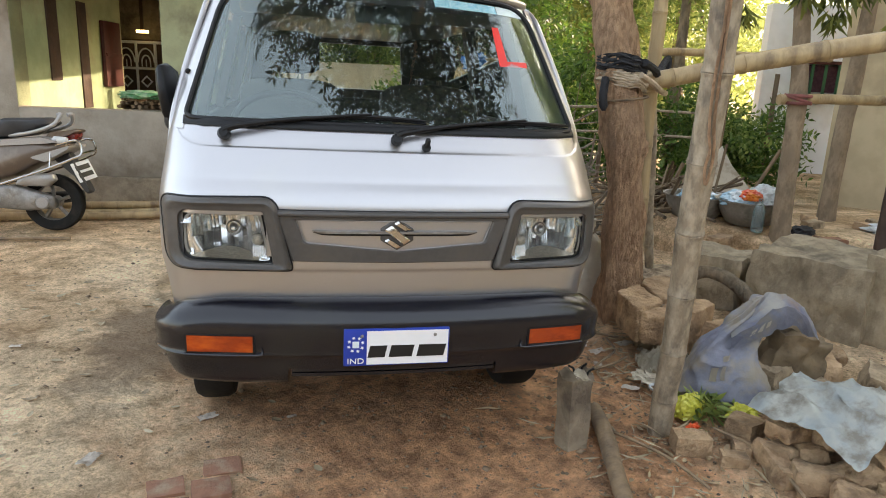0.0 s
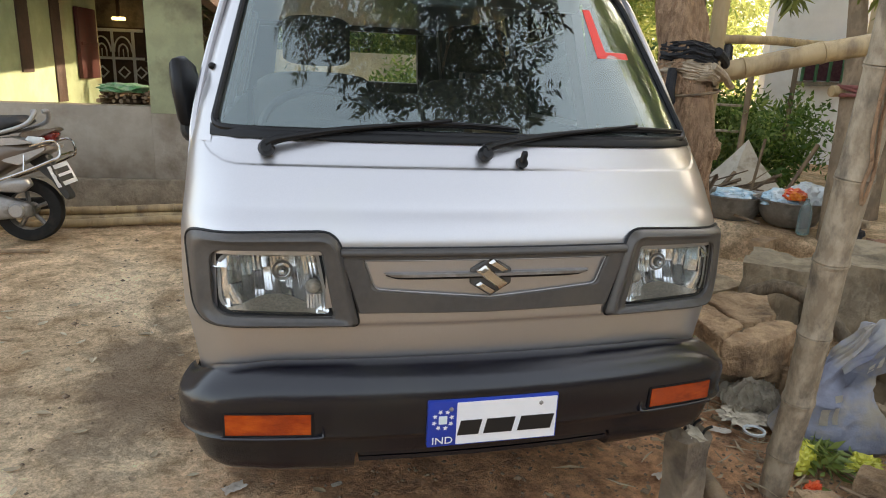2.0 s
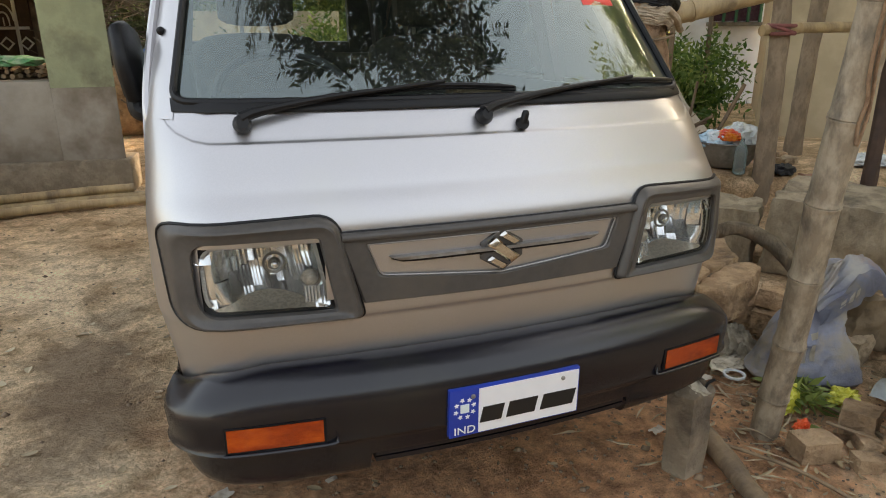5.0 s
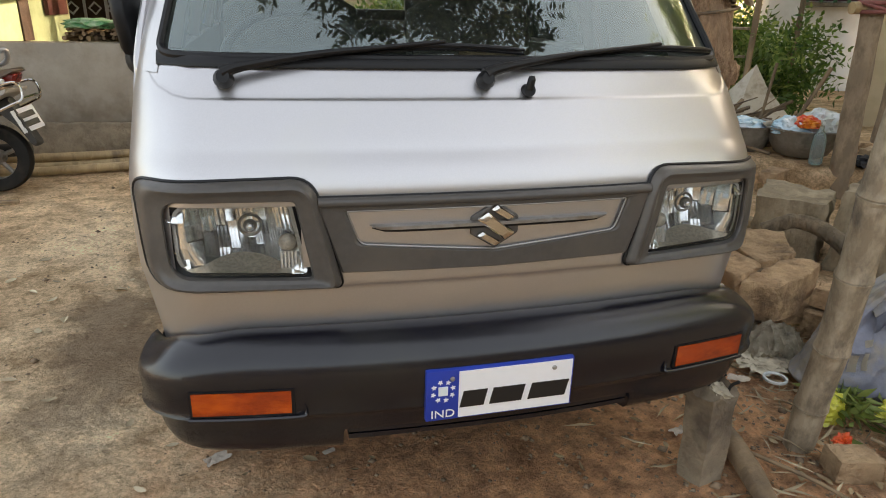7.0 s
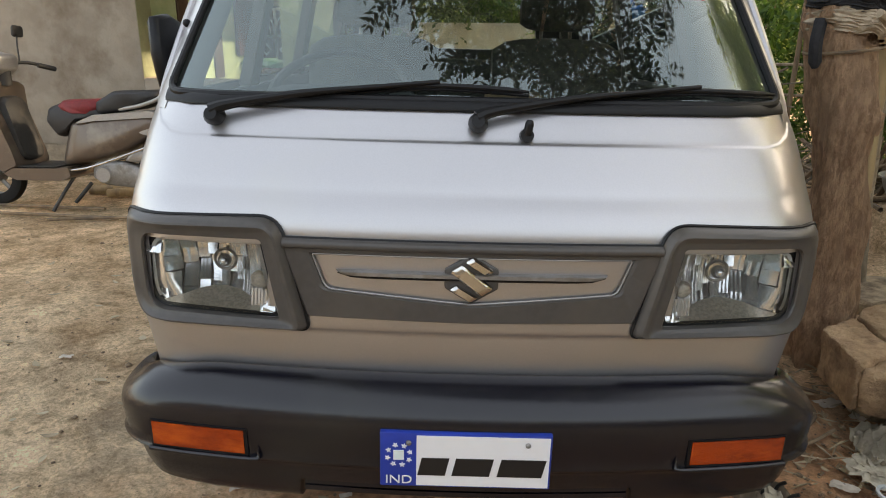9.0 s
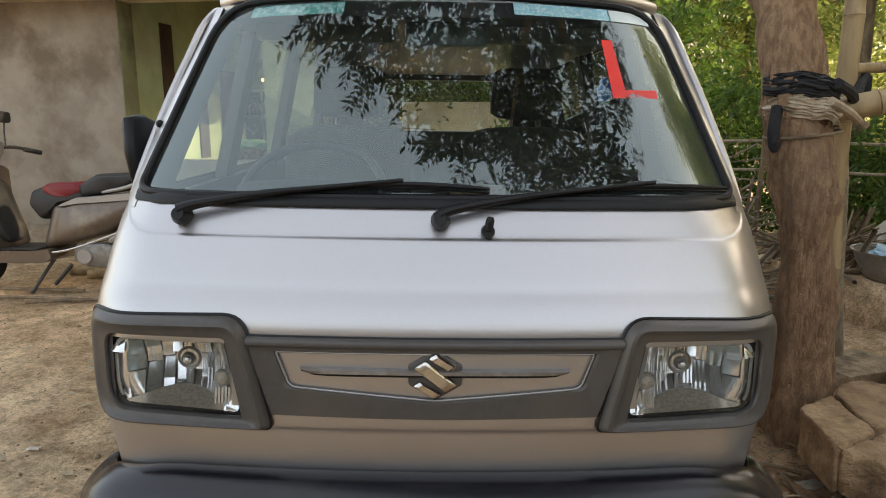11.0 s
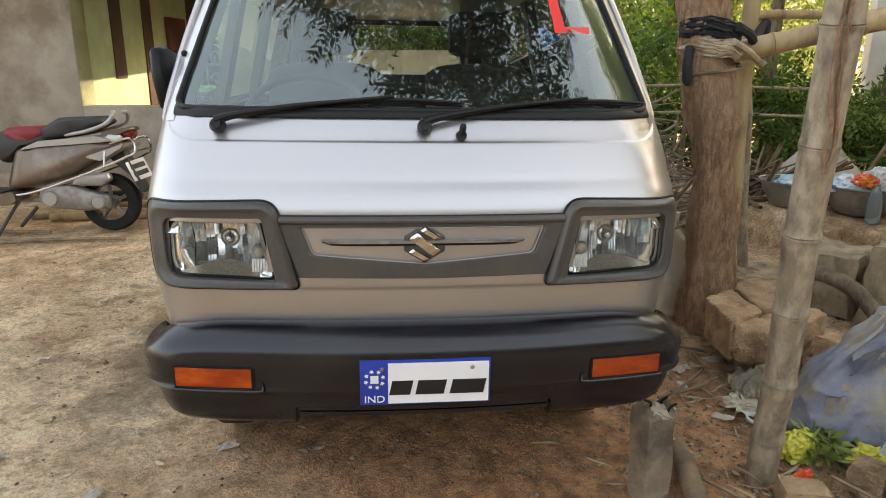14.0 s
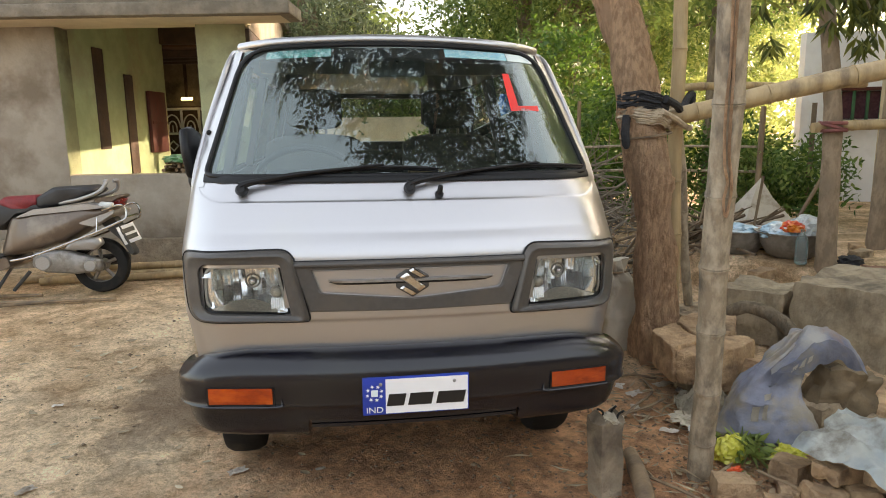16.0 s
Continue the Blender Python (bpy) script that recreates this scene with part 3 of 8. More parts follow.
def inside(p, poly):
    r = False
    for i in range(len(poly)):
        a, b = poly[i], poly[i - 1]
        if (a[1] > p[1]) != (b[1] > p[1]) and p[0] < (b[0] - a[0]) * (p[1] - a[1]) / (b[1] - a[1]) + a[0]:
            r = not r
    return r


LAMP_HOLE = [Vector(p) for p in ((-0.618, 0.850), (-0.385, 0.850), (-0.357, 0.699), (-0.612, 0.707))]
LAMP_LENS = [Vector(p) for p in ((-0.606, 0.844), (-0.390, 0.844), (-0.364, 0.704), (-0.602, 0.713))]
SURROUND = [Vector(p) for p in ((-0.676, 0.884), (-0.350, 0.892), (-0.300, 0.680), (-0.658, 0.681))]


def plan_loop(z, rear=LENGTH, wide=None):
    y0, w, rc = interp(SHAPE, z)
    w = wide or w
    xs = [w * math.sin(math.pi / 2 * k / 30) if k > 22 else w * math.sin(math.pi / 2 * 22 / 30) * k / 22 for k in range(31)]
    def lift(x):                            # rows near the step follow its line
        zs = step_line(x)
        return z if z < 0.98 else 0.98 + (z - 0.98) * (zs - 0.98) / 0.04 if z <= 1.02 else zs + (z - 1.02) * (1.078 - zs) / 0.055
    half = [(x, front(x, lift(x)), lift(x)) for x in xs] + [(w, y, lift(w)) for y in (0.42, 0.46, 0.95, 1.0, 1.6, 2.2, 2.8)]
    half += [(w - 0.01, rear - 0.10, z), (w - 0.04, rear - 0.03, z), (w - 0.12, rear, z)]
    return [(-x, y, q) for x, y, q in half[::-1]][:-1] + half


def make_van():
    van = thing("van", pose(0, 0, 0, 0, 0.65, 0), "silver microvan parked on bare earth, clean, with a dark bumper", "van")
    # lower body, with holes for the lamps and the wheel arches
    zs = [0.42, 0.50, 0.56, 0.60, 0.625, 0.65, 0.668, 0.676, 0.679, 0.683, 0.69, 0.70, 0.72, 0.74, 0.76, 0.78, 0.80, 0.82, 0.84, 0.86, 0.875, 0.89, 0.90, 0.908, 0.915, 0.921, 0.927, 0.933, 0.939, 0.945, 0.953, 0.965, 0.98, 1.0, 1.010, 1.0165, 1.0182, 1.0198, 1.0215, 1.0235, 1.03, 1.045, 1.06, 1.075]
    bm = loft([plan_loop(z) for z in zs], True, False)
    dead = []
    for f in bm.faces:
        c = f.calc_center_median()
        if c.y < 0.4 and inside((-abs(c.x), c.z), LAMP_HOLE):
            dead.append(f)
        elif abs(c.x) > 0.6 and any(math.hypot(c.y - wy, c.z - 0.25) < 0.30 for wy in (0.69, 2.58)):
            dead.append(f)
    bmesh.ops.delete(bm, geom=dead, context="FACES")
    body = part("body", bm, PAINT, van, smooth=50)
    # roof shell with its drip rails
    rl = []
    for z, w, yf in ((1.485, 0.575, 0.59), (1.518, 0.565, 0.575), (1.542, 0.545, 0.61), (1.572, 0.48, 0.71), (1.590, 0.36, 0.89), (1.598, 0.2, 1.2)):
        n, lp = 14, []
        for k in range(n + 1):
            a = math.pi * k / n
            x = -math.copysign(abs(math.cos(a)) ** 0.45, math.cos(a)) * w
            lp.append((x, yf + 0.16 * (1 - abs(math.sin(a)) ** 0.55) + 0.03 * (x / w) ** 2, z))
        yb = LENGTH - 0.16 - (z - 1.5) * 1.6
        for k in range(n + 1):
            a = math.pi * k / n
            x = math.copysign(abs(math.cos(a)) ** 0.35, math.cos(a)) * w
            lp.append((x, yb - 0.10 * (1 - abs(math.sin(a)) ** 0.5), z))
        rl.append(lp)
    part("roof", loft(rl, True, True), PAINT, van, smooth=50)
    part("roof_lining", loft([[(x * 0.95, y * 0.985 + 0.03, 1.492) for x, y, z in rl[0]], [(x * 0.93, y * 0.985 + 0.03, 1.535) for x, y, z in rl[0]]], True, True), LINER, van, "cream roof lining")
    for s in (-1, 1):
        part("drip_rail", tube(smooth_line([(s * 0.655, 0.34, 1.03), (s * 0.667, 0.365, 1.075), (s * 0.643, 0.46, 1.22), (s * 0.606, 0.56, 1.37), (s * 0.576, 0.66, 1.485), (s * 0.568, 0.85, 1.518), (s * 0.566, 1.6, 1.523), (s * 0.56, 3.0, 1.513)], 6), 0.010, 8), PAINT, van)
    # pillars
    def pillar(a, b, wide, deep, name="pillar", label=""):
        loops = []
        for k in range(7):
            t = k / 6
            p = Vector(a).lerp(Vector(b), t)
            loops.append([(p.x + dx, p.y + dy, p.z) for dx, dy in ((-wide / 2, -deep / 2), (wide / 2, -deep / 2), (wide / 2, deep / 2), (-wide / 2, deep / 2))])
        return part(name, loft(loops), TRIM, van, label)
    for s in (-1, 1):
        loops = []
        for k in range(13):
            z = 1.06 + (1.505 - 1.06) * k / 12
            w = interp(SHAPE, z)[1]
            xi = 0.621 + (0.529 - 0.621) * (z - 1.06) / 0.445
            xo = w + 0.004
            pts = [(xi, front(xi, z) - 0.002), ((xi * 0.55 + xo * 0.45), front(xi * 0.55 + xo * 0.45, z) - 0.004), (xo - 0.012, front(xo - 0.012, z)), (xo, front(xo, z) + 0.02), (xo, front(xo, z) + 0.10), (xo - 0.05, front(xo, z) + 0.10), (xi + 0.012, front(xi, z) + 0.05)]
            loops.append([(s * x, y, z) for x, y in pts])
        part("windscreen_pillar", loft(loops), PAINT, van, smooth=60)
        for y0, y1 in ((0.96, 1.02), (1.62, 1.64), (2.45, 2.45), (3.16, 3.02)):
            pillar((s * 0.655, y0, 1.06), (s * 0.555, y1, 1.53), 0.035, 0.09)
        for ya, yb, tb in ((0.52, 0.92, 0.72), (1.05, 1.59, None), (1.68, 2.41, None), (2.50, 3.11, None)):
            ta = tb or ya + 0.02
            tz = 1.50
            g = [(s * 0.660, ya - 0.06, 1.075), (s * 0.660, yb, 1.075), (s * 0.566, yb, tz), (s * 0.566, ta, tz)]
            raw("side_window", g, [(0, 1, 2, 3)], SIDEGLASS, van, "clear side glass").visible_shadow = False
    for x in (-0.56, 0.56):
        pillar((x, 3.24, 1.06), (x * 0.9, 3.06, 1.53), 0.16, 0.05)
    part("tailgate_sill", box((-0.6, 3.20, 1.03), (0.6, 3.29, 1.148), 0.01), TRIM, van)
    part("tailgate_header", box((-0.55, 3.05, 1.452), (0.55, 3.12, 1.51), 0.01), TRIM, van)
    raw("rear_window", [(-0.50, 3.22, 1.145), (0.50, 3.22, 1.145), (0.44, 3.10, 1.47), (-0.44, 3.10, 1.47)], [(0, 1, 2, 3)], SIDEGLASS, van, "clear rear glass").visible_shadow = False
    # screen: glass and rubber seal
    def screen(u, v):
        z = 1.092 + (1.504 - 1.092) * v
        wl = 0.615 + (0.520 - 0.615) * v
        return (u * wl, front(u * wl, z) + 0.004, z + 0.022 * v * (1 - u * u))
    gv, gf, nu, nv = [], [], 24, 10
    for j in range(nv + 1):
        for i in range(nu + 1):
            gv.append(screen(2 * i / nu - 1, j / nv))
    for j in range(nv):
        for i in range(nu):
            a = j * (nu + 1) + i
            gf.append((a, a + 1, a + nu + 2, a + nu + 1))
    ws = raw("windscreen", gv, gf, WSCREEN, van, "clear windscreen that mirrors leaves and sky", 60)
    ws.visible_shadow = False
    rim = []
    for u, v in round_poly([(-1, 0), (1, 0), (1, 1), (-1, 1)], [0.06, 0.06, 0.20, 0.20], 6, 12):
        x, y, z = screen(u, v)
        rim.append((x * 1.005, y - 0.005, z))
    rim.append(rim[0]); rim.append(rim[1])
    part("screen_header", tube([(lambda p: (p[0], p[1] + 0.014, p[2] + 0.004))(screen(k / 10 - 1.05, 1.04)) for k in range(22)], 0.0175, 8), PAINT, van, "", 60)
    part("screen_seal", tube(rim, 0.0082, 8), RUBBER, van, "black rubber seal")
    low_seal = ((1.0735, -0.003), (1.0745, 0.006), (1.081, 0.0105), (1.091, 0.0105), (1.0985, 0.006), (1.100, -0.003))
    part("lower_seal", loft([[on_front((x, z), h) for x in [k * 0.0622 - 0.622 for k in range(21)]] for z, h in low_seal], False, False), RUBBER, van, "broad black rubber seal under the screen", 70)
    # stickers on the inside of the screen
    def sticker(name, material, label, u0, u1, v0, v1, n=8, out=0.0015):
        V, F = [], []
        for j in (0, 1):
            for i in range(n + 1):
                x, y, z = screen(u0 + (u1 - u0) * i / n, v0 + (v1 - v0) * j)
                V.append((x, y - out, z))
        for i in range(n):
            F.append((i, i + 1, i + n + 2, i + n + 1))
        raw(name, V, F, material, van, label)
    sticker("sun_strip", HOLO, "green holographic strip", -0.84, -0.42, 0.905, 0.972, 8, -0.003)
    sticker("sun_strip", HOLO_B, "pale blue glitter strip", 0.33, 0.76, 0.905, 0.972)
    sticker("sun_strip", FILM_W, "white strip", 0.765, 0.955, 0.905, 0.972)
    V = [(0.690, 0.788), (0.735, 0.790), (0.7256, 0.518), (0.855, 0.525), (0.850, 0.482), (0.668, 0.475)]
    raw("learner_sign", [(lambda p: (p[0], p[1] - 0.0015, p[2]))(screen(u, v)) for u, v in V], [(0, 1, 2, 5), (2, 3, 4, 5)], RED_TAPE, van, "red tape letter L")
    # grille band, body-coloured insert, bar and badge
    out5 = [(-0.350, 0.857), (0.350, 0.857), (0.302, 0.708), (0, 0.704), (-0.302, 0.708)]
    in5 = [(-0.290, 0.829), (0.290, 0.829), (0.266, 0.764), (0, 0.741), (-0.266, 0.764)]
    o = round_poly(out5, [0.004] * 5, 4, 14)
    i1 = round_poly(in5, [0.003, 0.003, 0.02, 0.02, 0.02], 4, 14)
    grow = lambda pts, k: [Vector((p[0] * (1 + k * 0.35), 0.79 + (p[1] - 0.79) * (1 + k))) for p in pts]
    part("grille_band", frame_plate([(o, -0.004), (o, 0.007), (grow(o, -0.03), 0.011), (grow(i1, 0.10), 0.011), (grow(i1, 0.04), 0.008), (i1, 0.0), (i1, -0.004)]), TRIM, van, "grey-brown plastic grille band", 30)
    ledge = ((0.8565, 0.003), (0.8560, 0.012), (0.8520, 0.0175), (0.8455, 0.0185), (0.8405, 0.0160), (0.8385, 0.0095))
    part("grille_ledge", loft([[on_front((x, z), h) for x in [k * 0.0343 - 0.343 for k in range(21)]] for z, h in ledge], False, False), TRIM, van, "rounded ledge along the grille's top", 60)
    part("band_line", tube([on_front((x, 0.8565), 0.004) for x in [k * 0.035 - 0.35 for k in range(21)]], 0.0034, 6), RUBBER, van)
    part("insert_rim", tube([on_front(p, 0.006) for p in i1 + i1[:1]], 0.0018, 6), SC_SILVER, van, "thin bright rim")
    bar = [Vector(p) for p in ((-0.256, 0.8005), (0.256, 0.8005), (0.236, 0.7930), (-0.236, 0.7930))]
    part("grille_bar", fill_plate(round_poly(bar, 0.002, 3, 10), 0.017, 0.12), ENGINE, van, "dull silver bar")
    # black strip laid under the bar to draw its shadow line
    part("bar_shadow_gap", tube([on_front((x, 0.7895 + 0.006 * (abs(x) / 0.244) ** 12), 0.006) for x in [k * 0.0244 - 0.244 for k in range(21)]], [0.001] + [0.0042] * 19 + [0.001], 8), RUBBER, van)
    badge = thing_part("badge", van, "chrome lozenge badge")
    mid = [(-0.044, 0.806), (-0.020, 0.822), (0.044, 0.774), (0.020, 0.758)]
    top = [(-0.016, 0.8245), (0.0, 0.8345), (0.044, 0.807), (0.028, 0.798), (0.008, 0.810)]
    low = [(0.016, 0.7555), (0.0, 0.7455), (-0.044, 0.773), (-0.028, 0.782), (-0.008, 0.770)]
    for pts in (mid, top, low):
        part("bar", fill_plate(round_poly([Vector(p) for p in pts], 0.004, 3, 3), 0.019, 0.34, 0.002), CHROME, badge)
    part("backing", fill_plate(round_poly([Vector(p) for p in ((0, 0.838), (0.050, 0.808), (0.050, 0.772), (0, 0.742), (-0.050, 0.772), (-0.050, 0.808))], 0.006, 3, 3), 0.008, 0.1), TRIM, badge)
    # lamps
    for s in (-1, 1):
        f = flip if s > 0 else (lambda p: p)
        so = round_poly(SURROUND, [0.035, 0.05, 0.012, 0.055], 7, 8)
        si = round_poly(LAMP_HOLE, [0.034, 0.010, 0.008, 0.042], 7, 8)
        def blend(t):
            return [a.lerp(b, t) for a, b in zip(so, si)]
        rings = [(so, -0.006), (so, 0.006), (blend(0.05), 0.013), (blend(0.14), 0.020), (blend(0.26), 0.0245), (blend(0.36), 0.0245), (blend(0.46), 0.0215), (blend(0.57), 0.0175), (blend(0.68), 0.0150), (blend(0.93), 0.0125), (blend(0.98), 0.008), (si, -0.008), (si, -0.05)]
        part("lamp_surround", frame_plate([(f(r), h) for r, h in rings]), TRIM, van, "grey-brown plastic lamp surround", 32)
        line = f(so)
        part("panel_gap", tube([on_front(p, 0.004) for p in line + line[:1]], 0.0042, 6), RUBBER, van)
        lamp = thing_part("headlamp", van, "clear headlamp with a faceted reflector")
        lo = f(round_poly(LAMP_LENS, [0.040, 0.012, 0.010, 0.040], 7, 8))
        c = sum(lo, Vector((0, 0))) / len(lo)
        part("housing", frame_plate([(f(si), -0.002), (lo, -0.006), (lo, -0.016)]), RUBBER, lamp)
        # deep reflector bowl, broken into fluted tiles
        rng = random.Random(5)
        V, F = [], []
        q4 = f([Vector(p) for p in LAMP_LENS])
        bx, bz = c[0] - s * 0.018, c[1] + 0.020
        by = front(c[0], c[1])
        def bowl(u, v):
            q = q4[0].lerp(q4[1], u).lerp(q4[3].lerp(q4[2], u), v)
            depth = 0.088 - ((q[0] - bx) ** 2 * 0.75 + (q[1] - bz) ** 2) / (4 * 0.034)
            return Vector((q[0], front(q[0], q[1]) + max(0.012, depth), q[1]))
        cuts = [-0.04, 0.10, 0.22, 0.33, 0.42, 0.50, 0.57, 0.63, 0.69, 0.75, 0.81, 0.87, 0.94, 1.04]
        for ub, ue in zip(cuts, cuts[1:]):
            vb = -0.04
            while vb < 1.0:
                vw = min(rng.choice((0.16, 0.22, 0.30, 0.40)), 1.04 - vb)
                tx, tz = rng.uniform(-0.22, 0.22), rng.choice((-0.10, 0.05, 0.20, 0.35, 0.50))
                ribs = rng.choice((1, 2, 3))
                mid_ = bowl((ub + ue) / 2, vb + vw / 2)
                b0 = len(V)
                for iv in range(5):
                    for iu in range(13):
                        p = bowl(ub + (ue - ub) * iu / 12, vb + vw * iv / 4)
                        wave = abs(math.sin(math.pi * ribs * iu / 12)) * 0.0016 / ribs
                        V.append((p.x, mid_.y + 0.8 * (p.y - mid_.y) + tx * (p.x - mid_.x) + tz * (p.z - mid_.z) - wave, p.z))
                F += [(b0 + r * 13 + q, b0 + r * 13 + q + 1, b0 + (r + 1) * 13 + q + 1, b0 + (r + 1) * 13 + q) for r in range(4) for q in range(12)]
                vb += vw
        raw("reflector", V, F, REFL, lamp, "mirror reflector of many small facets", 60)
        # fine ribs moulded round the lens edge, but for its foot
        V2, F2 = [], []
        ring = [lo[k].lerp(lo[(k + 1) % len(lo)], j / n_) for k in range(len(lo)) for n_ in [max(1, round((lo[(k + 1) % len(lo)] - lo[k]).length / 0.0013))] for j in range(n_)]
        for k, q in enumerate(ring):
            h = -0.0045 - 0.0016 * (k % 2)
            V2 += [on_front(q, h), on_front(q + (c - q).normalized() * 0.0075, h - 0.001)]
        for k in range(len(ring)):
            if ring[k].y > 0.722:
                b0, b1 = 2 * k, 2 * ((k + 1) % len(ring))
                F2.append((b0, b1, b1 + 1, b0 + 1))
        raw("ribbed_border", V2, F2, LAMP_RIB, lamp, "fine ribs round the lens edge", 20)
        arch = [bowl(k / 20, 1.0 - 0.20 * math.sin(math.pi * k / 20)) for k in range(21)]
        fl = [[p - Vector((0, 0.004, 0)) for p in arch], [Vector((p.x, front(p.x, p.z) + 0.006, bowl(k / 20, 1.0).z + 0.002)) for k, p in enumerate(arch)]]
        part("lamp_floor", loft(fl, False, False), LAMP_FLOOR, lamp, "dotted grey floor of the lamp", 60)
        for nm, r0, y0, y1, mtl in (("bulb_shield", 0.013, by + 0.030, by + 0.07, ENGINE), ("bulb", 0.008, by + 0.022, by + 0.03, REFL)):
            bm = bmesh.new()
            bmesh.ops.create_uvsphere(bm, u_segments=20, v_segments=10, radius=r0, matrix=Matrix.Translation((bx, y0, bz)) @ Matrix.Diagonal((1, 0.8, 1, 1)))
            part(nm, bm, mtl, lamp, "")
        part("shield_ring", tube([(bx + 0.020 * math.cos(a * math.pi / 12), by + 0.036, bz + 0.020 * math.sin(a * math.pi / 12)) for a in range(25)], 0.003, 6), ENGINE, lamp)
        sx = c[0] - s * 0.090
        bm = bmesh.new()
        bmesh.ops.create_uvsphere(bm, u_segments=20, v_segments=12, radius=0.017, matrix=Matrix.Translation((sx + s * 0.006, front(sx, 0.755) + 0.030, 0.762)) @ Matrix.Diagonal((1, 0.7, 1, 1)))
        part("side_lamp", bm, LAMP_FLOOR, lamp, "dull round side lamp")
        for k in range(7):
            x = sx + s * (0.018 - 0.0065 * k)
            part("flute", tube([(x, front(x, 0.72) + 0.014, 0.715), (x, front(x, 0.74) + 0.022, 0.746)], 0.003, 6), REFL, lamp)
        gl = part("lens", fill_plate(lo, 0.004, 0.0, 0, 5), LENS, lamp, "clear lamp glass", 60)
        gl.visible_shadow = False
    # bumper
    bumper = thing_part("bumper", van, "matt black plastic bumper, scuffed at one corner")
    prof = [(0.108, 0.588), (0.105, 0.5975), (0.097, 0.6005), (0.086, 0.6010), (0.074, 0.600), (0.058, 0.594), (0.041, 0.5855), (0.026, 0.5755), (0.0145, 0.5645), (0.0065, 0.5525), (0.002, 0.540), (0.0, 0.524), (0.0005, 0.500), (0.002, 0.475), (0.003, 0.462), (0.0025, 0.4545), (0.002, 0.4515), (0.0035, 0.4475), (0.009, 0.4425), (0.0125, 0.432), (0.0145, 0.410), (0.018, 0.385), (0.024, 0.366), (0.036, 0.353), (0.064, 0.347), (0.105, 0.346)]
    def bump_y(x):
        a = min(abs(x), 0.700)
        y = -0.062 + 0.050 * (a / 0.6) ** 2
        if a > 0.58:
            y += 0.115 * (1 - math.sqrt(max(0, 1 - ((a - 0.58) / 0.12) ** 2)))
        return y
    xs = sorted([0.700 * math.sin(math.pi / 2 * k / 20) for k in range(21)] + [0.314, 0.326])
    path = [(x, bump_y(x), 1, 0) for x in xs] + [(0.695, 0.155, 0, 1), (0.681, 0.22, 0, 1), (0.664, 0.32, 0, 1)]
    stations = [(-x, y, a, b) for x, y, a, b in path[::-1]][:-1] + path
    loops = []
    for k, (x, y, a, b) in enumerate(stations):
        p0 = Vector(stations[max(k - 1, 0)][:2])
        p1 = Vector(stations[min(k + 1, len(stations) - 1)][:2])
        d = (p1 - p0).normalized()
        inn = Vector((-d.y, d.x))
        corner = min(1.0, max(0.0, (abs(x) - 0.5) / 0.2))
        bx = (x if b == 0 else math.copysign(0.700, x)) * 0.670 / 0.700
        edge = Vector((bx, front(bx, 0.60) if b == 0 else 0.25 + (y - 0.12) * 0.6))
        lp = []
        for dy, z in prof:
            dd = dy + 0.016 * corner * max(0.0, (0.535 - z) / 0.18) ** 2.2 + (0.007 * corner if z < 0.446 else 0.0) - 0.006 * ease((abs(x) - 0.375) / 0.03) * max(0.0, 1 - abs(z - 0.4525) / 0.006)
            zz = max(z, 0.402) if abs(x) < 0.315 else z
            zz -= 0.052 * b * (z > 0.5)
            zz -= (0.022 * ease((abs(x) - 0.50) / 0.18) + 0.034 * ease((abs(x) - 0.63) / 0.07)) * max(0.0, (z - 0.50) / 0.10)
            q = Vector((x + inn.x * dd, y + inn.y * dd))
            if z > 0.545:                   # the shelf runs back to the sheet all round
                q = Vector((x, y)).lerp(edge, dy / 0.108)
            lp.append((q.x, q.y, zz))
        loops.append(lp)
    part("bumper_shell", loft(loops, False, False), BUMPER, bumper, "matt black bumper shell", 40)
    for s in (-1, 1):
        def ind(name, x0, x1, z0, z1, o0, o1, mtl, label, lean=0.0):
            lps = []
            for k in range(11):
                x = x0 + (x1 - x0) * k / 10
                y = bump_y(x)
                lps.append([(s * x, y + 0.02, z0), (s * x, y - o0, z0), (s * x, y - o1, z1), (s * x, y + 0.02, z1)])
            return part(name, loft(lps), mtl, bumper, label)
        pocket = smooth_line([(s * 0.388, bump_y(0.388) - 0.001, 0.476), (s * 0.386, bump_y(0.386) - 0.003, 0.460), (s * 0.394, bump_y(0.394) - 0.005, 0.4535), (s * 0.45, bump_y(0.45) - 0.005, 0.4525), (s * 0.53, bump_y(0.53) - 0.005, 0.4525), (s * 0.60, bump_y(0.60) - 0.004, 0.4525)], 5)
        part("pocket_lip", tube(pocket, [0.001 + 0.0042 * ease(k / 9) for k in range(len(pocket))], 8), BUMPER, bumper, "moulded lip under the signal", 60)
        # black border in place of the shade inside the signal's pocket
        ind("indicator_shade", 0.406, 0.596, 0.4575, 0.5125, 0.0015, 0.0020, RUBBER, "dark rim that draws the pocket's shade round the signal")
        ind("indicator", 0.412, 0.592, 0.4620, 0.5095, 0.0032, 0.0040, AMBER, "amber turn signal")
    for z, dz in ((0.398, 0.004), (0.385, 0.005)):
        lps = []
        for k in range(15):
            x = -0.305 + 0.61 * k / 14
            lps.append([(x, bump_y(x) + 0.05, z - dz), (x, bump_y(x) + 0.018, z - dz), (x, bump_y(x) + 0.018, z + dz), (x, bump_y(x) + 0.05, z + dz)])
        part("air_slot_rib", loft(lps), BUMPER, bumper)
    # number plate: blue field, white field, bars
    plate = thing_part("number_plate", van, "white number plate with a blue end field")
    px0, px1, pz0, pz1, py = -0.156, 0.150, 0.4225, 0.5285, -0.066
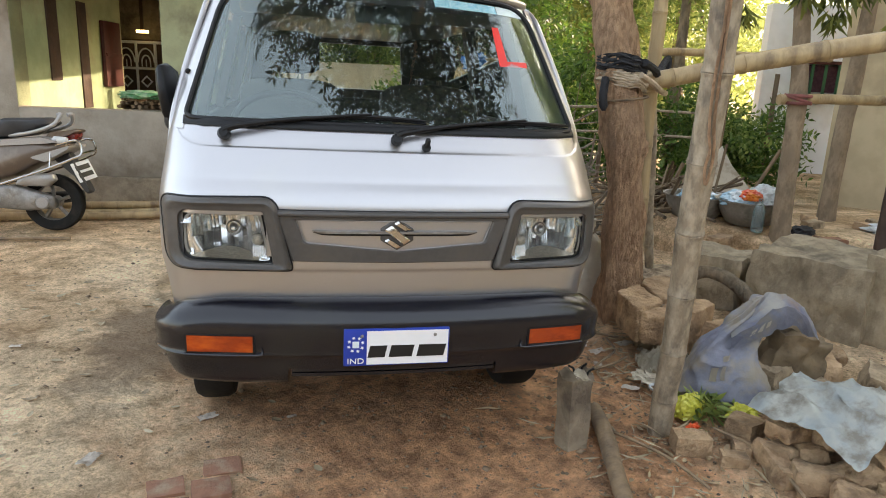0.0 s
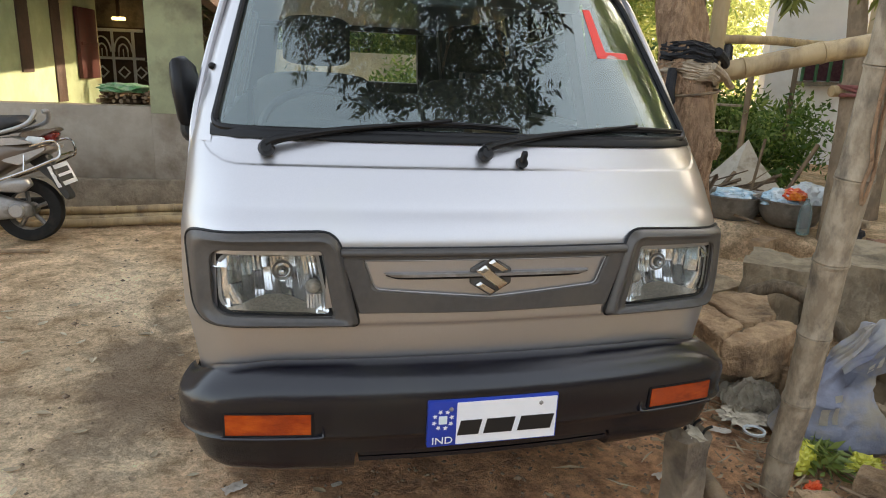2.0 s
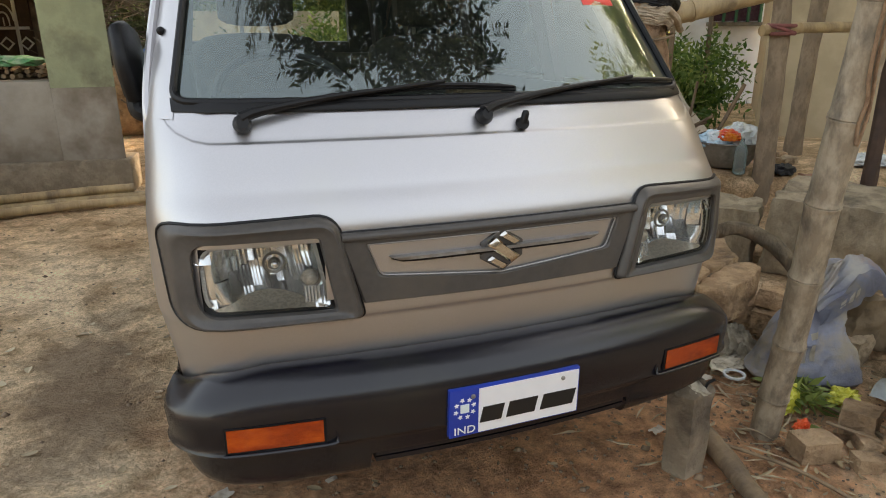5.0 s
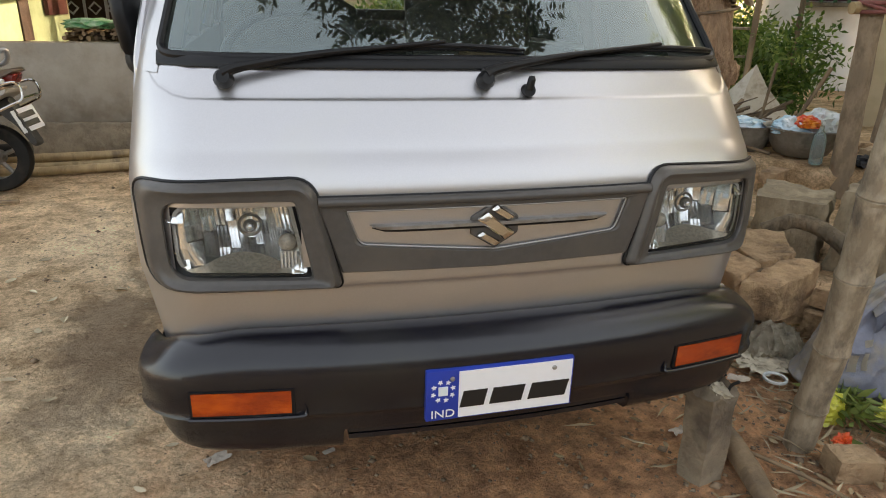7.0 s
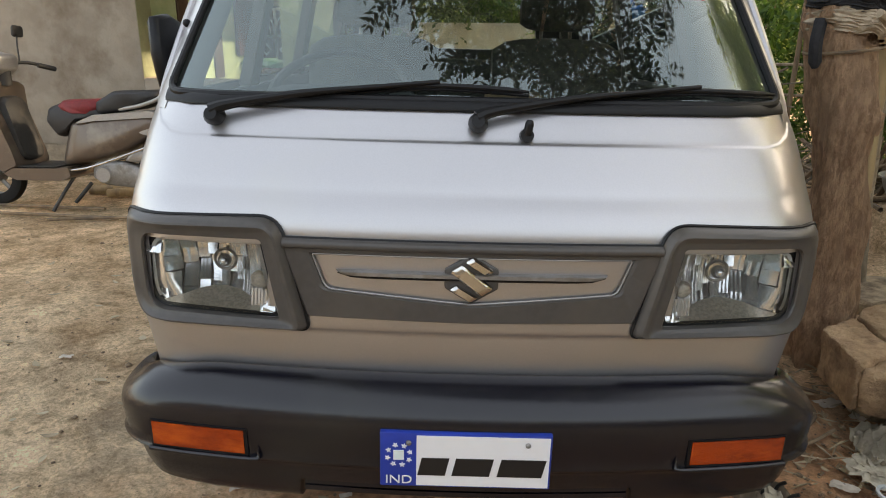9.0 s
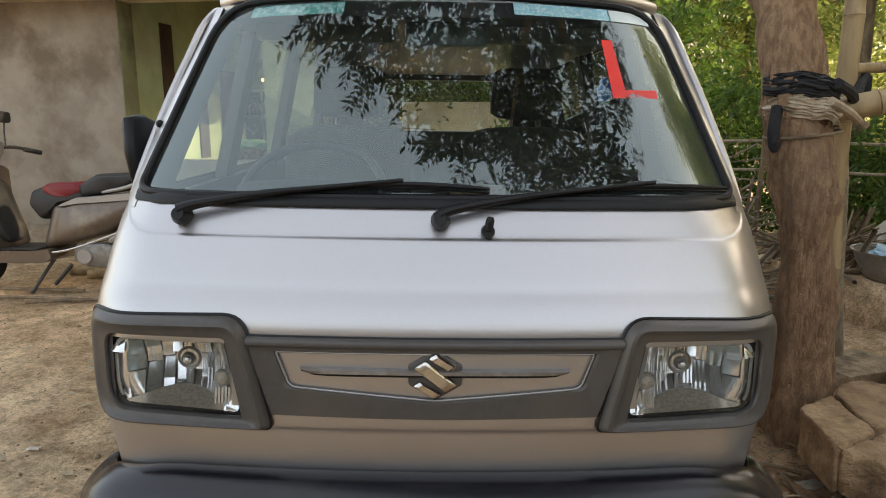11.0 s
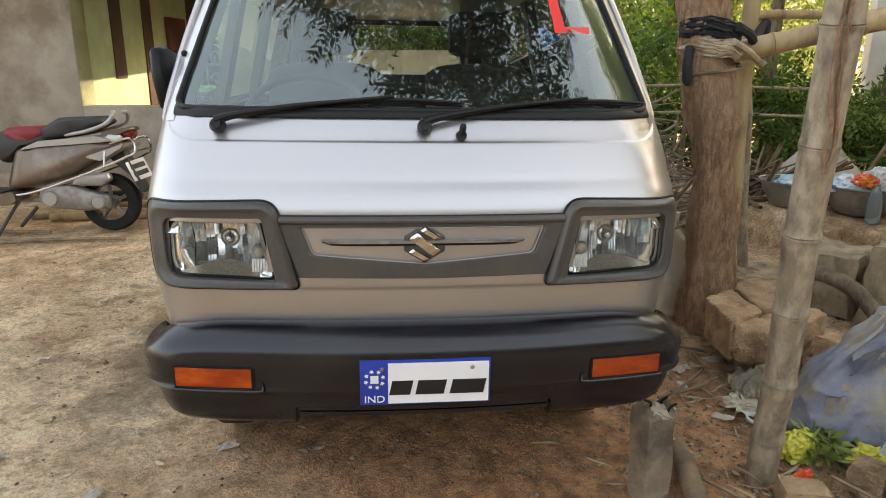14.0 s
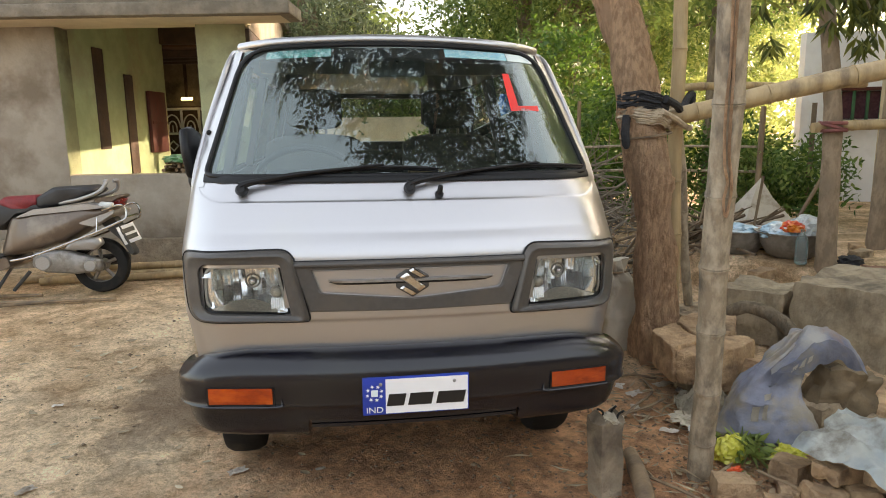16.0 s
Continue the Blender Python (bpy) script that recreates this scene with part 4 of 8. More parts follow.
    part("plate_frame", box((px0 - 0.002, py - 0.002, pz0 - 0.002), (px1 + 0.002, py + 0.012, pz1 + 0.004), 0.002), PLATE_B, plate, "blue plate frame")
    part("white_field", box((px0 + 0.064, py - 0.0040, pz0 + 0.002), (px1 - 0.002, py - 0.001, pz1 - 0.001)), PLATE_W, plate, "white plate field")
    for x0, x1 in ((0.002, 0.052), (0.064, 0.132), (0.146, 0.227)):
        sl = 0.006
        zb, zt = 0.4470, 0.4830
        X0, X1 = px0 + 0.070 + x0, px0 + 0.070 + x1
        bm = loft([[(X0 - sl, py - 0.0055, zb), (X1 - sl, py - 0.0055, zb), (X1 + sl * 0.3, py - 0.0055, zt), (X0 + sl * 0.3, py - 0.0055, zt)], [(X0 - sl, py - 0.003, zb), (X1 - sl, py - 0.003, zb), (X1 + sl * 0.3, py - 0.003, zt), (X0 + sl * 0.3, py - 0.003, zt)]])
        part("bar", bm, INK, plate, "black bar")
    cx, cz = px0 + 0.032, 0.487
    for k in range(8):
        a = 2 * math.pi * k / 8 + 0.3
        pts = [(cx + 0.021 * math.cos(a) + r * math.cos(a + j * math.pi / 5 + 0.3), cz + 0.021 * math.sin(a) + r * math.sin(a + j * math.pi / 5 + 0.3)) for j, r in zip(range(10), [0.0055, 0.0024] * 5)]
        part("star", loft([[(x, py - 0.0045, z) for x, z in pts], [(x, py - 0.001, z) for x, z in pts]]), PLATE_W, plate)
    part("plate_chip", box((cx - 0.0095, py - 0.0045, cz - 0.0095), (cx + 0.0095, py - 0.001, cz + 0.0095)), FILM_W, plate, "pale square")
    fc = bpy.data.curves.new("country_letters", "FONT")
    fc.body, fc.size, fc.align_x, fc.extrude = "IND", 0.0245, "CENTER", 0.0006
    tmp = bpy.data.objects.new("tmp", fc)
    me = bpy.data.meshes.new_from_object(tmp)
    bpy.data.objects.remove(tmp)
    me.transform(Matrix.Translation((cx, py - 0.0045, 0.4285)) @ Matrix.Rotation(radians(90), 4, "X") @ Matrix.Diagonal((1.15, 1, 1, 1)))
    link_mesh("country_letters", me, PLATE_W, plate, "white letters", 0)
    for x in (px0 + 0.050, px1 - 0.042):
        bm = bmesh.new()
        bmesh.ops.create_uvsphere(bm, u_segments=10, v_segments=6, radius=0.0052, matrix=Matrix.Translation((x, py - 0.005, pz1 - 0.015)) @ Matrix.Diagonal((1, 0.7, 1, 1)))
        part("bolt", bm, ENGINE, plate)
    # wipers and washer jet
    for x0 in (-0.497, 0.006):
        w = thing_part("wiper", van, "black wiper arm and blade")
        y0 = front(x0, 1.058)
        part("pivot_cap", tube([(x0 + 0.004, y0 + 0.012, 1.048), (x0, y0 - 0.022, 1.057), (x0, y0 - 0.036, 1.062)], [0.0175, 0.0185, 0.012], 14), RUBBER, w)
        on = lambda dx, z, out: (x0 + dx, front(x0 + dx, z) - out, z)
        p = [(x0 - 0.002, y0 - 0.022, 1.066), on(0.035, 1.079, 0.030), on(0.17, 1.101, 0.027), on(0.30, 1.114, 0.022), on(0.43, 1.126, 0.018)]
        line = smooth_line(p, 5)
        part("arm", tube(line, [0.0045 + 0.0105 * (1 - k / (len(line) - 1)) ** 2.2 for k in range(len(line))], 10), RUBBER, w)
        bl = [(0.135 + 0.465 * t, 1.091 + 0.020 * t + 0.016 * math.sin(math.pi * t)) for t in [k / 12 for k in range(13)]]
        part("blade", tube([on(dx, z, 0.010) for dx, z in bl], [0.003] + [0.0055] * 11 + [0.003], 8), RUBBER, w)
        part("blade_rubber", tube([on(dx, z - 0.007, 0.004) for dx, z in bl], 0.0035, 6), RUBBER, w)
    nz = thing_part("washer_jet", van, "black washer jet")
    y0 = front(0.098, 1.036)
    part("jet_base", tube([(0.098, y0 + 0.004, 1.033), (0.098, y0 - 0.016, 1.037)], [0.0145, 0.0125], 14), RUBBER, nz)
    part("jet_tip", tube([(0.098, y0 - 0.012, 1.038), (0.101, y0 - 0.014, 1.058), (0.102, y0 - 0.012, 1.064)], [0.008, 0.0085, 0.006], 12), RUBBER, nz)
    # mirror at the driver's side, quarter-light knob
    mir = thing_part("door_mirror", van, "black plastic door mirror")
    out = [(0.445, 1.115), (0.49, 1.105), (0.535, 1.125), (0.55, 1.19), (0.54, 1.255), (0.50, 1.272), (0.455, 1.265), (0.442, 1.19)]
    loops = []
    for t, s_ in ((-1.0, 0.55), (-0.8, 0.85), (-0.3, 1.0), (0.4, 1.0), (0.8, 0.95), (1.0, 0.9)):
        loops.append([(-0.694 - (z - 1.2) * 0.12 + (y - 0.5) * 0.30 + 0.016 * t, 0.5 + (y - 0.5) * s_, 1.158 + (z - 1.19) * s_ * 1.06) for y, z in out])
    part("mirror_shell", loft(loops), RUBBER, mir, "", 60)
    part("mirror_arm", tube(smooth_line([(-0.62, 0.46, 1.050), (-0.66, 0.465, 1.048), (-0.690, 0.475, 1.056), (-0.692, 0.485, 1.10)], 5), 0.019, 10), RUBBER, mir)
    bm = bmesh.new()
    bmesh.ops.create_uvsphere(bm, u_segments=12, v_segments=8, radius=0.009, matrix=Matrix.Translation((-0.624, front(-0.624, 1.225) - 0.008, 1.225)))
    part("knob", bm, RUBBER, van, "small black knob")
    # underside and wheels
    part("floor_pan", box((-0.44, 0.45, 0.26), (0.44, 3.2, 0.32), 0.01), RUBBER, van, "dark underside")
    for s in (-1, 1):
        for y in (0.69, 2.58):
            wh = thing_part("wheel", van, "small dusty road wheel")
            x = s * 0.588
            prof2 = [(0.150, -0.062), (0.205, -0.070), (0.240, -0.066), (0.252, -0.045), (0.254, 0.0), (0.252, 0.045), (0.240, 0.066), (0.205, 0.070), (0.150, 0.062)]
            bm = loft([[(x + w2, y + r * math.sin(2 * math.pi * k / 40), 0.252 + r * math.cos(2 * math.pi * k / 40)) for k in range(40)] for r, w2 in prof2], True, False)
            part("tyre", bm, TYRE, wh)
            bm = loft([[(x + s * w2, y + r * math.sin(2 * math.pi * k / 32), 0.252 + r * math.cos(2 * math.pi * k / 32)) for k in range(32)] for r, w2 in ((0.155, 0.06), (0.14, 0.05), (0.12, 0.02), (0.06, 0.03), (0.05, 0.05), (0.01, 0.05))], True, True)
            part("rim", bm, ENGINE, wh)
            part("wheel_arch", loft([[(s * 0.40, y + r * math.cos(math.pi * k / 16), 0.25 + r * math.sin(math.pi * k / 16)) for k in range(17)] for r in (0.31, 0.309)] + [[(s * 0.650, y + 0.309 * math.cos(math.pi * k / 16), 0.25 + 0.309 * math.sin(math.pi * k / 16)) for k in range(17)]], False, False), RUBBER, van)
    # inside
    part("dashboard", loft([[(x, front(x, 1.06) + dy, z) for x in [k * 0.06 - 0.6 for k in range(21)]] for dy, z in ((0.05, 1.062), (0.09, 1.068), (0.22, 1.05), (0.30, 1.02), (0.33, 0.95), (0.33, 0.7))], False, False), DASH, van, "dark grey dashboard")
    part("instrument_hood", pillow([Vector(p) for p in ((0.40, 0.98), (0.40, 1.07), (0.46, 1.10), (0.54, 1.085), (0.56, 1.0))], 0.14, 0.3, "x", 4, -0.33), DASH, van)
    wl = thing_part("steering_wheel", van, "dark steering wheel")
    ring = []
    for k in range(29):
        a = 2 * math.pi * k / 28
        ring.append((-0.33 + 0.185 * math.cos(a), 0.66 + 0.145 * math.sin(a), 1.05 + 0.115 * math.sin(a)))
    part("rim", tube(ring, 0.013, 8), DASH, wl)
    for a in (0.1, 3.04, 4.7):
        part("spoke", tube([(-0.33, 0.67, 1.04), (-0.33 + 0.185 * math.cos(a), 0.66 + 0.145 * math.sin(a), 1.05 + 0.115 * math.sin(a))], 0.012, 6), DASH, wl)
    part("column", tube([(-0.33, 0.67, 1.04), (-0.33, 0.5, 0.9)], 0.03, 10), DASH, wl)
    for s in (-1, 1):
        st = thing_part("front_seat", van, "dark cloth front seat with a headrest")
        cx = s * 0.315
        part("cushion", pillow(round_poly([(0.82, 0.62), (1.28, 0.60), (1.28, 0.76), (0.82, 0.78)], 0.06), 0.22, 0.12, "x", 4, cx), SEAT, st)
        part("backrest", pillow(round_poly([(1.12, 0.72), (1.26, 0.70), (1.42, 1.20), (1.30, 1.22)], 0.05), 0.22, 0.16, "x", 5, cx), SEAT, st)
        part("headrest", pillow(round_poly([(1.30, 1.235), (1.39, 1.235), (1.41, 1.42), (1.33, 1.42)], 0.035), 0.125, 0.25, "x", 5, cx), SEAT, st)
        for dx in (-0.05, 0.05):
            part("post", tube([(cx + dx, 1.35, 1.18), (cx + dx, 1.355, 1.26)], 0.007, 6), ENGINE, st)
    bs = thing_part("rear_bench", van, "dark cloth rear bench")
    part("cushion", pillow(round_poly([(1.95, 0.62), (2.40, 0.60), (2.40, 0.74), (1.95, 0.76)], 0.05), 0.58, 0.05, "x", 3), SEAT, bs)
    part("backrest", pillow(round_poly([(2.32, 0.70), (2.44, 0.70), (2.54, 1.10), (2.44, 1.11)], 0.05), 0.58, 0.05, "x", 3), SEAT, bs)
    rv = thing_part("rear_view_mirror", van, "dark rear-view mirror")
    part("mirror_back", pillow(round_poly([(-0.085, 1.425), (0.125, 1.425), (0.125, 1.495), (-0.085, 1.495)], 0.02), 0.018, 0.15, "y", 3, 0.70), MIRROR_BACK, rv, "grey mirror back")
    part("stem", tube([(0.02, 0.70, 1.47), (0.02, 0.64, 1.53)], 0.008, 6), DASH, rv)
    for s in (-1, 1):
        part("sun_visor", pillow(round_poly([(s * 0.30 - 0.19, 1.505), (s * 0.30 + 0.19, 1.505), (s * 0.30 + 0.19, 1.44), (s * 0.30 - 0.19, 1.44)], 0.02), 0.012, 0.06, "y", 2, 0.77), LINER, van, "pale sun visor")
    part("inner_floor", box((-0.66, 0.42, 0.33), (0.66, 3.15, 0.36)), DASH, van)
    for s in (-1, 1):
        part("door_card", box((s * 0.645 - 0.012, 0.45, 0.36), (s * 0.645 + 0.012, 3.1, 1.06), 0.004), DASH, van, "grey door trim")
    part("tailgate_card", box((-0.6, 3.17, 0.36), (0.6, 3.2, 1.08), 0.004), DASH, van)
    part("wooden_box", box((0.03, 0.36, 1.062), (0.15, 0.44, 1.095), 0.004), WOOD, van, "small brown box on the dashboard")
    return van


def thing_part(name, parent, label=""):
    """A part that holds sub-parts."""
    ob = new(name)
    ob.empty_display_size = 0.02
    ob.parent = parent
    return tagged(ob, label)


make_van()


# ---- ground ----
def ground_z(x, y):
    near = max(0.0, 1 - math.hypot(x - 0.2, y - 1.0) / 14)
    z = 0.022 * noise.fractal(Vector((x * 0.9, y * 0.9, 3.1)), 0.9, 2.2, 4) * (0.4 + near)
    z += 0.010 * noise.noise(Vector((x * 6, y * 6, 1.7))) * near
    z += 0.007 * noise.fractal(Vector((x * 13, y * 13, 5.2)), 0.7, 2.1, 3) * near
    return z - 0.012


def make_ground():
    xs = [-400, -200, -100, -50, -25, -15, -10] + [-8 + 0.25 * k for k in range(18)] + [-3.4 + 0.05 * k for k in range(24)] + [-2.2 + 0.025 * k for k in range(176)] + [2.2 + 0.05 * k for k in range(25)] + [3.6 + 0.25 * k for k in range(20)] + [9, 12, 16, 25, 50, 100, 200, 400]
    ys = [-400, -200, -100, -50, -25, -12, -8, -6, -4.5, -3.5, -3, -2.6] + [-2.3 + 0.05 * k for k in range(22)] + [-1.2 + 0.025 * k for k in range(112)] + [1.6 + 0.05 * k for k in range(41)] + [3.8 + 0.25 * k for k in range(24)] + [10, 12, 15, 20, 30, 50, 100, 200, 400]
    V = [(x, y, ground_z(x, y)) for y in ys for x in xs]
    n = len(xs)
    F = [(j * n + i, j * n + i + 1, (j + 1) * n + i + 1, (j + 1) * n + i) for j in range(len(ys) - 1) for i in range(n - 1)]
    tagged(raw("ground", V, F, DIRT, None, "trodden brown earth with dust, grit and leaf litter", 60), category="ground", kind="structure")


make_ground()


# ---- the house with its open veranda ----
HX = Matrix(((-0.989, 0.147, 0, -1.0), (0.147, 0.989, 0, 4.62), (0, 0, 1, 0), (0, 0, 0, 1)))    # along the front to its far end, back, up


def hbox(lo, hi, bevel=0.006):
    bm = box(lo, hi, bevel, 2)
    bm.transform(HX)
    return bm


def sbox(lo, hi, bevel=0.006, whole=False):
    """Like hbox, but its open side (or all of it) runs back aslant."""
    bm = box(lo, hi, bevel, 2)
    for v in bm.verts:
        if whole or v.co.x < (lo[0] + hi[0]) / 2:
            v.co.x += 0.30 * max(0.0, v.co.y)
    bm.transform(HX)
    return bm


def side_beam(z0, z1, u0=0.0, u1=0.12, n0=0.285, n1=4.0):
    """The beam along the open side, with what stands over it, a little aslant."""
    bm = box((u0, n0, z0), (u1, n1, z1), 0.006, 2)
    for v in bm.verts:
        if v.co.x < 3:
            v.co.x += 0.14 * max(0.0, v.co.y)
    bm.transform(HX)
    return bm


def make_house():
    # each wall is its own piece; heights and lengths in metres along the front
    S = dict(kind="structure")
    tagged(part("wall_veranda_pier", loft([[HX @ Vector((u, n, z)) for u, n in ((0.0, 0.0), (0.45, 0.0), (0.45, 0.28), (0.10, 0.28))] for z in (0.80, 2.2)]), GREENWASH, None, "square pier with faded green limewash and dark stains"), category="wall", **S)
    tagged(part("wall_veranda_base", loft([[HX @ Vector((u, n, z)) for u, n in ((0.0, 0.002), (0.45, 0.002), (0.45, 0.28), (0.10, 0.28))] for z in (0.25, 0.798)]), PLASTER, None, "stained brown plaster foot of the pier"), category="wall", **S)
    tagged(part("wall_veranda_parapet", hbox((0.45, 0.0, 0.25), (1.732, 0.22, 0.85)), PLASTER, None, "low plastered veranda wall, stained brown"), category="wall", **S)
    tagged(part("wall_front", hbox((1.732, 0.0, 0.25), (6.5, 0.22, 2.2)), PLASTER, None, "grey cement-plastered wall with blotches"), category="wall", **S)
    tagged(part("plinth", hbox((-0.04, -0.05, -0.05), (6.5, 0.30, 0.25), 0.02), CEMENT, None, "rough dark cement plinth"), category="plinth", **S)
    tagged(part("floor_veranda", sbox((0.02, 0.31, 0.0), (3.2, 4.04, 0.235)), CEMENT, None, "cement veranda floor"), category="floor", **S)
    # side wall inside the veranda
    tagged(part("wall_veranda_side", hbox((1.765, 0.22, 0.24), (1.95, 2.50, 2.74), 0.004), PALEGREEN, None, "pale green inner wall with two tall dark shutters"), category="wall", **S)
    tagged(part("wall_veranda_end", hbox((1.22, 4.05, 0.0), (3.2, 4.2, 2.74)), CEMENT, None, "dim end wall of the veranda"), category="wall", **S)
    tagged(part("ceiling", hbox((-0.42, -0.40, 2.192), (6.5, 0.0, 2.24)), CREAM, None, "cream plastered underside of the eave slab"), category="ceiling", **S)
    tagged(part("wall_over_eave", hbox((0.0, 0.0, 2.31), (6.5, 0.22, 2.74)), PLASTER, None, "grey plastered wall above the eave"), category="wall", **S)
    tagged(part("wall_lintel", hbox((0.0, 0.0, 2.201), (6.5, 0.22, 2.309)), CREAM, None, "cream lintel over the veranda opening"), category="wall", **S)
    roof = part("roof_slab", hbox((-0.52, -0.52, 2.195), (6.6, -0.005, 2.30), 0.012), SLAB, None, "weathered concrete eave slab, stained along its edge")
    tagged(part("roof_main", side_beam(2.745, 2.86, -0.05, 6.6, -0.06, 6.4), SLAB, None, "flat concrete roof above the eave"), category="roof", **S)
    tagged(part("wall_over_beam", side_beam(2.195, 2.74, 0.0, 0.12, 0.225), PLASTER, None, "plastered wall over the open side of the veranda"), category="wall", **S)
    tagged(roof, category="roof", **S)
    tagged(part("beam_veranda", side_beam(1.76, 2.19), DARKWOOD, None, "dark beam along the open side of the veranda"), category="beam", **S)
    # added wall, hidden by the pier: it ends the sun patch inside
    tagged(part("wall_veranda_far", sbox((0.0, 3.3, 0.25), (0.12, 4.04, 1.755), 0.006, True), CEMENT, None, "unseen far stretch of the veranda side, added to end the sun patch"), category="wall", **S)
    tagged(part("wall_veranda_recess", hbox((3.0, 2.50, 0.24), (3.15, 4.05, 2.74)), PALEGREEN, None, "dim green wall of the inner recess"), category="wall", **S)
    # post hidden by the pier, set where its shadow parts the sun patch
    for n0 in (2.42,):
        tagged(part("veranda_post", sbox((0.0, n0, 0.25), (0.10, n0 + 0.10, 1.755), 0.006, True), DARKWOOD, None, "unseen slim post, placed for its shadow on the green wall"), category="post", group="veranda posts")
    for n0, n1, z0, z1 in ((0.70, 0.905, 1.075, 2.10), (1.35, 1.545, 0.78, 1.88)):
        tagged(part("slot_shutter", hbox((1.748, n0, z0), (1.764, n1, z1), 0.002), DARKWOOD, None, "tall narrow dark shutter on the green wall"), category="shutter", group="slot shutters")
    tagged(part("ceiling_veranda", hbox((0.9, 2.52, 2.30), (3.0, 4.04, 2.33), 0.003), RUST, None, "rusty brown boards under the passage roof"), category="ceiling", **S)
    tagged(part("ceiling_front", sbox((0.13, 0.23, 2.70), (3.1, 4.04, 2.735), 0.003), PALEGREEN, None, "pale green ceiling of the veranda"), category="ceiling", **S)
    tagged(part("beam_passage", hbox((0.75, 2.42, 2.33), (3.0, 2.515, 2.69), 0.004), DARKWOOD, None, "dark beam across the passage"), category="beam", **S)
    tagged(part("wall_return", hbox((1.728, 0.003, 0.86), (1.7315, 0.22, 2.19), 0.001), GREENWASH, None, "green limewashed edge of the front wall"), category="wall", **S)
    tagged(part("roof_kerb", hbox((-0.48, -0.46, 2.302), (6.6, -0.30, 2.40), 0.015), SLAB, None, "rough kerb along the roof edge"), category="roof", **S)
    # dark ceiling boards and beams of the veranda
    for k in (0, 1, 2):
        tagged(part("rafter", hbox((0.95, 2.75 + 0.4 * k, 2.20), (2.9, 2.85 + 0.4 * k, 2.297), 0.004), DARKWOOD, None, "dark wooden rafter under the veranda roof"), category="rafter", group="veranda rafters")
    # maroon shutter, ornate door far inside, firewood on the sill
    sh = thing("shutter", Matrix.Identity(4), "open maroon wooden shutter", "shutter")
    part("leaf", hbox((1.715, 1.88, 1.00), (1.760, 2.34, 1.73)), MAROON, sh)
    part("rail", hbox((1.700, 1.90, 1.34), (1.715, 2.32, 1.38)), MAROON, sh)
    door = thing("door_veranda", Matrix.Identity(4), "brown panelled door with pale ornaments", "door", kind="structure")
    part("leaf", hbox((1.72, 3.98, 0.25), (2.62, 4.04, 1.62)), DARKWOOD, door)
    for u0, u1, z0, z1 in ((1.74, 2.60, 1.20, 1.235), (1.74, 2.60, 1.56, 1.60), (1.86, 1.90, 0.3, 1.6), (2.13, 2.165, 0.3, 1.6), (2.42, 2.455, 0.3, 1.6)):
        part("moulding", hbox((u0, 3.965, z0), (u1, 3.98, z1), 0.003), WHITEWALL, door, "pale moulding")
    for u, z in ((2.02, 1.035), (2.30, 1.035), (2.02, 0.70), (1.80, 1.035)):
        bm = loft([[HX @ Vector((u + r * math.cos(math.pi / 2 * k), 3.965 + dd, z + r * math.sin(math.pi / 2 * k))) for k in range(4)] for r, dd in ((0.085, 0.01), (0.085, -0.005), (0.06, -0.005), (0.06, 0.01))], True, False)
        part("ornament", bm, WHITEWALL, door, "pale diamond ornament")
    for u in (2.015, 2.29):
        for r in (0.115, 0.06):
            part("arch", tube([HX @ Vector((u + r * math.cos(math.pi * k / 12), 3.972, 1.30 + 1.7 * r * math.sin(math.pi * k / 12))) for k in range(13)], 0.011, 6), WHITEWALL, door, "pale carved arch")
        for du in (-0.06, 0.0, 0.06):
            part("baluster", tube([HX @ Vector((u + du, 3.972, 1.24)), HX @ Vector((u + du, 3.972, 1.34))], 0.008, 6), WHITEWALL, door)
    lamp = thing("lamp", Matrix.Identity(4), "small lit warm lamp on the veranda ceiling", "lamp")
    part("tube", tube([HX @ Vector((1.90, 3.80, 1.72)), HX @ Vector((2.06, 3.80, 1.72))], 0.022, 8), LAMP, lamp)
    part("bracket", hbox((1.96, 3.78, 1.74), (2.0, 3.82, 2.30)), DARKWOOD, lamp)


def lamp_mat():
    m, t, b = nodes_of("lit_lamp")
    b.inputs["Emission Color"].default_value, b.inputs["Emission Strength"].default_value = (1, 0.75, 0.3, 1), 2.2
    return m


LAMP = lamp_mat()
RUST = mat("rusty_boards", (0.16, 0.085, 0.05), (0.11, 0.06, 0.037), rough=0.9, scale=6, stain=(0.06, 0.04, 0.03), stain_scale=3)
make_house()


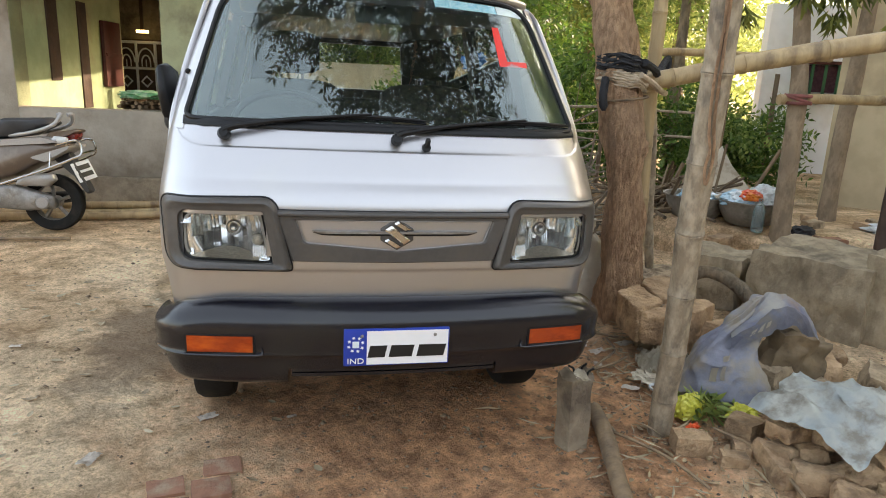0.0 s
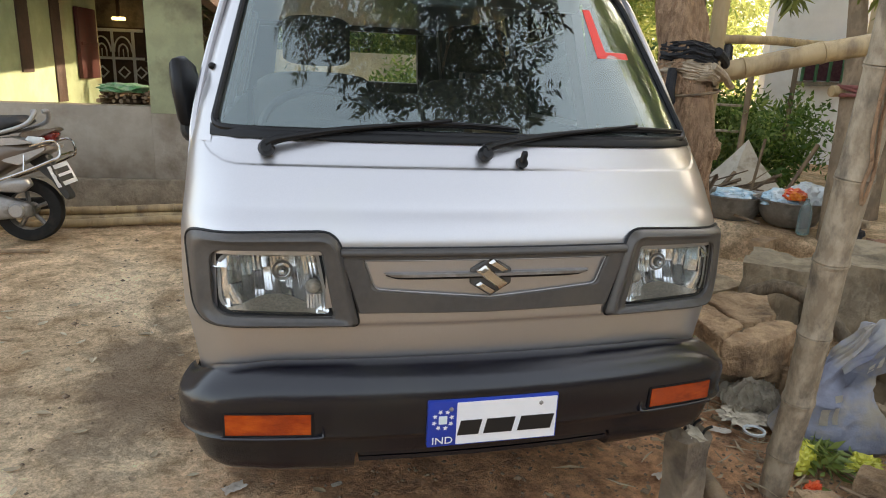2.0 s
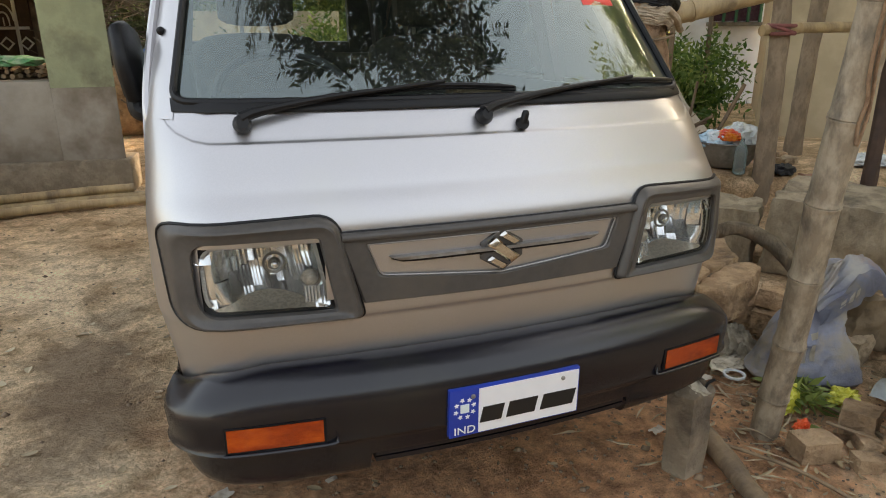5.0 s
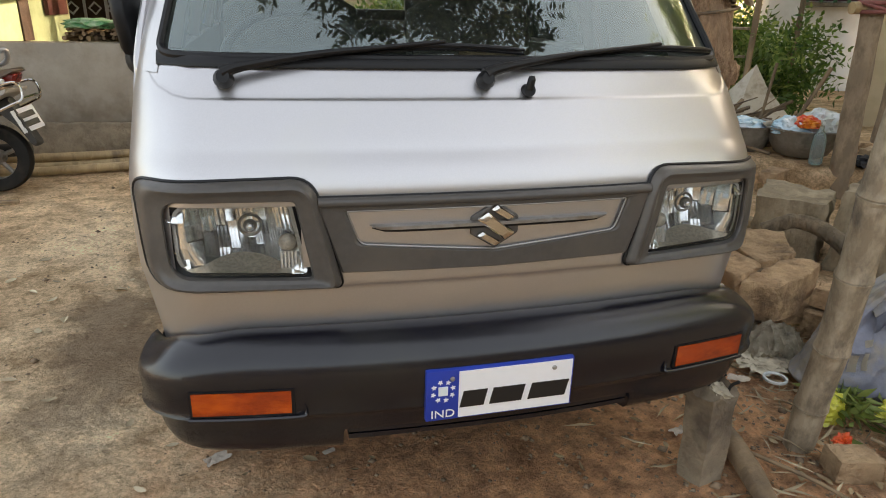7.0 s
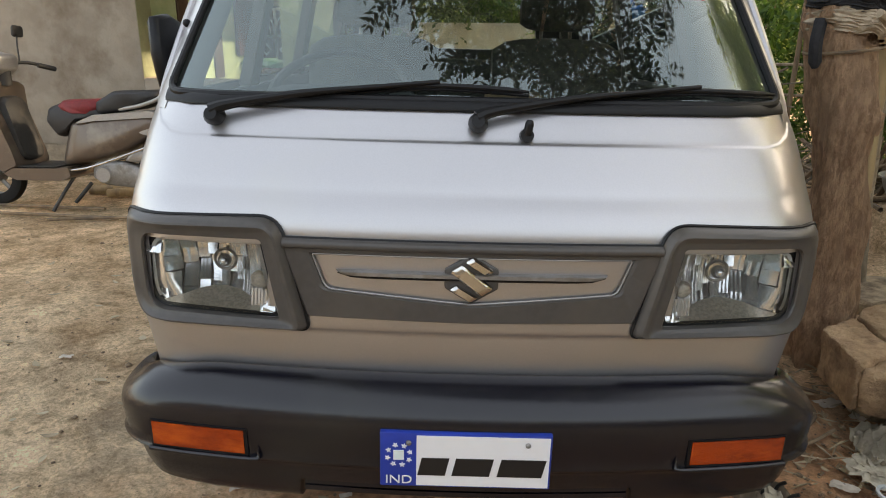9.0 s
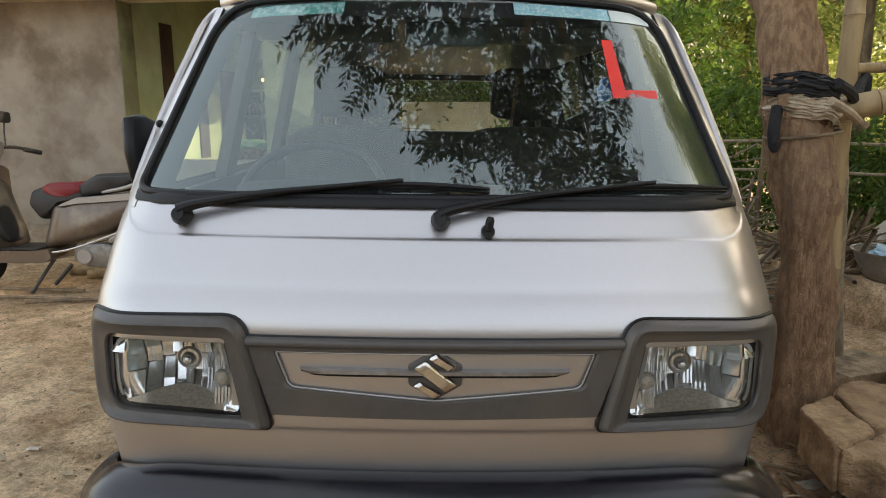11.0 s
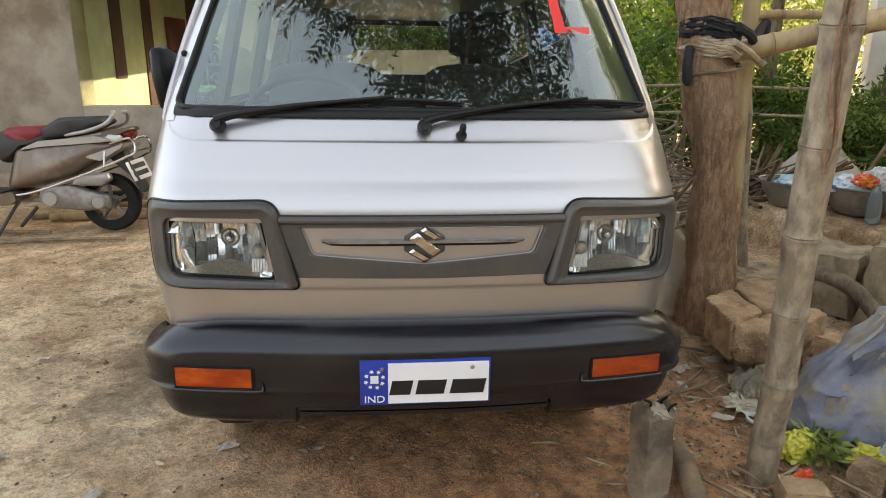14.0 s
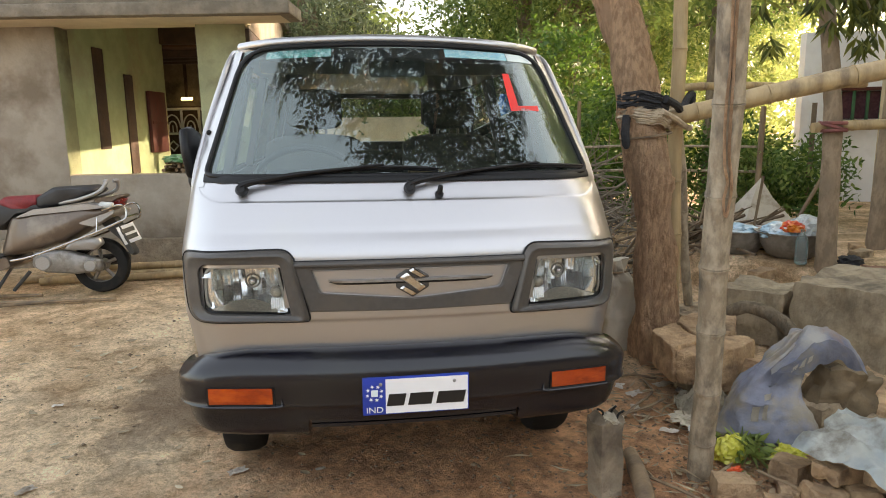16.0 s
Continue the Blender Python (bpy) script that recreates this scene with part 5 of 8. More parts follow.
# ---- bamboo and trees ----
def bamboo(name, a, b, r0, r1, material, label, gaps=0.26, seed=0, wob=0.006, parent=None, marks=None):
    """A bamboo pole from a to b with its swollen joints."""
    rng = random.Random(seed)
    a, b = Vector(a), Vector(b)
    L, pts, rad, s = (b - a).length, [], [], 0.0
    side = (b - a).cross(Vector((0.3, 0.5, 0.1))).normalized()
    nxt = gaps * rng.uniform(0.3, 0.8)
    if marks:
        marks, nxt = [0.0] + marks, L + 1
    else:
        marks = [0.0]
    while nxt < L:
        marks.append(nxt)
        nxt += gaps * rng.uniform(0.8, 1.25)
    marks.append(L)
    for i, m in enumerate(marks):
        r = r0 + (r1 - r0) * m / L
        w = side * (wob * math.sin(i * 1.7 + seed))
        if i in (0, len(marks) - 1):
            pts.append(a.lerp(b, m / L) + w), rad.append(r)
            continue
        for d, k in ((-0.020, 1.0), (-0.009, 1.02), (-0.005, 1.08), (-0.002, 1.07), (0.0, 0.95), (0.002, 1.07), (0.007, 1.06), (0.015, 1.0), (0.03, 0.98)):
            pts.append(a.lerp(b, (m + d) / L) + w), rad.append(r * k)
    ob = part(name, tube(pts, rad, 18), material, parent, label, 50)
    return ob


def limb(points, radii, n=14, seed=0, rough=0.08):
    pts = smooth_line(points, 10)
    m = len(points) - 1
    rad = [np.interp(k / 10, range(m + 1), radii) for k in range(len(pts))]
    bm = tube(pts, [float(r) for r in rad], n)
    for v in bm.verts:
        c = min(pts, key=lambda p: (p - v.co).length_squared)
        d = v.co - c
        v.co += d * rough * (2.2 * noise.fractal(Vector((v.co.x * 9, v.co.y * 9, v.co.z * 2.2 + seed)), 0.8, 2.1, 4) + 0.8 * abs(noise.noise(Vector((v.co.x * 30, v.co.y * 30, v.co.z * 5)))))
    return bm


def main_tree():
    t = thing("tree", Matrix.Identity(4), "rough brown-barked tree trunk leaning over the van, with a leafy crown", "tree")
    part("trunk", limb([(1.50, 1.42, -0.05), (1.455, 1.38, 0.06), (1.445, 1.35, 0.3), (1.40, 1.35, 0.75), (1.345, 1.38, 1.2), (1.29, 1.50, 1.65), (1.20, 1.60, 2.2), (1.0, 1.6, 3.0), (0.7, 1.2, 4.2), (0.5, 0.6, 5.4)], [0.18, 0.132, 0.108, 0.103, 0.106, 0.102, 0.10, 0.09, 0.08, 0.05], 44, 3, 0.17), BARK, t, "rough brown bark", 60)
    knot = lump(4, (0.05, 0.03, 0.055), 0.4, 3, 3)
    knot.transform(Matrix.Translation((1.405, 1.24, 0.90)))
    part("knot", knot, BARK, t)
    rng = random.Random(6)
    ends = [(-0.7, 0.15, 4.9), (0.1, -0.3, 4.8), (0.8, -0.65, 4.9), (1.7, -0.75, 5.0), (-0.6, 1.4, 5.2), (0.4, 2.4, 5.3), (1.8, 2.6, 4.9), (1.4, 0.7, 5.4), (0.3, 1.0, 5.6), (1.85, 0.6, 4.8)]
    for k, e in enumerate(ends):
        s = Vector(((0.85, 1.4, 3.6), (0.7, 1.2, 4.2), (0.95, 1.55, 3.2))[k % 3])
        e = Vector(e)
        part("limb", limb([s, s.lerp(e, 0.5) + Vector((0, 0, 0.25)), e], [0.05, 0.035, 0.012], 10, k), BARK, t)
    tips = list(ends)
    rim = [(-1.8, 1.1), (-1.3, 0.3), (-0.9, -0.1), (-0.3, -0.42), (-0.05, -0.65), (0.15, -0.98), (1.0, -1.08), (2.6, -1.15)]      # leafy edge towards the open sky
    while len(tips) < 160:
        x, y = rng.uniform(-1.6, 1.95), rng.uniform(-1.0, 3.4)
        edge = float(np.interp(x, [p[0] for p in rim], [p[1] for p in rim]))
        if y > edge + abs(rng.gauss(0, 0.08)) and rng.random() > (x - 1.3) * 1.2 and (y > edge + 0.9 or rng.random() < 0.75):
            tips.append((x, y, rng.uniform(4.6, 5.4)))
    at, al = sprays(tips, 0.27, 17, 12, 0.30, 5)
    leaves("crown", at, al, 0.105, NEEM_SHADE, t, "fine feathered leaves, shade put into their green", 0.36, seed=5)


def back_tree(name, x, y, h, r, seed, material, trunk=0.12, n=60, per=16, leaf=0.10, label="leafy green tree", mat_t=None, low=0.45, leaflets=8):
    rng = random.Random(seed)
    t = thing(name, Matrix.Translation((x, y, 0)), label, "tree")
    lean = (rng.uniform(-0.3, 0.3), rng.uniform(-0.3, 0.3))
    part("trunk", limb([(0, 0, -0.1), (lean[0] * 0.3, lean[1] * 0.3, h * 0.25), (lean[0], lean[1], h * 0.6), (lean[0] * 1.3, lean[1] * 1.3, h * 0.9)], [trunk * 1.2, trunk, trunk * 0.6, trunk * 0.15], 12, seed), mat_t or BARK_GREY, t)
    cs = []
    for k in range(n):
        a, q = rng.uniform(0, 6.283), rng.uniform(0, 1) ** 0.5
        z = rng.uniform(low, 1.0)
        rr = r * q * math.sqrt(max(0.05, 1 - ((z - (low + 0.3)) / 0.65) ** 2))
        cs.append((lean[0] + rr * math.cos(a), lean[1] + rr * math.sin(a), h * z))
    for k in range(7):
        c = Vector(cs[k])
        s = Vector((lean[0] * 0.7, lean[1] * 0.7, h * rng.uniform(0.35, 0.6)))
        part("limb", limb([s, s.lerp(c, 0.5) + Vector((0, 0, 0.15)), c], [trunk * 0.45, trunk * 0.3, trunk * 0.1], 8, k), mat_t or BARK_GREY, t)
    at, al = sprays(cs, r * 0.28, per, leaflets, leaf * 3, seed)
    leaves("crown", at, al, leaf, material, t, "many small leaves", 0.4, seed=seed)


main_tree()
back_tree("tree", 4.6, 11.6, 7.5, 2.5, 11, LUSH, 0.13, 90, 28, 0.12, "green leafy tree behind the van", low=0.22)
back_tree("tree", 3.3, 10.6, 6.0, 1.6, 12, LUSH, 0.13, 80, 26, 0.11, "green leafy tree behind the van", low=0.2)
back_tree("tree", -0.8, 9.9, 5.5, 1.3, 22, GREYLEAF, 0.11, 60, 26, 0.10, "greyish-green tree beyond the house", low=0.15)
back_tree("tree", 0.9, 10.2, 2.9, 1.3, 23, LUSH, 0.07, 50, 26, 0.10, "low green tree behind the van", low=0.1)
back_tree("tree", -1.5, 11.5, 6.5, 2.2, 13, GREYLEAF, 0.14, 90, 28, 0.12, "greyish-green tree beyond the house", low=0.15)
back_tree("tree", -3.4, 15.5, 8.0, 2.4, 14, GREYLEAF, 0.15, 70, 24, 0.14, "greyish-green tree beyond the house", low=0.15)
back_tree("tree", 5.8, 12.3, 7.0, 2.4, 15, LUSH, 0.12, 80, 26, 0.10, "green leafy tree before a white wall", low=0.3)
back_tree("tree", 5.6, 14.5, 8.0, 3.0, 16, FARLEAF, 0.16, 90, 24, 0.14, "tall green tree behind the yard, haze put in its colour", low=0.15)
back_tree("tree", 8.5, 13, 8.0, 3.2, 17, FARLEAF, 0.16, 90, 24, 0.14, "tall green tree behind the yard, haze put in its colour", low=0.2)
back_tree("tree", -7, 17, 9, 3.2, 18, FARLEAF, 0.16, 70, 24, 0.15, "tall green tree behind the yard, haze put in its colour", low=0.2)

back_tree("tree", 3.9, 5.2, 5.3, 1.35, 24, LUSH, 0.065, 60, 26, 0.10, "slim green tree behind the terrace", low=0.5)
# two added trees, never in view: they dim the sky mirrored in the van
back_tree("tree", 9.2, 2.4, 10.5, 2.1, 25, FARLEAF, 0.16, 110, 26, 0.16, "unseen tall tree added beyond the beige house to dim reflections", low=0.54)
back_tree("tree", 8.8, -3.2, 9.0, 3.2, 19, FARLEAF, 0.18, 90, 24, 0.16, "unseen tall tree added beyond the beige house to dim reflections", low=0.3)


def far_woods():
    rngw = np.random.default_rng(77)
    cs = []
    while len(cs) < 420:
        x, z = rngw.uniform(-9, 14), rngw.uniform(0.2, 7.5)
        top = 5.2 + 1.6 * noise.noise(Vector((x * 0.35, 2.0, 0))) + (0.9 if x > 1 else 0.0) - (3.2 if 0.9 < x < 3.1 else 0.0)
        if z < top:
            cs.append((x, rngw.uniform(16.5, 20.0), z))
    at, al = sprays(cs, 0.75, 12, 8, 0.6, 78)
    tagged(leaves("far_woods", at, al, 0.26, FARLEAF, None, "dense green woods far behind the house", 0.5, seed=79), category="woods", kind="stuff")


far_woods()
tagged(bamboo("bamboo_post", (1.053, 0.19, -0.12), (0.925, -0.08, 1.95), 0.043, 0.046, BAMBOO_GREY, "leaning weathered grey bamboo post with cord marks", 0.29, 1, 0.004, None, [0.26, 0.46, 0.685, 0.91, 1.147, 1.43, 1.73]), category="bamboo post")
tagged(bamboo("bamboo_post", (1.665, 1.62, -0.1), (1.70, 1.78, 3.2), 0.042, 0.036, BAMBOO, "tall tan bamboo pole beside the tree", 0.36, 2), category="bamboo post")
tagged(bamboo("bamboo_post", (2.055, 2.110, -0.1), (1.76, 1.85, 1.42), 0.030, 0.026, BAMBOO_GREY, "thin grey bamboo prop", 0.24, 3), category="bamboo post")
tagged(bamboo("bamboo_beam", (1.50, 1.50, 1.265), (3.9, 0.75, 1.80), 0.046, 0.058, BAMBOO, "thick tan bamboo rail lashed to the tree", 0.42, 4), category="bamboo rail")
tagged(bamboo("bamboo_beam", (1.68, 1.70, 1.44), (3.6, 2.6, 1.50), 0.022, 0.026, BAMBOO, "thin bamboo rail", 0.35, 5), category="bamboo rail")
tagged(bamboo("bamboo_beam", (2.97, 2.28, 1.20), (4.6, 2.1, 1.24), 0.035, 0.035, BAMBOO, "short bamboo rail with a red tied end", 0.4, 6), category="bamboo rail")

# ---- walls at the far side ----
def oriented(a, b, thick, z0, z1, name, material, label, category="wall"):
    a, b = Vector((*a, 0)), Vector((*b, 0))
    d = (b - a).normalized()
    nrm = Vector((d.y, -d.x, 0))
    bm = loft([[a + Vector((0, 0, z)), b + Vector((0, 0, z)), b - nrm * thick + Vector((0, 0, z)), a - nrm * thick + Vector((0, 0, z))] for z in (z0, z1)])
    return tagged(part(name, bm, material, None, label), category=category, kind="structure")


oriented((5.62, 4.75), (6.55, 2.6), 0.25, -0.1, 4.2, "wall_beige", BEIGE, "plain beige plastered house wall, stained low down")
# added run of wall, out of view: keeps the low sun off the van
oriented((6.55, 2.6), (8.0, -8.0), 0.25, -0.1, 4.2, "wall_beige_unseen", BEIGE, "plain beige plastered house wall")
oriented((8.2, 7.35), (5.85, 4.86), 0.25, -0.1, 4.2, "wall_beige_return", BEIGE, "plain beige plastered house wall")
oriented((7.0, 7.915), (13.5, 5.89), 0.25, -0.1, 2.6, "wall_white", WHITEWALL, "white-washed wall of a far house")
oriented((-0.5, 8.7), (1.7, 8.6), 0.2, -0.1, 1.42, "wall_cream_far", CREAM, "low pale wall behind the van")
# added behind the camera, so the van's front mirrors no bright horizon
oriented((9.0, -7.5), (-9.0, -7.0), 0.25, -0.1, 2.7, "wall_unseen", PLASTER, "plain unseen wall added behind the camera, mirrored by the van")

from mathutils.bvhtree import BVHTree


# ---- the motor scooter ----
def wheel(parent, x, y, z, r, w, name="wheel"):
    wh = new(name)
    wh.parent = parent
    prof = [(r * 0.62, -w * 0.42), (r * 0.82, -w * 0.5), (r * 0.95, -w * 0.42), (r, -w * 0.15), (r, w * 0.15), (r * 0.95, w * 0.42), (r * 0.82, w * 0.5), (r * 0.62, w * 0.42)]
    part("tyre", loft([[(x + q * math.sin(2 * math.pi * k / 36), y + d, z + q * math.cos(2 * math.pi * k / 36)) for k in range(36)] for q, d in prof], True, False), TYRE, wh)
    part("rim", loft([[(x + q * math.sin(2 * math.pi * k / 28), y + d, z + q * math.cos(2 * math.pi * k / 28)) for k in range(28)] for q, d in ((r * 0.64, -w * 0.42), (r * 0.60, -w * 0.30), (r * 0.60, w * 0.30), (r * 0.64, w * 0.42))], True, False), ENGINE, wh)
    for k in range(5):
        a = 2 * math.pi * k / 5 + 0.4
        part("spoke", tube([(x, y, z), (x + r * 0.6 * math.cos(a), y, z + r * 0.6 * math.sin(a))], r * 0.07, 6), ENGINE, wh)
    part("hub", tube([(x, y - w * 0.5, z), (x, y + w * 0.5, z)], r * 0.22, 14), ENGINE, wh)


def P2(*pts):
    return [Vector(p) for p in pts]


def make_scooter():
    sc = thing("scooter", pose(-2.085, 3.62, 0.0, -3, 0, -3.5), "dusty brown and silver scooter on its stand, black and red seat", "scooter")
    wheel(sc, 0, 0, 0.218, 0.215, 0.095)
    wheel(sc, -1.27, 0, 0.215, 0.21, 0.085)
    # side shells: tail, under-seat body
    body = round_poly(P2((-0.72, 0.30), (-0.62, 0.62), (-0.44, 0.66), (0.02, 0.70), (0.17, 0.665), (0.12, 0.60), (-0.20, 0.42), (-0.48, 0.34)), 0.04, 4, 4)
    part("body_shell", pillow(body, 0.160, 0.30, "y", 8), SC_BROWN, sc, "brown metallic body panel", 50)
    part("side_moulding", pillow(round_poly(P2((-0.60, 0.60), (-0.42, 0.675), (0.02, 0.715), (0.16, 0.68), (0.05, 0.665), (-0.42, 0.63)), 0.02, 4, 3), 0.172, 0.10, "y", 4), SC_SILVER, sc, "silver side moulding", 50)
    part("tail_flash", pillow(round_poly(P2((-0.10, 0.56), (0.20, 0.66), (0.185, 0.63), (0.02, 0.53)), 0.01, 3, 3), 0.174, 0.06, "y", 3), SC_SILVER, sc, "", 50)
    # seat: front red, rear black
    part("seat_front", pillow(round_poly(P2((-0.70, 0.50), (-0.79, 0.62), (-0.76, 0.72), (-0.64, 0.765), (-0.36, 0.745), (-0.30, 0.68), (-0.52, 0.64), (-0.63, 0.54)), 0.05, 4, 3), 0.145, 0.34, "y", 8), SC_SEAT, sc, "black vinyl seat front", 55)
    part("seat_pad", pillow(round_poly(P2((-0.71, 0.715), (-0.64, 0.772), (-0.40, 0.782), (-0.345, 0.72), (-0.43, 0.665), (-0.58, 0.665)), 0.03, 4, 3), 0.150, 0.34, "y", 8), SC_RED, sc, "dark red seat panel", 55)
    part("seat_rear", pillow(round_poly(P2((-0.44, 0.665), (-0.42, 0.755), (-0.28, 0.838), (0.02, 0.85), (0.09, 0.81), (-0.10, 0.715)), 0.045, 4, 3), 0.148, 0.36, "y", 8), SC_SEAT, sc, "black vinyl rear seat", 55)
    for s in (-1, 1):
        part("grab_rail", tube(smooth_line([(-0.22, s * 0.13, 0.715), (-0.05, s * 0.165, 0.745), (0.09, s * 0.16, 0.80), (0.125, s * 0.11, 0.87), (0.10, s * 0.08, 0.872)], 5), [0.013] * 10 + [0.015] * 11, 10), SC_SILVER, sc, "silver grab rail", 60)
    part("tail_light", pillow(round_poly(P2((0.10, 0.69), (0.20, 0.68), (0.225, 0.74), (0.14, 0.75)), 0.015, 4, 2), 0.075, 0.3, "y", 4), TAIL_RED, sc, "red tail light", 60)
    part("tail_cover", pillow(round_poly(P2((-0.02, 0.70), (0.10, 0.69), (0.24, 0.755), (0.22, 0.775), (0.02, 0.745)), 0.015, 4, 2), 0.10, 0.2, "y", 4), SC_BROWN, sc, "", 60)
    for s in (-1, 1):
        part("turn_lamp", pillow(round_poly(P2((0.04, 0.67), (0.16, 0.665), (0.175, 0.71), (0.08, 0.72)), 0.01, 3, 2), 0.03, 0.3, "y", 3, s * 0.125), POLY_WHITE, sc, "clear turn lamp", 60)
    # rear mudguard, plate with unreadable bars, rails
    part("mudguard", pillow(round_poly(P2((0.02, 0.56), (0.14, 0.60), (0.235, 0.40), (0.285, 0.30), (0.25, 0.285), (0.17, 0.42)), 0.015, 4, 3), 0.055, 0.1, "y", 3), SC_DARK, sc, "black rear mudguard", 55)
    pl = new("number_plate")
    pl.parent = sc
    tagged(pl, "white rear number plate")
    m = Matrix.Translation((0.222, 0, 0.46)) @ Matrix.Rotation(radians(-24), 4, "Y")
    bm = box((-0.004, -0.085, -0.075), (0.004, 0.085, 0.075), 0.002)
    bm.transform(m @ Matrix.Rotation(radians(-28), 4, "Z"))
    part("field", bm, PLATE_W, pl)
    for z in (0.028, -0.028):
        bm = box((0.004, -0.065, z - 0.018), (0.007, 0.065, z + 0.018))
        bm.transform(m @ Matrix.Rotation(radians(-28), 4, "Z"))
        part("bar", bm, INK, pl, "dark bar")
    for s in (-1, 1):
        part("guard_rail", tube(smooth_line([(-0.62, s * 0.17, 0.285), (-0.40, s * 0.20, 0.33), (0.0, s * 0.21, 0.47), (0.20, s * 0.19, 0.555), (0.265, s * 0.15, 0.60), (0.235, s * 0.14, 0.69), (0.09, s * 0.15, 0.655)], 6), 0.0085, 8), CHROME, sc, "chrome guard rail")
        part("guard_stay", tube([(0.06, s * 0.17, 0.60), (0.06, s * 0.20, 0.50)], 0.007, 6), CHROME, sc)
    part("rear_rack", tube(smooth_line([(0.265, -0.15, 0.60), (0.29, 0, 0.61), (0.265, 0.15, 0.60)], 5), 0.0085, 8), CHROME, sc)
    # engine, exhaust, air box
    part("engine_case", pillow(round_poly(P2((-0.46, 0.24), (-0.44, 0.35), (-0.20, 0.36), (0.05, 0.28), (0.06, 0.19), (-0.12, 0.17), (-0.36, 0.19)), 0.03, 4, 3), 0.045, 0.25, "y", 4, -0.12), ENGINE, sc, "grey alloy engine casing", 50)
    part("air_box", pillow(round_poly(P2((-0.22, 0.36), (-0.14, 0.44), (0.06, 0.45), (0.08, 0.40), (0.02, 0.35)), 0.02, 4, 3), 0.05, 0.25, "y", 4, -0.13), SC_SILVER, sc, "silver air box", 50)
    part("case_cover", tube([(-0.36, -0.165, 0.265), (-0.36, -0.180, 0.265)], [0.06, 0.05], 18), SC_SILVER, sc)
    part("clutch_cover", tube([(-0.02, -0.165, 0.235), (-0.02, -0.180, 0.235)], [0.05, 0.04], 18), SC_SILVER, sc)
    part("exhaust", tube([(-0.5, 0.14, 0.2), (0.15, 0.16, 0.25)], 0.045, 12), SC_DARK, sc)
    part("stand", tube(smooth_line([(-0.62, -0.10, 0.24), (-0.68, -0.16, 0.12), (-0.73, -0.22, 0.005)], 4), 0.012, 8), SC_DARK, sc, "side stand")
    part("centre_stand", tube([(-0.48, -0.13, 0.2), (-0.60, -0.15, 0.06)], 0.014, 8), SC_DARK, sc)
    # floorboard, leg shield, front fender, handlebar
    part("floorboard", pillow(round_poly(P2((-1.10, 0.255), (-1.02, 0.30), (-0.70, 0.305), (-0.60, 0.32), (-0.58, 0.25), (-0.66, 0.215), (-1.0, 0.215)), 0.02, 4, 4), 0.19, 0.04, "y", 3), SC_BROWN, sc, "brown floorboard with a dark mat", 50)
    part("floor_mat", pillow(round_poly(P2((-1.02, 0.304), (-0.70, 0.309), (-0.70, 0.315), (-1.02, 0.312)), 0.002, 3, 3), 0.165, 0.02, "y", 2), SC_DARK, sc)
    part("leg_shield", pillow(round_poly(P2((-1.10, 0.23), (-1.16, 0.42), (-1.20, 0.74), (-1.16, 0.90), (-1.11, 0.90), (-1.10, 0.70), (-0.99, 0.38), (-0.97, 0.29)), 0.03, 4, 4), 0.185, 0.10, "y", 5), SC_BROWN, sc, "brown leg shield", 50)
    part("shield_inner", pillow(round_poly(P2((-1.08, 0.34), (-1.12, 0.80), (-1.06, 0.78), (-0.99, 0.50), (-0.94, 0.34)), 0.03, 4, 3), 0.11, 0.2, "y", 4), SC_DARK, sc, "dark inner panel", 50)
    part("front_apron", pillow(round_poly(P2((-1.17, 0.42), (-1.28, 0.50), (-1.30, 0.70), (-1.22, 0.88), (-1.16, 0.88)), 0.03, 4, 4), 0.12, 0.25, "y", 4), SC_BROWN, sc, "", 50)
    part("front_fender", loft([[(-1.27 + q * math.cos(math.radians(a)), d, 0.215 + q * math.sin(math.radians(a))) for a in range(20, 186, 15)] for q, d in ((0.225, -0.065), (0.25, -0.055), (0.262, -0.02), (0.262, 0.02), (0.25, 0.055), (0.225, 0.065))], False, False), SC_BROWN, sc, "brown front mudguard", 60)
    for s in (-1, 1):
        part("fork", tube([(-1.16, s * 0.06, 0.62), (-1.25, s * 0.065, 0.22)], 0.017, 8), SC_DARK, sc)
    part("headlamp_cowl", pillow(round_poly(P2((-1.24, 0.92), (-1.27, 1.02), (-1.18, 1.10), (-1.05, 1.07), (-1.06, 0.97), (-1.13, 0.91)), 0.03, 4, 3), 0.12, 0.35, "y", 5), SC_SILVER, sc, "silver handlebar cowl", 55)
    part("headlamp", pillow(round_poly(P2((-1.285, 0.96), (-1.30, 1.02), (-1.24, 1.05), (-1.22, 0.95)), 0.015, 4, 2), 0.07, 0.3, "y", 4), REFL, sc, "clear headlamp", 55)
    part("headset", tube([(-1.12, 0, 0.86), (-1.12, 0, 0.98)], 0.05, 12), SC_DARK, sc)
    for s in (-1, 1):
        part("handlebar", tube(smooth_line([(-1.12, s * 0.06, 1.01), (-1.08, s * 0.22, 1.02), (-1.00, s * 0.36, 0.985)], 4), 0.013, 8), SC_DARK, sc)
        part("grip", tube([(-1.04, s * 0.27, 1.005), (-0.985, s * 0.385, 0.978)], 0.019, 10), SC_DARK, sc, "black rubber grip")
        part("mirror_stem", tube(smooth_line([(-1.10, s * 0.16, 1.03), (-1.13, s * 0.20, 1.15), (-1.15, s * 0.24, 1.22)], 4), 0.006, 6), SC_DARK, sc)
        part("mirror", pillow(round_poly(P2((s * 0.19, 1.20), (s * 0.31, 1.20), (s * 0.31, 1.28), (s * 0.20, 1.285)), 0.025, 4, 2), 0.012, 0.3, "x", 3, -1.155), SC_DARK, sc, "black mirror", 55)


make_scooter()


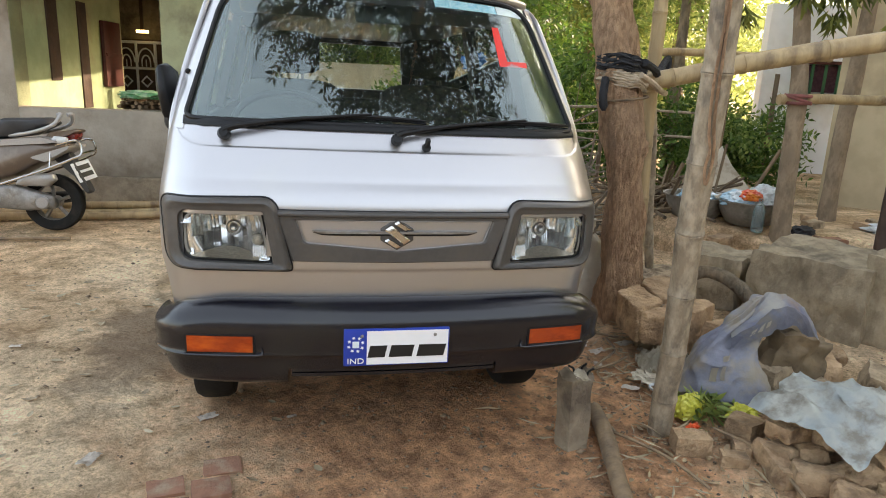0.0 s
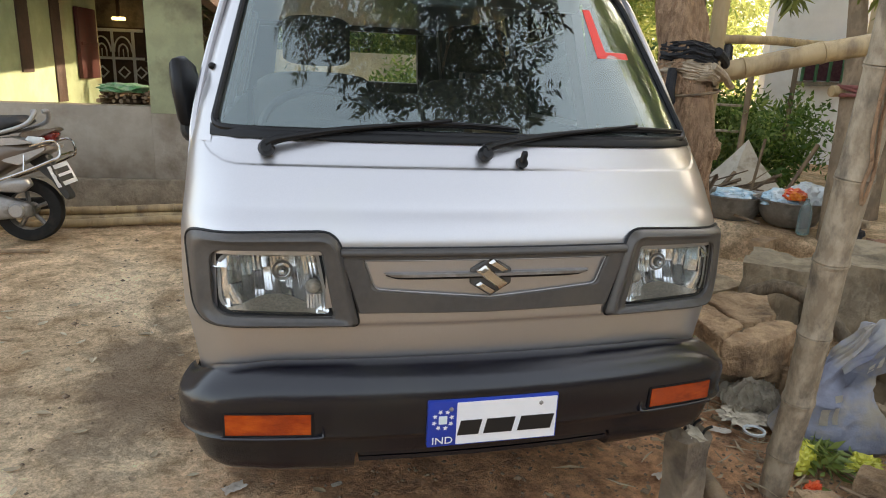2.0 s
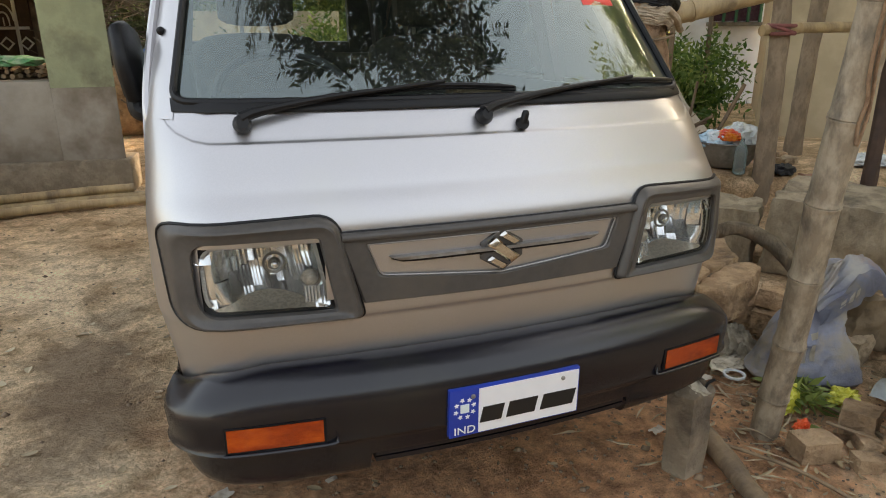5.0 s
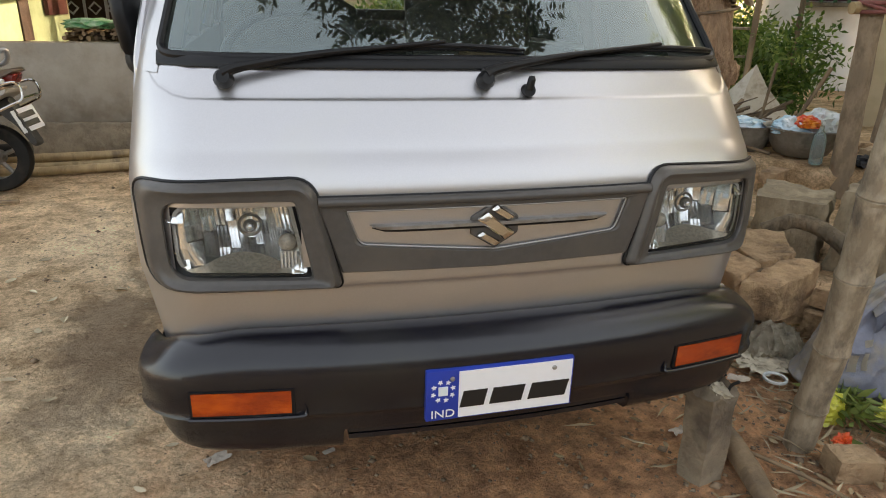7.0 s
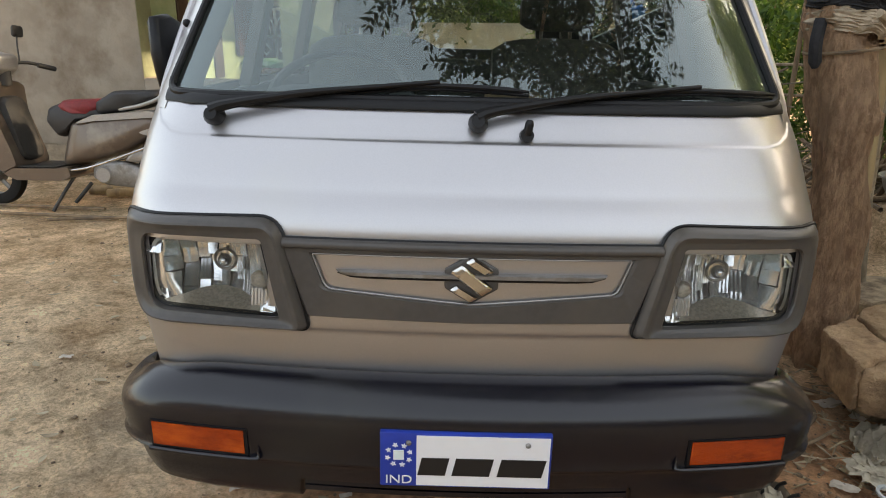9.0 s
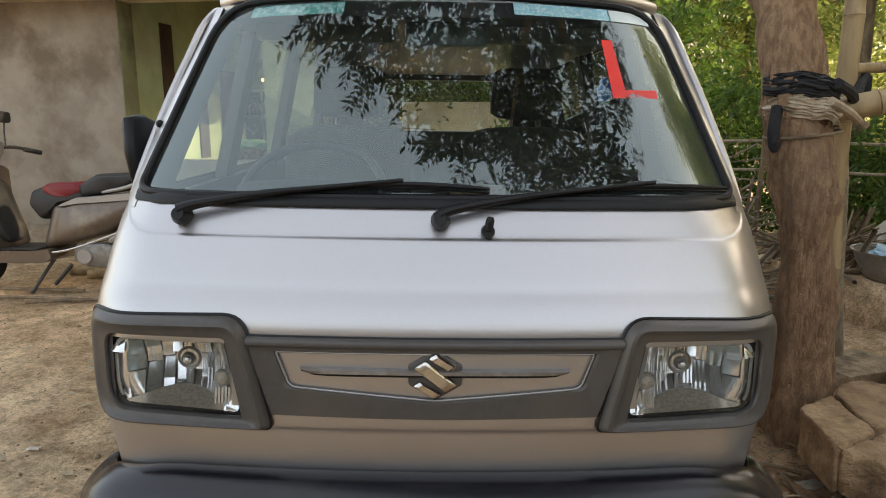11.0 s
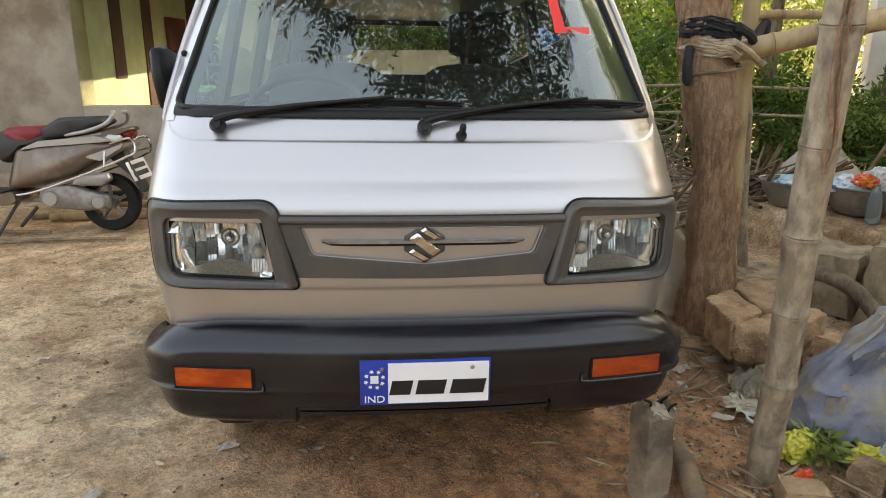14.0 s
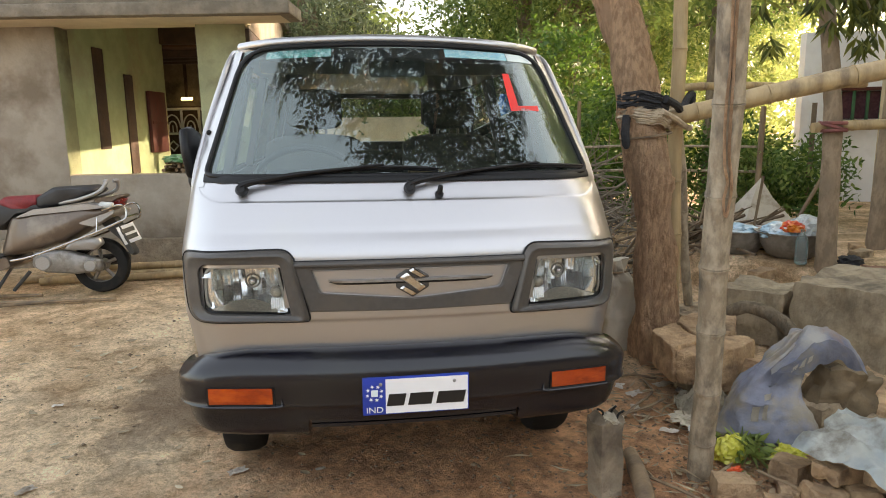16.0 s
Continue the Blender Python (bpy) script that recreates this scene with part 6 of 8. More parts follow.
# ---- loose things by the house ----
LOGS = "bamboo poles along the plinth"
for k, (a, b, r) in enumerate((((-2.9, 4.10, 0.03), (-0.35, 4.24, 0.035), 0.036), ((-2.7, 3.98, 0.03), (-0.55, 4.12, 0.03), 0.033), ((-2.4, 4.16, 0.095), (-0.95, 4.22, 0.095), 0.033))):
    tagged(bamboo("bamboo_pole", a, b, r, r * 0.95, BAMBOO, "dry tan bamboo pole lying on the ground by the house", 0.34, 30 + k), category="bamboo pole", group=LOGS)
for k, (a, b) in enumerate((((-2.75, 3.24, 0.012), (-1.9, 3.30, 0.012)), ((-4.2, 3.42, 0.015), (-2.3, 3.30, 0.012)), ((-4.6, 3.62, 0.02), (-2.5, 3.52, 0.02)))):
    tagged(part("stick", tube(smooth_line([a, Vector(a).lerp(Vector(b), 0.5) + Vector((0, 0.03, 0.004)), b], 5), 0.012, 7), WOOD, None, "thin dry stick lying on the ground"), category="stick", group="sticks by the scooter")

def woodpile():
    rng = random.Random(3)
    w = thing("firewood_pile", HX @ Matrix.Translation((0.75, 0.45, 0.25)), "stack of split firewood on the veranda under a green cloth", "firewood")
    for k in range(150):
        z = 0.02 + 0.035 * (k // 7.5)
        u = -0.22 + 0.07 * (k % 7.5) + rng.uniform(-0.03, 0.03)
        p = Vector((u, rng.uniform(-0.1, 0.0), z))
        q = p + Vector((rng.uniform(-0.1, 0.1), 0.5, rng.uniform(-0.01, 0.02)))
        part("log", tube([p, q], rng.uniform(0.012, 0.022), 6), WOOD, w)
    bm = lump(9, (0.20, 0.12, 0.05), 0.5, 2.5, 3)
    bm.transform(Matrix.Translation((0.05, -0.02, 0.69)))
    part("cloth", bm, GREEN_CLOTH, w, "crumpled green cloth")


GREEN_CLOTH = mat("green_cloth", (0.10, 0.30, 0.13), (0.30, 0.42, 0.28), rough=0.8, scale=14, bump=0.3, bscale=60)
woodpile()


def heap_of_sticks(name, c, r, h, n, seed, label, thick=(0.006, 0.018), length=(0.4, 1.2), material=None):
    rng = random.Random(seed)
    V, F = [], []
    for k in range(n):
        a, q = rng.uniform(0, 6.283), rng.uniform(0, 1)
        z = h * (1 - q) * rng.uniform(0.1, 1)
        p = Vector((c[0] + r * q * math.cos(a), c[1] + r * q * math.sin(a), c[2] + z + 0.02))
        d = Vector((rng.gauss(0, 1), rng.gauss(0, 1), rng.gauss(0, 0.35))).normalized() * rng.uniform(*length) / 2
        bend = Vector((rng.gauss(0, 1), rng.gauss(0, 1), rng.gauss(0, 1))) * 0.04
        th = rng.uniform(*thick)
        lo = tube_loops([p - d, p + bend, p + d], [th, th * 0.9, th * 0.5], 5)
        b = len(V)
        for lp in lo:
            for q2 in lp:
                V.append((q2.x, q2.y, max(q2.z, c[2] + 0.004)))
        for i in range(2):
            for j in range(5):
                F.append((b + i * 5 + j, b + i * 5 + (j + 1) % 5, b + i * 5 + 5 + (j + 1) % 5, b + i * 5 + 5 + j))
    return tagged(raw(name, V, F, material or GREY_TWIG, None, label, 40), category="brushwood", kind="stuff")


heap_of_sticks("brushwood", (1.75, 3.7, 0), 0.75, 0.42, 120, 4, "heap of dry brushwood and twigs behind the tree")
heap_of_sticks("brushwood", (2.15, 4.5, 0), 0.7, 0.95, 300, 5, "tall heap of dry grey twigs", (0.004, 0.012), (0.5, 1.3))
heap_of_sticks("brushwood", (2.9, 3.5, 0.2), 0.65, 0.16, 90, 6, "flat pile of dry sticks and bamboo", (0.008, 0.02), (0.6, 1.4), WOOD)
heap_of_sticks("bare_branches", (-1.15, 8.6, 0.3), 0.9, 2.3, 320, 7, "tangle of bare grey branches beyond the house", (0.004, 0.01), (0.5, 1.4))
tagged(part("tarpaulin", (lambda b: (b.transform(Matrix.Translation((-0.92, 7.9, 0.62))), b)[1])(lump(3, (0.17, 0.17, 0.24), 0.5, 2.0, 3)), BLUE_TARP, None, "crumpled blue tarpaulin bundle on a heap"), category="tarpaulin")
tagged(part("earth_mound", (lambda b: (b.transform(Matrix.Translation((-0.95, 7.95, -0.05))), b)[1])(lump(5, (0.55, 0.5, 0.52), 0.25, 1.6, 3)), MUDBRICK, None, "rough mound of brown earth beyond the house"), category="mound")


# ---- terrace, far walls ----
def make_terrace():
    edge = smooth_line([(2.1, 3.9, 0), (2.42, 3.1, 0), (2.85, 2.42, 0), (3.3, 2.08, 0), (4.2, 1.9, 0), (6.0, 1.7, 0), (9, 1.5, 0)], 12)
    rows = []
    for t, z in ((0, -0.05), (0.0, 0.10), (0.02, 0.19), (0.07, 0.235), (0.3, 0.245), (0.8, 0.25), (1.3, 0.22), (2.2, 0.08), (3.5, -0.02), (5, -0.12)):
        row = []
        for p in edge:
            q = p + Vector((0.45, 0.89, 0)) * t
            j = 0.035 * noise.fractal(Vector((q.x * 3, q.y * 3, z * 6)), 0.9, 2.1, 4)
            row.append((q.x + j, q.y + j * 0.6, z + (j * 0.5 if z > 0 else 0)))
        rows.append(row)
    tagged(part("terrace", loft(rows, False, False), DIRT, None, "low raised terrace of trodden earth with a crumbling edge", 60), category="ground", kind="structure")


make_terrace()


def rough_box(size, seed, amp=0.012, cuts=5, corner=0.10):
    """A worn block with chipped, rounded edges, its foot at z = 0."""
    bm = bmesh.new()
    bmesh.ops.create_cube(bm, size=1)
    bmesh.ops.subdivide_edges(bm, edges=bm.edges[:], cuts=cuts, use_grid_fill=True)
    off = Vector((seed * 3.7, seed * 1.9, seed * 5.3))
    for v in bm.verts:
        d = Vector(v.co)
        m = max(abs(d.x), abs(d.y), abs(d.z)) * 2
        r = d.length / 0.866
        d = d * (1 - corner * max(0.0, r - 0.55))
        p = Vector((d.x * size[0], d.y * size[1], (d.z + 0.5) * size[2]))
        k = noise.fractal(p * 9 + off, 0.8, 2.1, 5) * amp * 1.5 + noise.noise(p * 3.3 + off) * amp - amp * max(0.0, noise.noise(p * 14 + off)) * 1.2
        n = Vector(v.co).normalized()
        v.co = p + n * k
    return bm


def rock(name, where, size, material, label, category, seed, amp=0.012, cuts=5, corner=0.12, parent=None, group=""):
    bm = rough_box(size, seed, amp, cuts, corner)
    bm.transform(where)
    ob = part(name, bm, material, parent, label, 60)
    return tagged(ob, category=category, group=group) if category else ob


def poly_block(pts, z0, z1, seed, amp=0.010, worn=0.03):
    """A broken block of many corners: worn top edge, uneven faces."""
    o = round_poly(pts, [worn] * len(pts), 4, 6)
    c = sum(o, Vector((0, 0))) / len(o)
    h, loops = z1 - z0, []
    for s, z in ((0.97, 0.0), (1.0, 0.15), (1.01, 0.4), (1.0, 0.65), (0.998, 0.85), (0.990, 0.94), (0.972, 0.985), (0.94, 1.0), (0.75, 1.0), (0.55, 1.0), (0.35, 1.0), (0.15, 1.0)):
        lp = []
        for q in o:
            p = c + (q - c) * s
            v = Vector((p.x, p.y, z0 + h * z))
            k = amp * (1.6 * noise.fractal(v * 11 + Vector((seed, 0, 0)), 0.8, 2.1, 5) + noise.noise(v * 5 + Vector((0, seed, 0))))
            d = Vector((q.x - c.x, q.y - c.y, 0)).normalized()
            lp.append(v + d * k * (s > 0.93) + Vector((0, 0, k * (0.9 if z > 0.5 else 0))))
        loops.append(lp)
    bm = loft(loops, True, False)
    bm.verts.ensure_lookup_table()
    n = len(o)
    bm.faces.new([bm.verts[len(loops) * n - n + i] for i in range(n)])
    return bm


# broken masonry slab by the tree, cracked into pieces
ms = thing("masonry_slab", Matrix.Identity(4), "broken slab of earthen masonry, cracked into three pieces", "masonry")
for k, (pts, top) in enumerate(((((1.275, 1.05), (1.462, 1.188), (1.420, 0.878), (1.25, 0.79)), 0.250), (((1.466, 1.190), (1.60, 1.30), (1.82, 1.22), (1.643, 0.955), (1.425, 0.880)), 0.256), (((1.418, 0.873), (1.640, 0.950), (1.70, 0.87), (1.54, 0.765), (1.38, 0.715), (1.25, 0.785)), 0.240))):
    part("block", poly_block(P2(*pts), 0.085, top, 3.3 * k + 1, 0.008, 0.014), MUDBRICK, ms, "", 60)
part("mortar", poly_block(P2((1.36, 1.02), (1.57, 1.19), (1.72, 1.13), (1.62, 0.92), (1.50, 0.86), (1.36, 0.88)), -0.02, 0.222, 9.0, 0.012), STONE, ms, "rubble under the slab", 60)
BR = "loose bricks by the slab"
rock("brick", pose(1.57, 0.815, 0.035, 2, 0, -9), (0.175, 0.11, 0.085), MUDBRICK, "earth-coloured brick lying on its side", "brick", 51, 0.008, group=BR)
rock("brick", pose(1.655, 0.755, 0.105, 6, 10, 38), (0.17, 0.12, 0.075), MUDBRICK, "tilted earth-coloured brick on another", "brick", 52, 0.008, group=BR)
rock("brick", pose(1.67, 0.72, 0.0, 0, 0, 30), (0.26, 0.17, 0.115), MUDBRICK, "broken brick half buried in rubble", "brick", 53, 0.01, group=BR)
tagged(part("branch", limb([(1.80, 1.33, 0.22), (1.90, 1.24, 0.285), (1.99, 1.10, 0.24), (2.05, 0.96, 0.12), (2.08, 0.88, 0.02)], [0.034, 0.036, 0.038, 0.036, 0.034], 12, 8, 0.06), BARK_GREY, None, "bent grey branch leaning on the slab", 60), category="branch")
# cement blocks
rock("concrete_block", pose(2.62, 1.22, -0.02, 0, 0, -60), (0.62, 0.62, 0.42), CEMENT_OLD, "large broken block of old cement, stained dark", "concrete block", 61, 0.02, 9, 0.05)
rock("concrete_block", pose(2.98, 0.80, -0.02, 0, 0, -60), (0.60, 0.70, 0.50), CEMENT_OLD, "tall broken cement block with pale patches", "concrete block", 62, 0.02, 9, 0.05)
rock("concrete_block", pose(2.22, 1.62, -0.02, 0, 0, -50), (0.34, 0.34, 0.32), CEMENT_OLD, "small cement block beside the larger ones", "concrete block", 63, 0.018, 7, 0.10)
rock("stone", pose(2.05, 1.98, -0.02, 0, 0, 20), (0.42, 0.3, 0.09), STONE, "flat stone lying in the dust", "stone", 64, 0.012, 5, 0.2)


# ---- woven sacks and sheets ----
def sack_mesh(rings, seed, wrinkle=0.018, n=90):
    loops = []
    for k, (c, rx, ry, ang) in enumerate(rings):
        lp = []
        for i in range(n):
            a = 2 * math.pi * i / n
            x, y = rx * math.copysign(abs(math.cos(a)) ** 0.8, math.cos(a)), ry * math.copysign(abs(math.sin(a)) ** 0.8, math.sin(a))
            ca, sa = math.cos(radians(ang)), math.sin(radians(ang))
            p = Vector((c[0] + x * ca - y * sa, c[1] + x * sa + y * ca, c[2]))
            d = Vector((x, y, 0)).normalized()
            tri = lambda f: 2 * abs(f % 1 - 0.5)
            t = k / (len(rings) - 1)
            bend = noise.noise(Vector((p.x * 4 + seed, p.y * 4, p.z * 7)))
            fold = tri(a * 4 / 6.283 + 0.9 * t + 0.55 * bend) * (0.5 + 0.8 * t) + 0.55 * tri(a * 9 / 6.283 - 1.6 * t + 0.8 * bend + seed) * (0.4 + t) + 0.8 * tri(3.2 * t + a * 1.0 / 6.283 + 0.5 * bend) * (1 - t) - 0.9
            p += d * wrinkle * fold + Vector((0, 0, 0.5 * wrinkle * noise.noise(Vector((p.x * 9, p.y * 9, seed)))))
            w3 = Vector((p.x * 11 + seed, p.y * 11, p.z * 15))
            p += d * wrinkle * (0.38 * (1 - abs(noise.noise(w3 * 0.7))) ** 4 + 0.16 * (1 - abs(noise.noise(w3 * 1.9))) ** 4 - 0.25)
            lp.append(p)
        loops.append(lp)
    return loft(loops)


def dense(rings, steps=5):
    out = []
    for (c0, a0, b0, g0), (c1, a1, b1, g1) in zip(rings, rings[1:]):
        for k in range(steps):
            t = k / steps
            out.append((tuple(Vector(c0).lerp(Vector(c1), t)), a0 + (a1 - a0) * t, b0 + (b1 - b0) * t, g0 + (g1 - g0) * t))
    return out + [rings[-1]]


def sheet(fn, nu, nv, thick=0.003):
    """A crumpled sheet from a function of u, v."""
    bm = bmesh.new()
    rows = [[bm.verts.new(fn(i / nu, j / nv)) for i in range(nu + 1)] for j in range(nv + 1)]
    for j in range(nv):
        for i in range(nu):
            bm.faces.new((rows[j][i], rows[j][i + 1], rows[j + 1][i + 1], rows[j + 1][i]))
    bmesh.ops.solidify(bm, geom=bm.faces[:], thickness=thick)
    return bm


def make_blue_sack():
    s = thing("sack", Matrix.Identity(4), "half-empty blue woven sack slumped on rubble, its mouth folded over", "sack")
    bag = part("bag", sack_mesh(dense([((1.445, 0.385, 0.0), 0.175, 0.095, -33), ((1.445, 0.385, 0.028), 0.198, 0.118, -33), ((1.44, 0.39, 0.09), 0.175, 0.108, -33), ((1.445, 0.395, 0.16), 0.138, 0.085, -30), ((1.46, 0.40, 0.22), 0.112, 0.066, -26), ((1.50, 0.41, 0.28), 0.092, 0.050, -18), ((1.545, 0.42, 0.34), 0.07, 0.036, -8), ((1.59, 0.43, 0.395), 0.045, 0.022, 0), ((1.608, 0.43, 0.42), 0.02, 0.01, 0)], 10), 2, 0.026), SACK_BLUE, s, "dirty blue woven plastic", 28)
    low_edge = smooth_line([(1.395, 0.325, 0.235), (1.49, 0.305, 0.282), (1.60, 0.315, 0.312), (1.71, 0.345, 0.312), (1.79, 0.365, 0.245), (1.855, 0.385, 0.135)], 8)
    ridge = smooth_line([(1.455, 0.405, 0.275), (1.54, 0.42, 0.355), (1.612, 0.43, 0.435), (1.72, 0.45, 0.418), (1.825, 0.465, 0.365), (1.905, 0.46, 0.255)], 8)
    def flap(u, v):
        def along(line):
            f = u * (len(line) - 1)
            k = min(int(f), len(line) - 2)
            return line[k].lerp(line[k + 1], f - k)
        p = along(low_edge).lerp(along(ridge), v)
        p.y -= 0.028 * math.sin(math.pi * v) * (0.4 + u)
        p.z += 0.012 * math.sin(math.pi * v) + 0.016 * (1 - abs(noise.noise(Vector((u * 5 + v * 2.0, v * 3.2, 4.0))))) ** 4 - 0.006
        p.y += 0.012 * noise.noise(p * 16 + Vector((3, 1, 2)))
        return p
    part("flap_face", sheet(lambda u, v: flap(u, v * 0.52), 44, 14, 0.003), SACK_BLUE, s, "blue front of the folded mouth", 40)
    part("flap_top", sheet(lambda u, v: flap(u, 0.52 + v * 0.48), 44, 14, 0.003), SACK_FLAP, s, "pale worn top of the folded mouth", 40)
    bm = rough_box((0.23, 0.13, 0.185), 12, 0.03, 11, 0.3)
    bm.transform(pose(1.755, 0.43, 0.075, 4, 14, -6))
    part("fill", bm, SACK_BROWN, s, "brown torn inner lining", 60)
    # printing that cannot be read: pale bars lying on the cloth
    tree = BVHTree.FromPolygons([v.co for v in bag.data.vertices], [tuple(f.vertices) for f in bag.data.polygons])
    for x, z, w, h, sl in ((1.355, 0.130, 0.022, 0.055, 0.2), (1.385, 0.140, 0.014, 0.055, 0.2), (1.405, 0.195, 0.024, 0.018, 0.4)):
        def ink(u, v):
            o = Vector((x + (u - 0.5) * w + (v - 0.5) * h * sl, -0.3, z + (v - 0.5) * h + (u - 0.5) * w * sl))
            q = tree.ray_cast(o, Vector((0, 1, 0)))[0]
            return (q or Vector((o.x, 0.33, o.z))) + Vector((0, -0.0015, 0))
        part("print", sheet(ink, 8, 8, 0.0006), SACK_PALE, s, "faded white bar", 60)
    for k in range(3):                      # a row of worn bars along the fold
        part("print", sheet(lambda u, v: flap(0.16 + 0.065 * k + 0.042 * u + 0.02 * v, 0.14 + (0.20 - 0.05 * k) * v + 0.02 * k) + Vector((0, -0.0035, 0.001)), 5, 6, 0.0006), SACK_PALE, s, "faded white bar", 60)


SACK_FLAP = mat("sack_flap", (0.26, 0.28, 0.40), (0.56, 0.54, 0.50), rough=0.6, scale=3.5, stain=(0.42, 0.30, 0.235), stain_scale=5, bump=0.3, bscale=55)
SACK_BROWN = mat("sack_lining", (0.22, 0.155, 0.09), (0.15, 0.105, 0.06), rough=0.85, scale=12, stain=(0.085, 0.06, 0.035), stain_scale=6, bump=0.4, bscale=50)
make_blue_sack()
for k, (x, y, z, sx, sy, sz, rz) in enumerate(((1.70, 0.42, 0.0, 0.20, 0.16, 0.14, 20), (1.90, 0.45, 0.0, 0.24, 0.18, 0.13, -20), (1.80, 0.20, 0.0, 0.22, 0.16, 0.10, 35), (1.62, 0.12, 0.0, 0.16, 0.12, 0.09, 10), (2.10, 0.25, 0.0, 0.25, 0.2, 0.14, 50), (2.05, 0.62, 0.0, 0.22, 0.2, 0.12, 5))):
    rock("stone", pose(x, y, z, 3 * k, -4, rz), (sx, sy, sz), MUDBRICK if k % 2 else STONE, "rubble stone in the heap behind the sack", "stone", 70 + k, 0.016, 5, 0.18, group="rubble behind the sack")


def make_sheet():
    def fn(u, v):
        a = Vector((1.285, 0.03, 0.135)).lerp(Vector((1.50, 0.05, 0.255)), v)
        b = Vector((1.40, -0.36, 0.13)).lerp(Vector((1.80, -0.22, 0.215)), v)
        p = a.lerp(b, u)
        p.z += 0.055 * math.sin(math.pi * u) * math.sin(math.pi * (0.15 + 0.7 * v)) + 0.035 * (1 - abs(noise.noise(p * 6))) ** 5 + 0.012 * (1 - abs(noise.noise(p * 15))) ** 4 + 0.03 * noise.noise(p * 4) - 0.012
        p.x += 0.03 * noise.noise(Vector((u * 5, v * 5, 1.0)))
        p.y += 0.03 * noise.noise(Vector((u * 5, v * 5, 7.0)))
        return p
    tagged(part("plastic_sheet", sheet(fn, 52, 52, 0.003), TARP, None, "dirty white woven sheet thrown over broken bricks", 70), category="sheet")


make_sheet()
BP = "broken bricks under the sheet"
rng = random.Random(8)
for k, (x, y, z, rz) in enumerate(((1.33, -0.10, 0, 10), (1.45, -0.12, 0, 60), (1.58, -0.05, 0, -20), (1.36, -0.27, 0, -30), (1.50, -0.28, 0, 15), (1.65, -0.22, 0, 70), (1.40, -0.06, 0.075, 25), (1.52, -0.17, 0.075, -15), (1.62, -0.12, 0.075, 50), (1.29, -0.15, -0.01, 80), (1.40, -0.42, 0, -40), (1.56, -0.40, 0, 5), (1.72, -0.35, 0, 30), (1.75, -0.08, 0, 0), (1.74, -0.20, 0.075, 35))):
    rock("brick", pose(x, y, z, rng.uniform(-8, 8), rng.uniform(-8, 8), rz), (rng.uniform(0.12, 0.22), rng.uniform(0.09, 0.12), rng.uniform(0.065, 0.085)), MUDBRICK, "broken earth-coloured brick in a heap", "brick", 90 + k, 0.012, 7, 0.28, group=BP)
FB = "bricks beside the bamboo post"
rock("brick", pose(1.075, 0.03, -0.01, 2, 2, -12), (0.125, 0.09, 0.072), MUDBRICK, "worn brick on the ground by the bamboo post", "brick", 120, 0.007, 5, 0.13, group=FB)
rock("brick", pose(1.175, -0.085, -0.01, -3, 2, -22), (0.10, 0.065, 0.05), MUDBRICK, "broken half brick in the litter", "brick", 121, 0.008, 5, 0.18, group=FB)
rock("brick", pose(1.32, 0.055, -0.005, -3, 6, 25), (0.12, 0.10, 0.085), MUDBRICK, "worn brick by the yellow wrapper", "brick", 122, 0.009, 5, 0.16, group=FB)
rock("brick", pose(1.25, -0.02, -0.015, 3, 2, 60), (0.08, 0.06, 0.05), MUDBRICK, "chipped brick at the edge of the heap", "brick", 123, 0.009, 5, 0.18, group=FB)


def crumple(name, where, size, seed, material, label, category, flat=0.5, sub=4, amp=0.5):
    bm = bmesh.new()
    bmesh.ops.create_icosphere(bm, subdivisions=sub, radius=1)
    off = Vector((seed * 2.1, seed * 0.7, seed * 1.3))
    for v in bm.verts:
        d = v.co.normalized()
        k = 1 + amp * (abs(noise.noise(d * 2.6 + off)) * 1.4 - 0.35) + amp * 0.5 * (abs(noise.noise(d * 6 + off)) - 0.2)
        v.co = Vector((d.x * size[0] * k, d.y * size[1] * k, max(-0.25, d.z) * size[2] * k))
    low = min(v.co.z for v in bm.verts)
    for v in bm.verts:
        v.co.z -= low
    bm.transform(where)
    return tagged(part(name, bm, material, None, label, 25), category=category)


crumple("plastic_bag", pose(1.215, 0.265, 0.0, 0, 0, 20), (0.072, 0.05, 0.066), 1, POLY_YELLOW, "crumpled yellow plastic bag on the litter", "plastic bag", amp=0.24)
crumple("wrapper", pose(1.40, 0.19, 0.02, 10, 0, -15), (0.055, 0.035, 0.03), 2, POLY_YELLOW, "torn yellow wrapper lying among bricks", "wrapper")
crumple("plastic_scrap", pose(1.155, 0.13, 0.0, 0, 0, 0), (0.028, 0.022, 0.025), 3, ORANGE, "small orange plastic scrap", "scrap")
def rag_fold(u, v):
    a, b_ = (u - 0.5) * 0.24, (v - 0.5) * 0.19
    k = noise.noise(Vector((u * 2.2, v * 2.2, 8.0)))
    h = 0.072 * max(0.0, 1 - (2.1 * (u - 0.5)) ** 2 - (2.0 * (v - 0.5)) ** 2) + 0.006
    h += 0.030 * (1 - abs(noise.noise(Vector((u * 4.5 + v * 1.5, v * 3.0, 2.0))))) ** 5 + 0.016 * (1 - abs(noise.noise(Vector((u * 8, v * 9, 5.0))))) ** 4
    return Vector((1.345 + a * (1 + 0.4 * k) + 0.3 * b_, 0.665 + b_ * (1 - 0.3 * k) - 0.2 * a, h))


tagged(part("rag", sheet(rag_fold, 46, 40, 0.003), CLOTH_GREY, None, "grimy cream rag bundled in folds on the ground", 50), category="rag")
crumple("rag", pose(1.26, 0.60, 0.0, 0, 0, 10), (0.10, 0.09, 0.02), 5, CLOTH_GREY, "flat dirty rag on the ground", "rag")
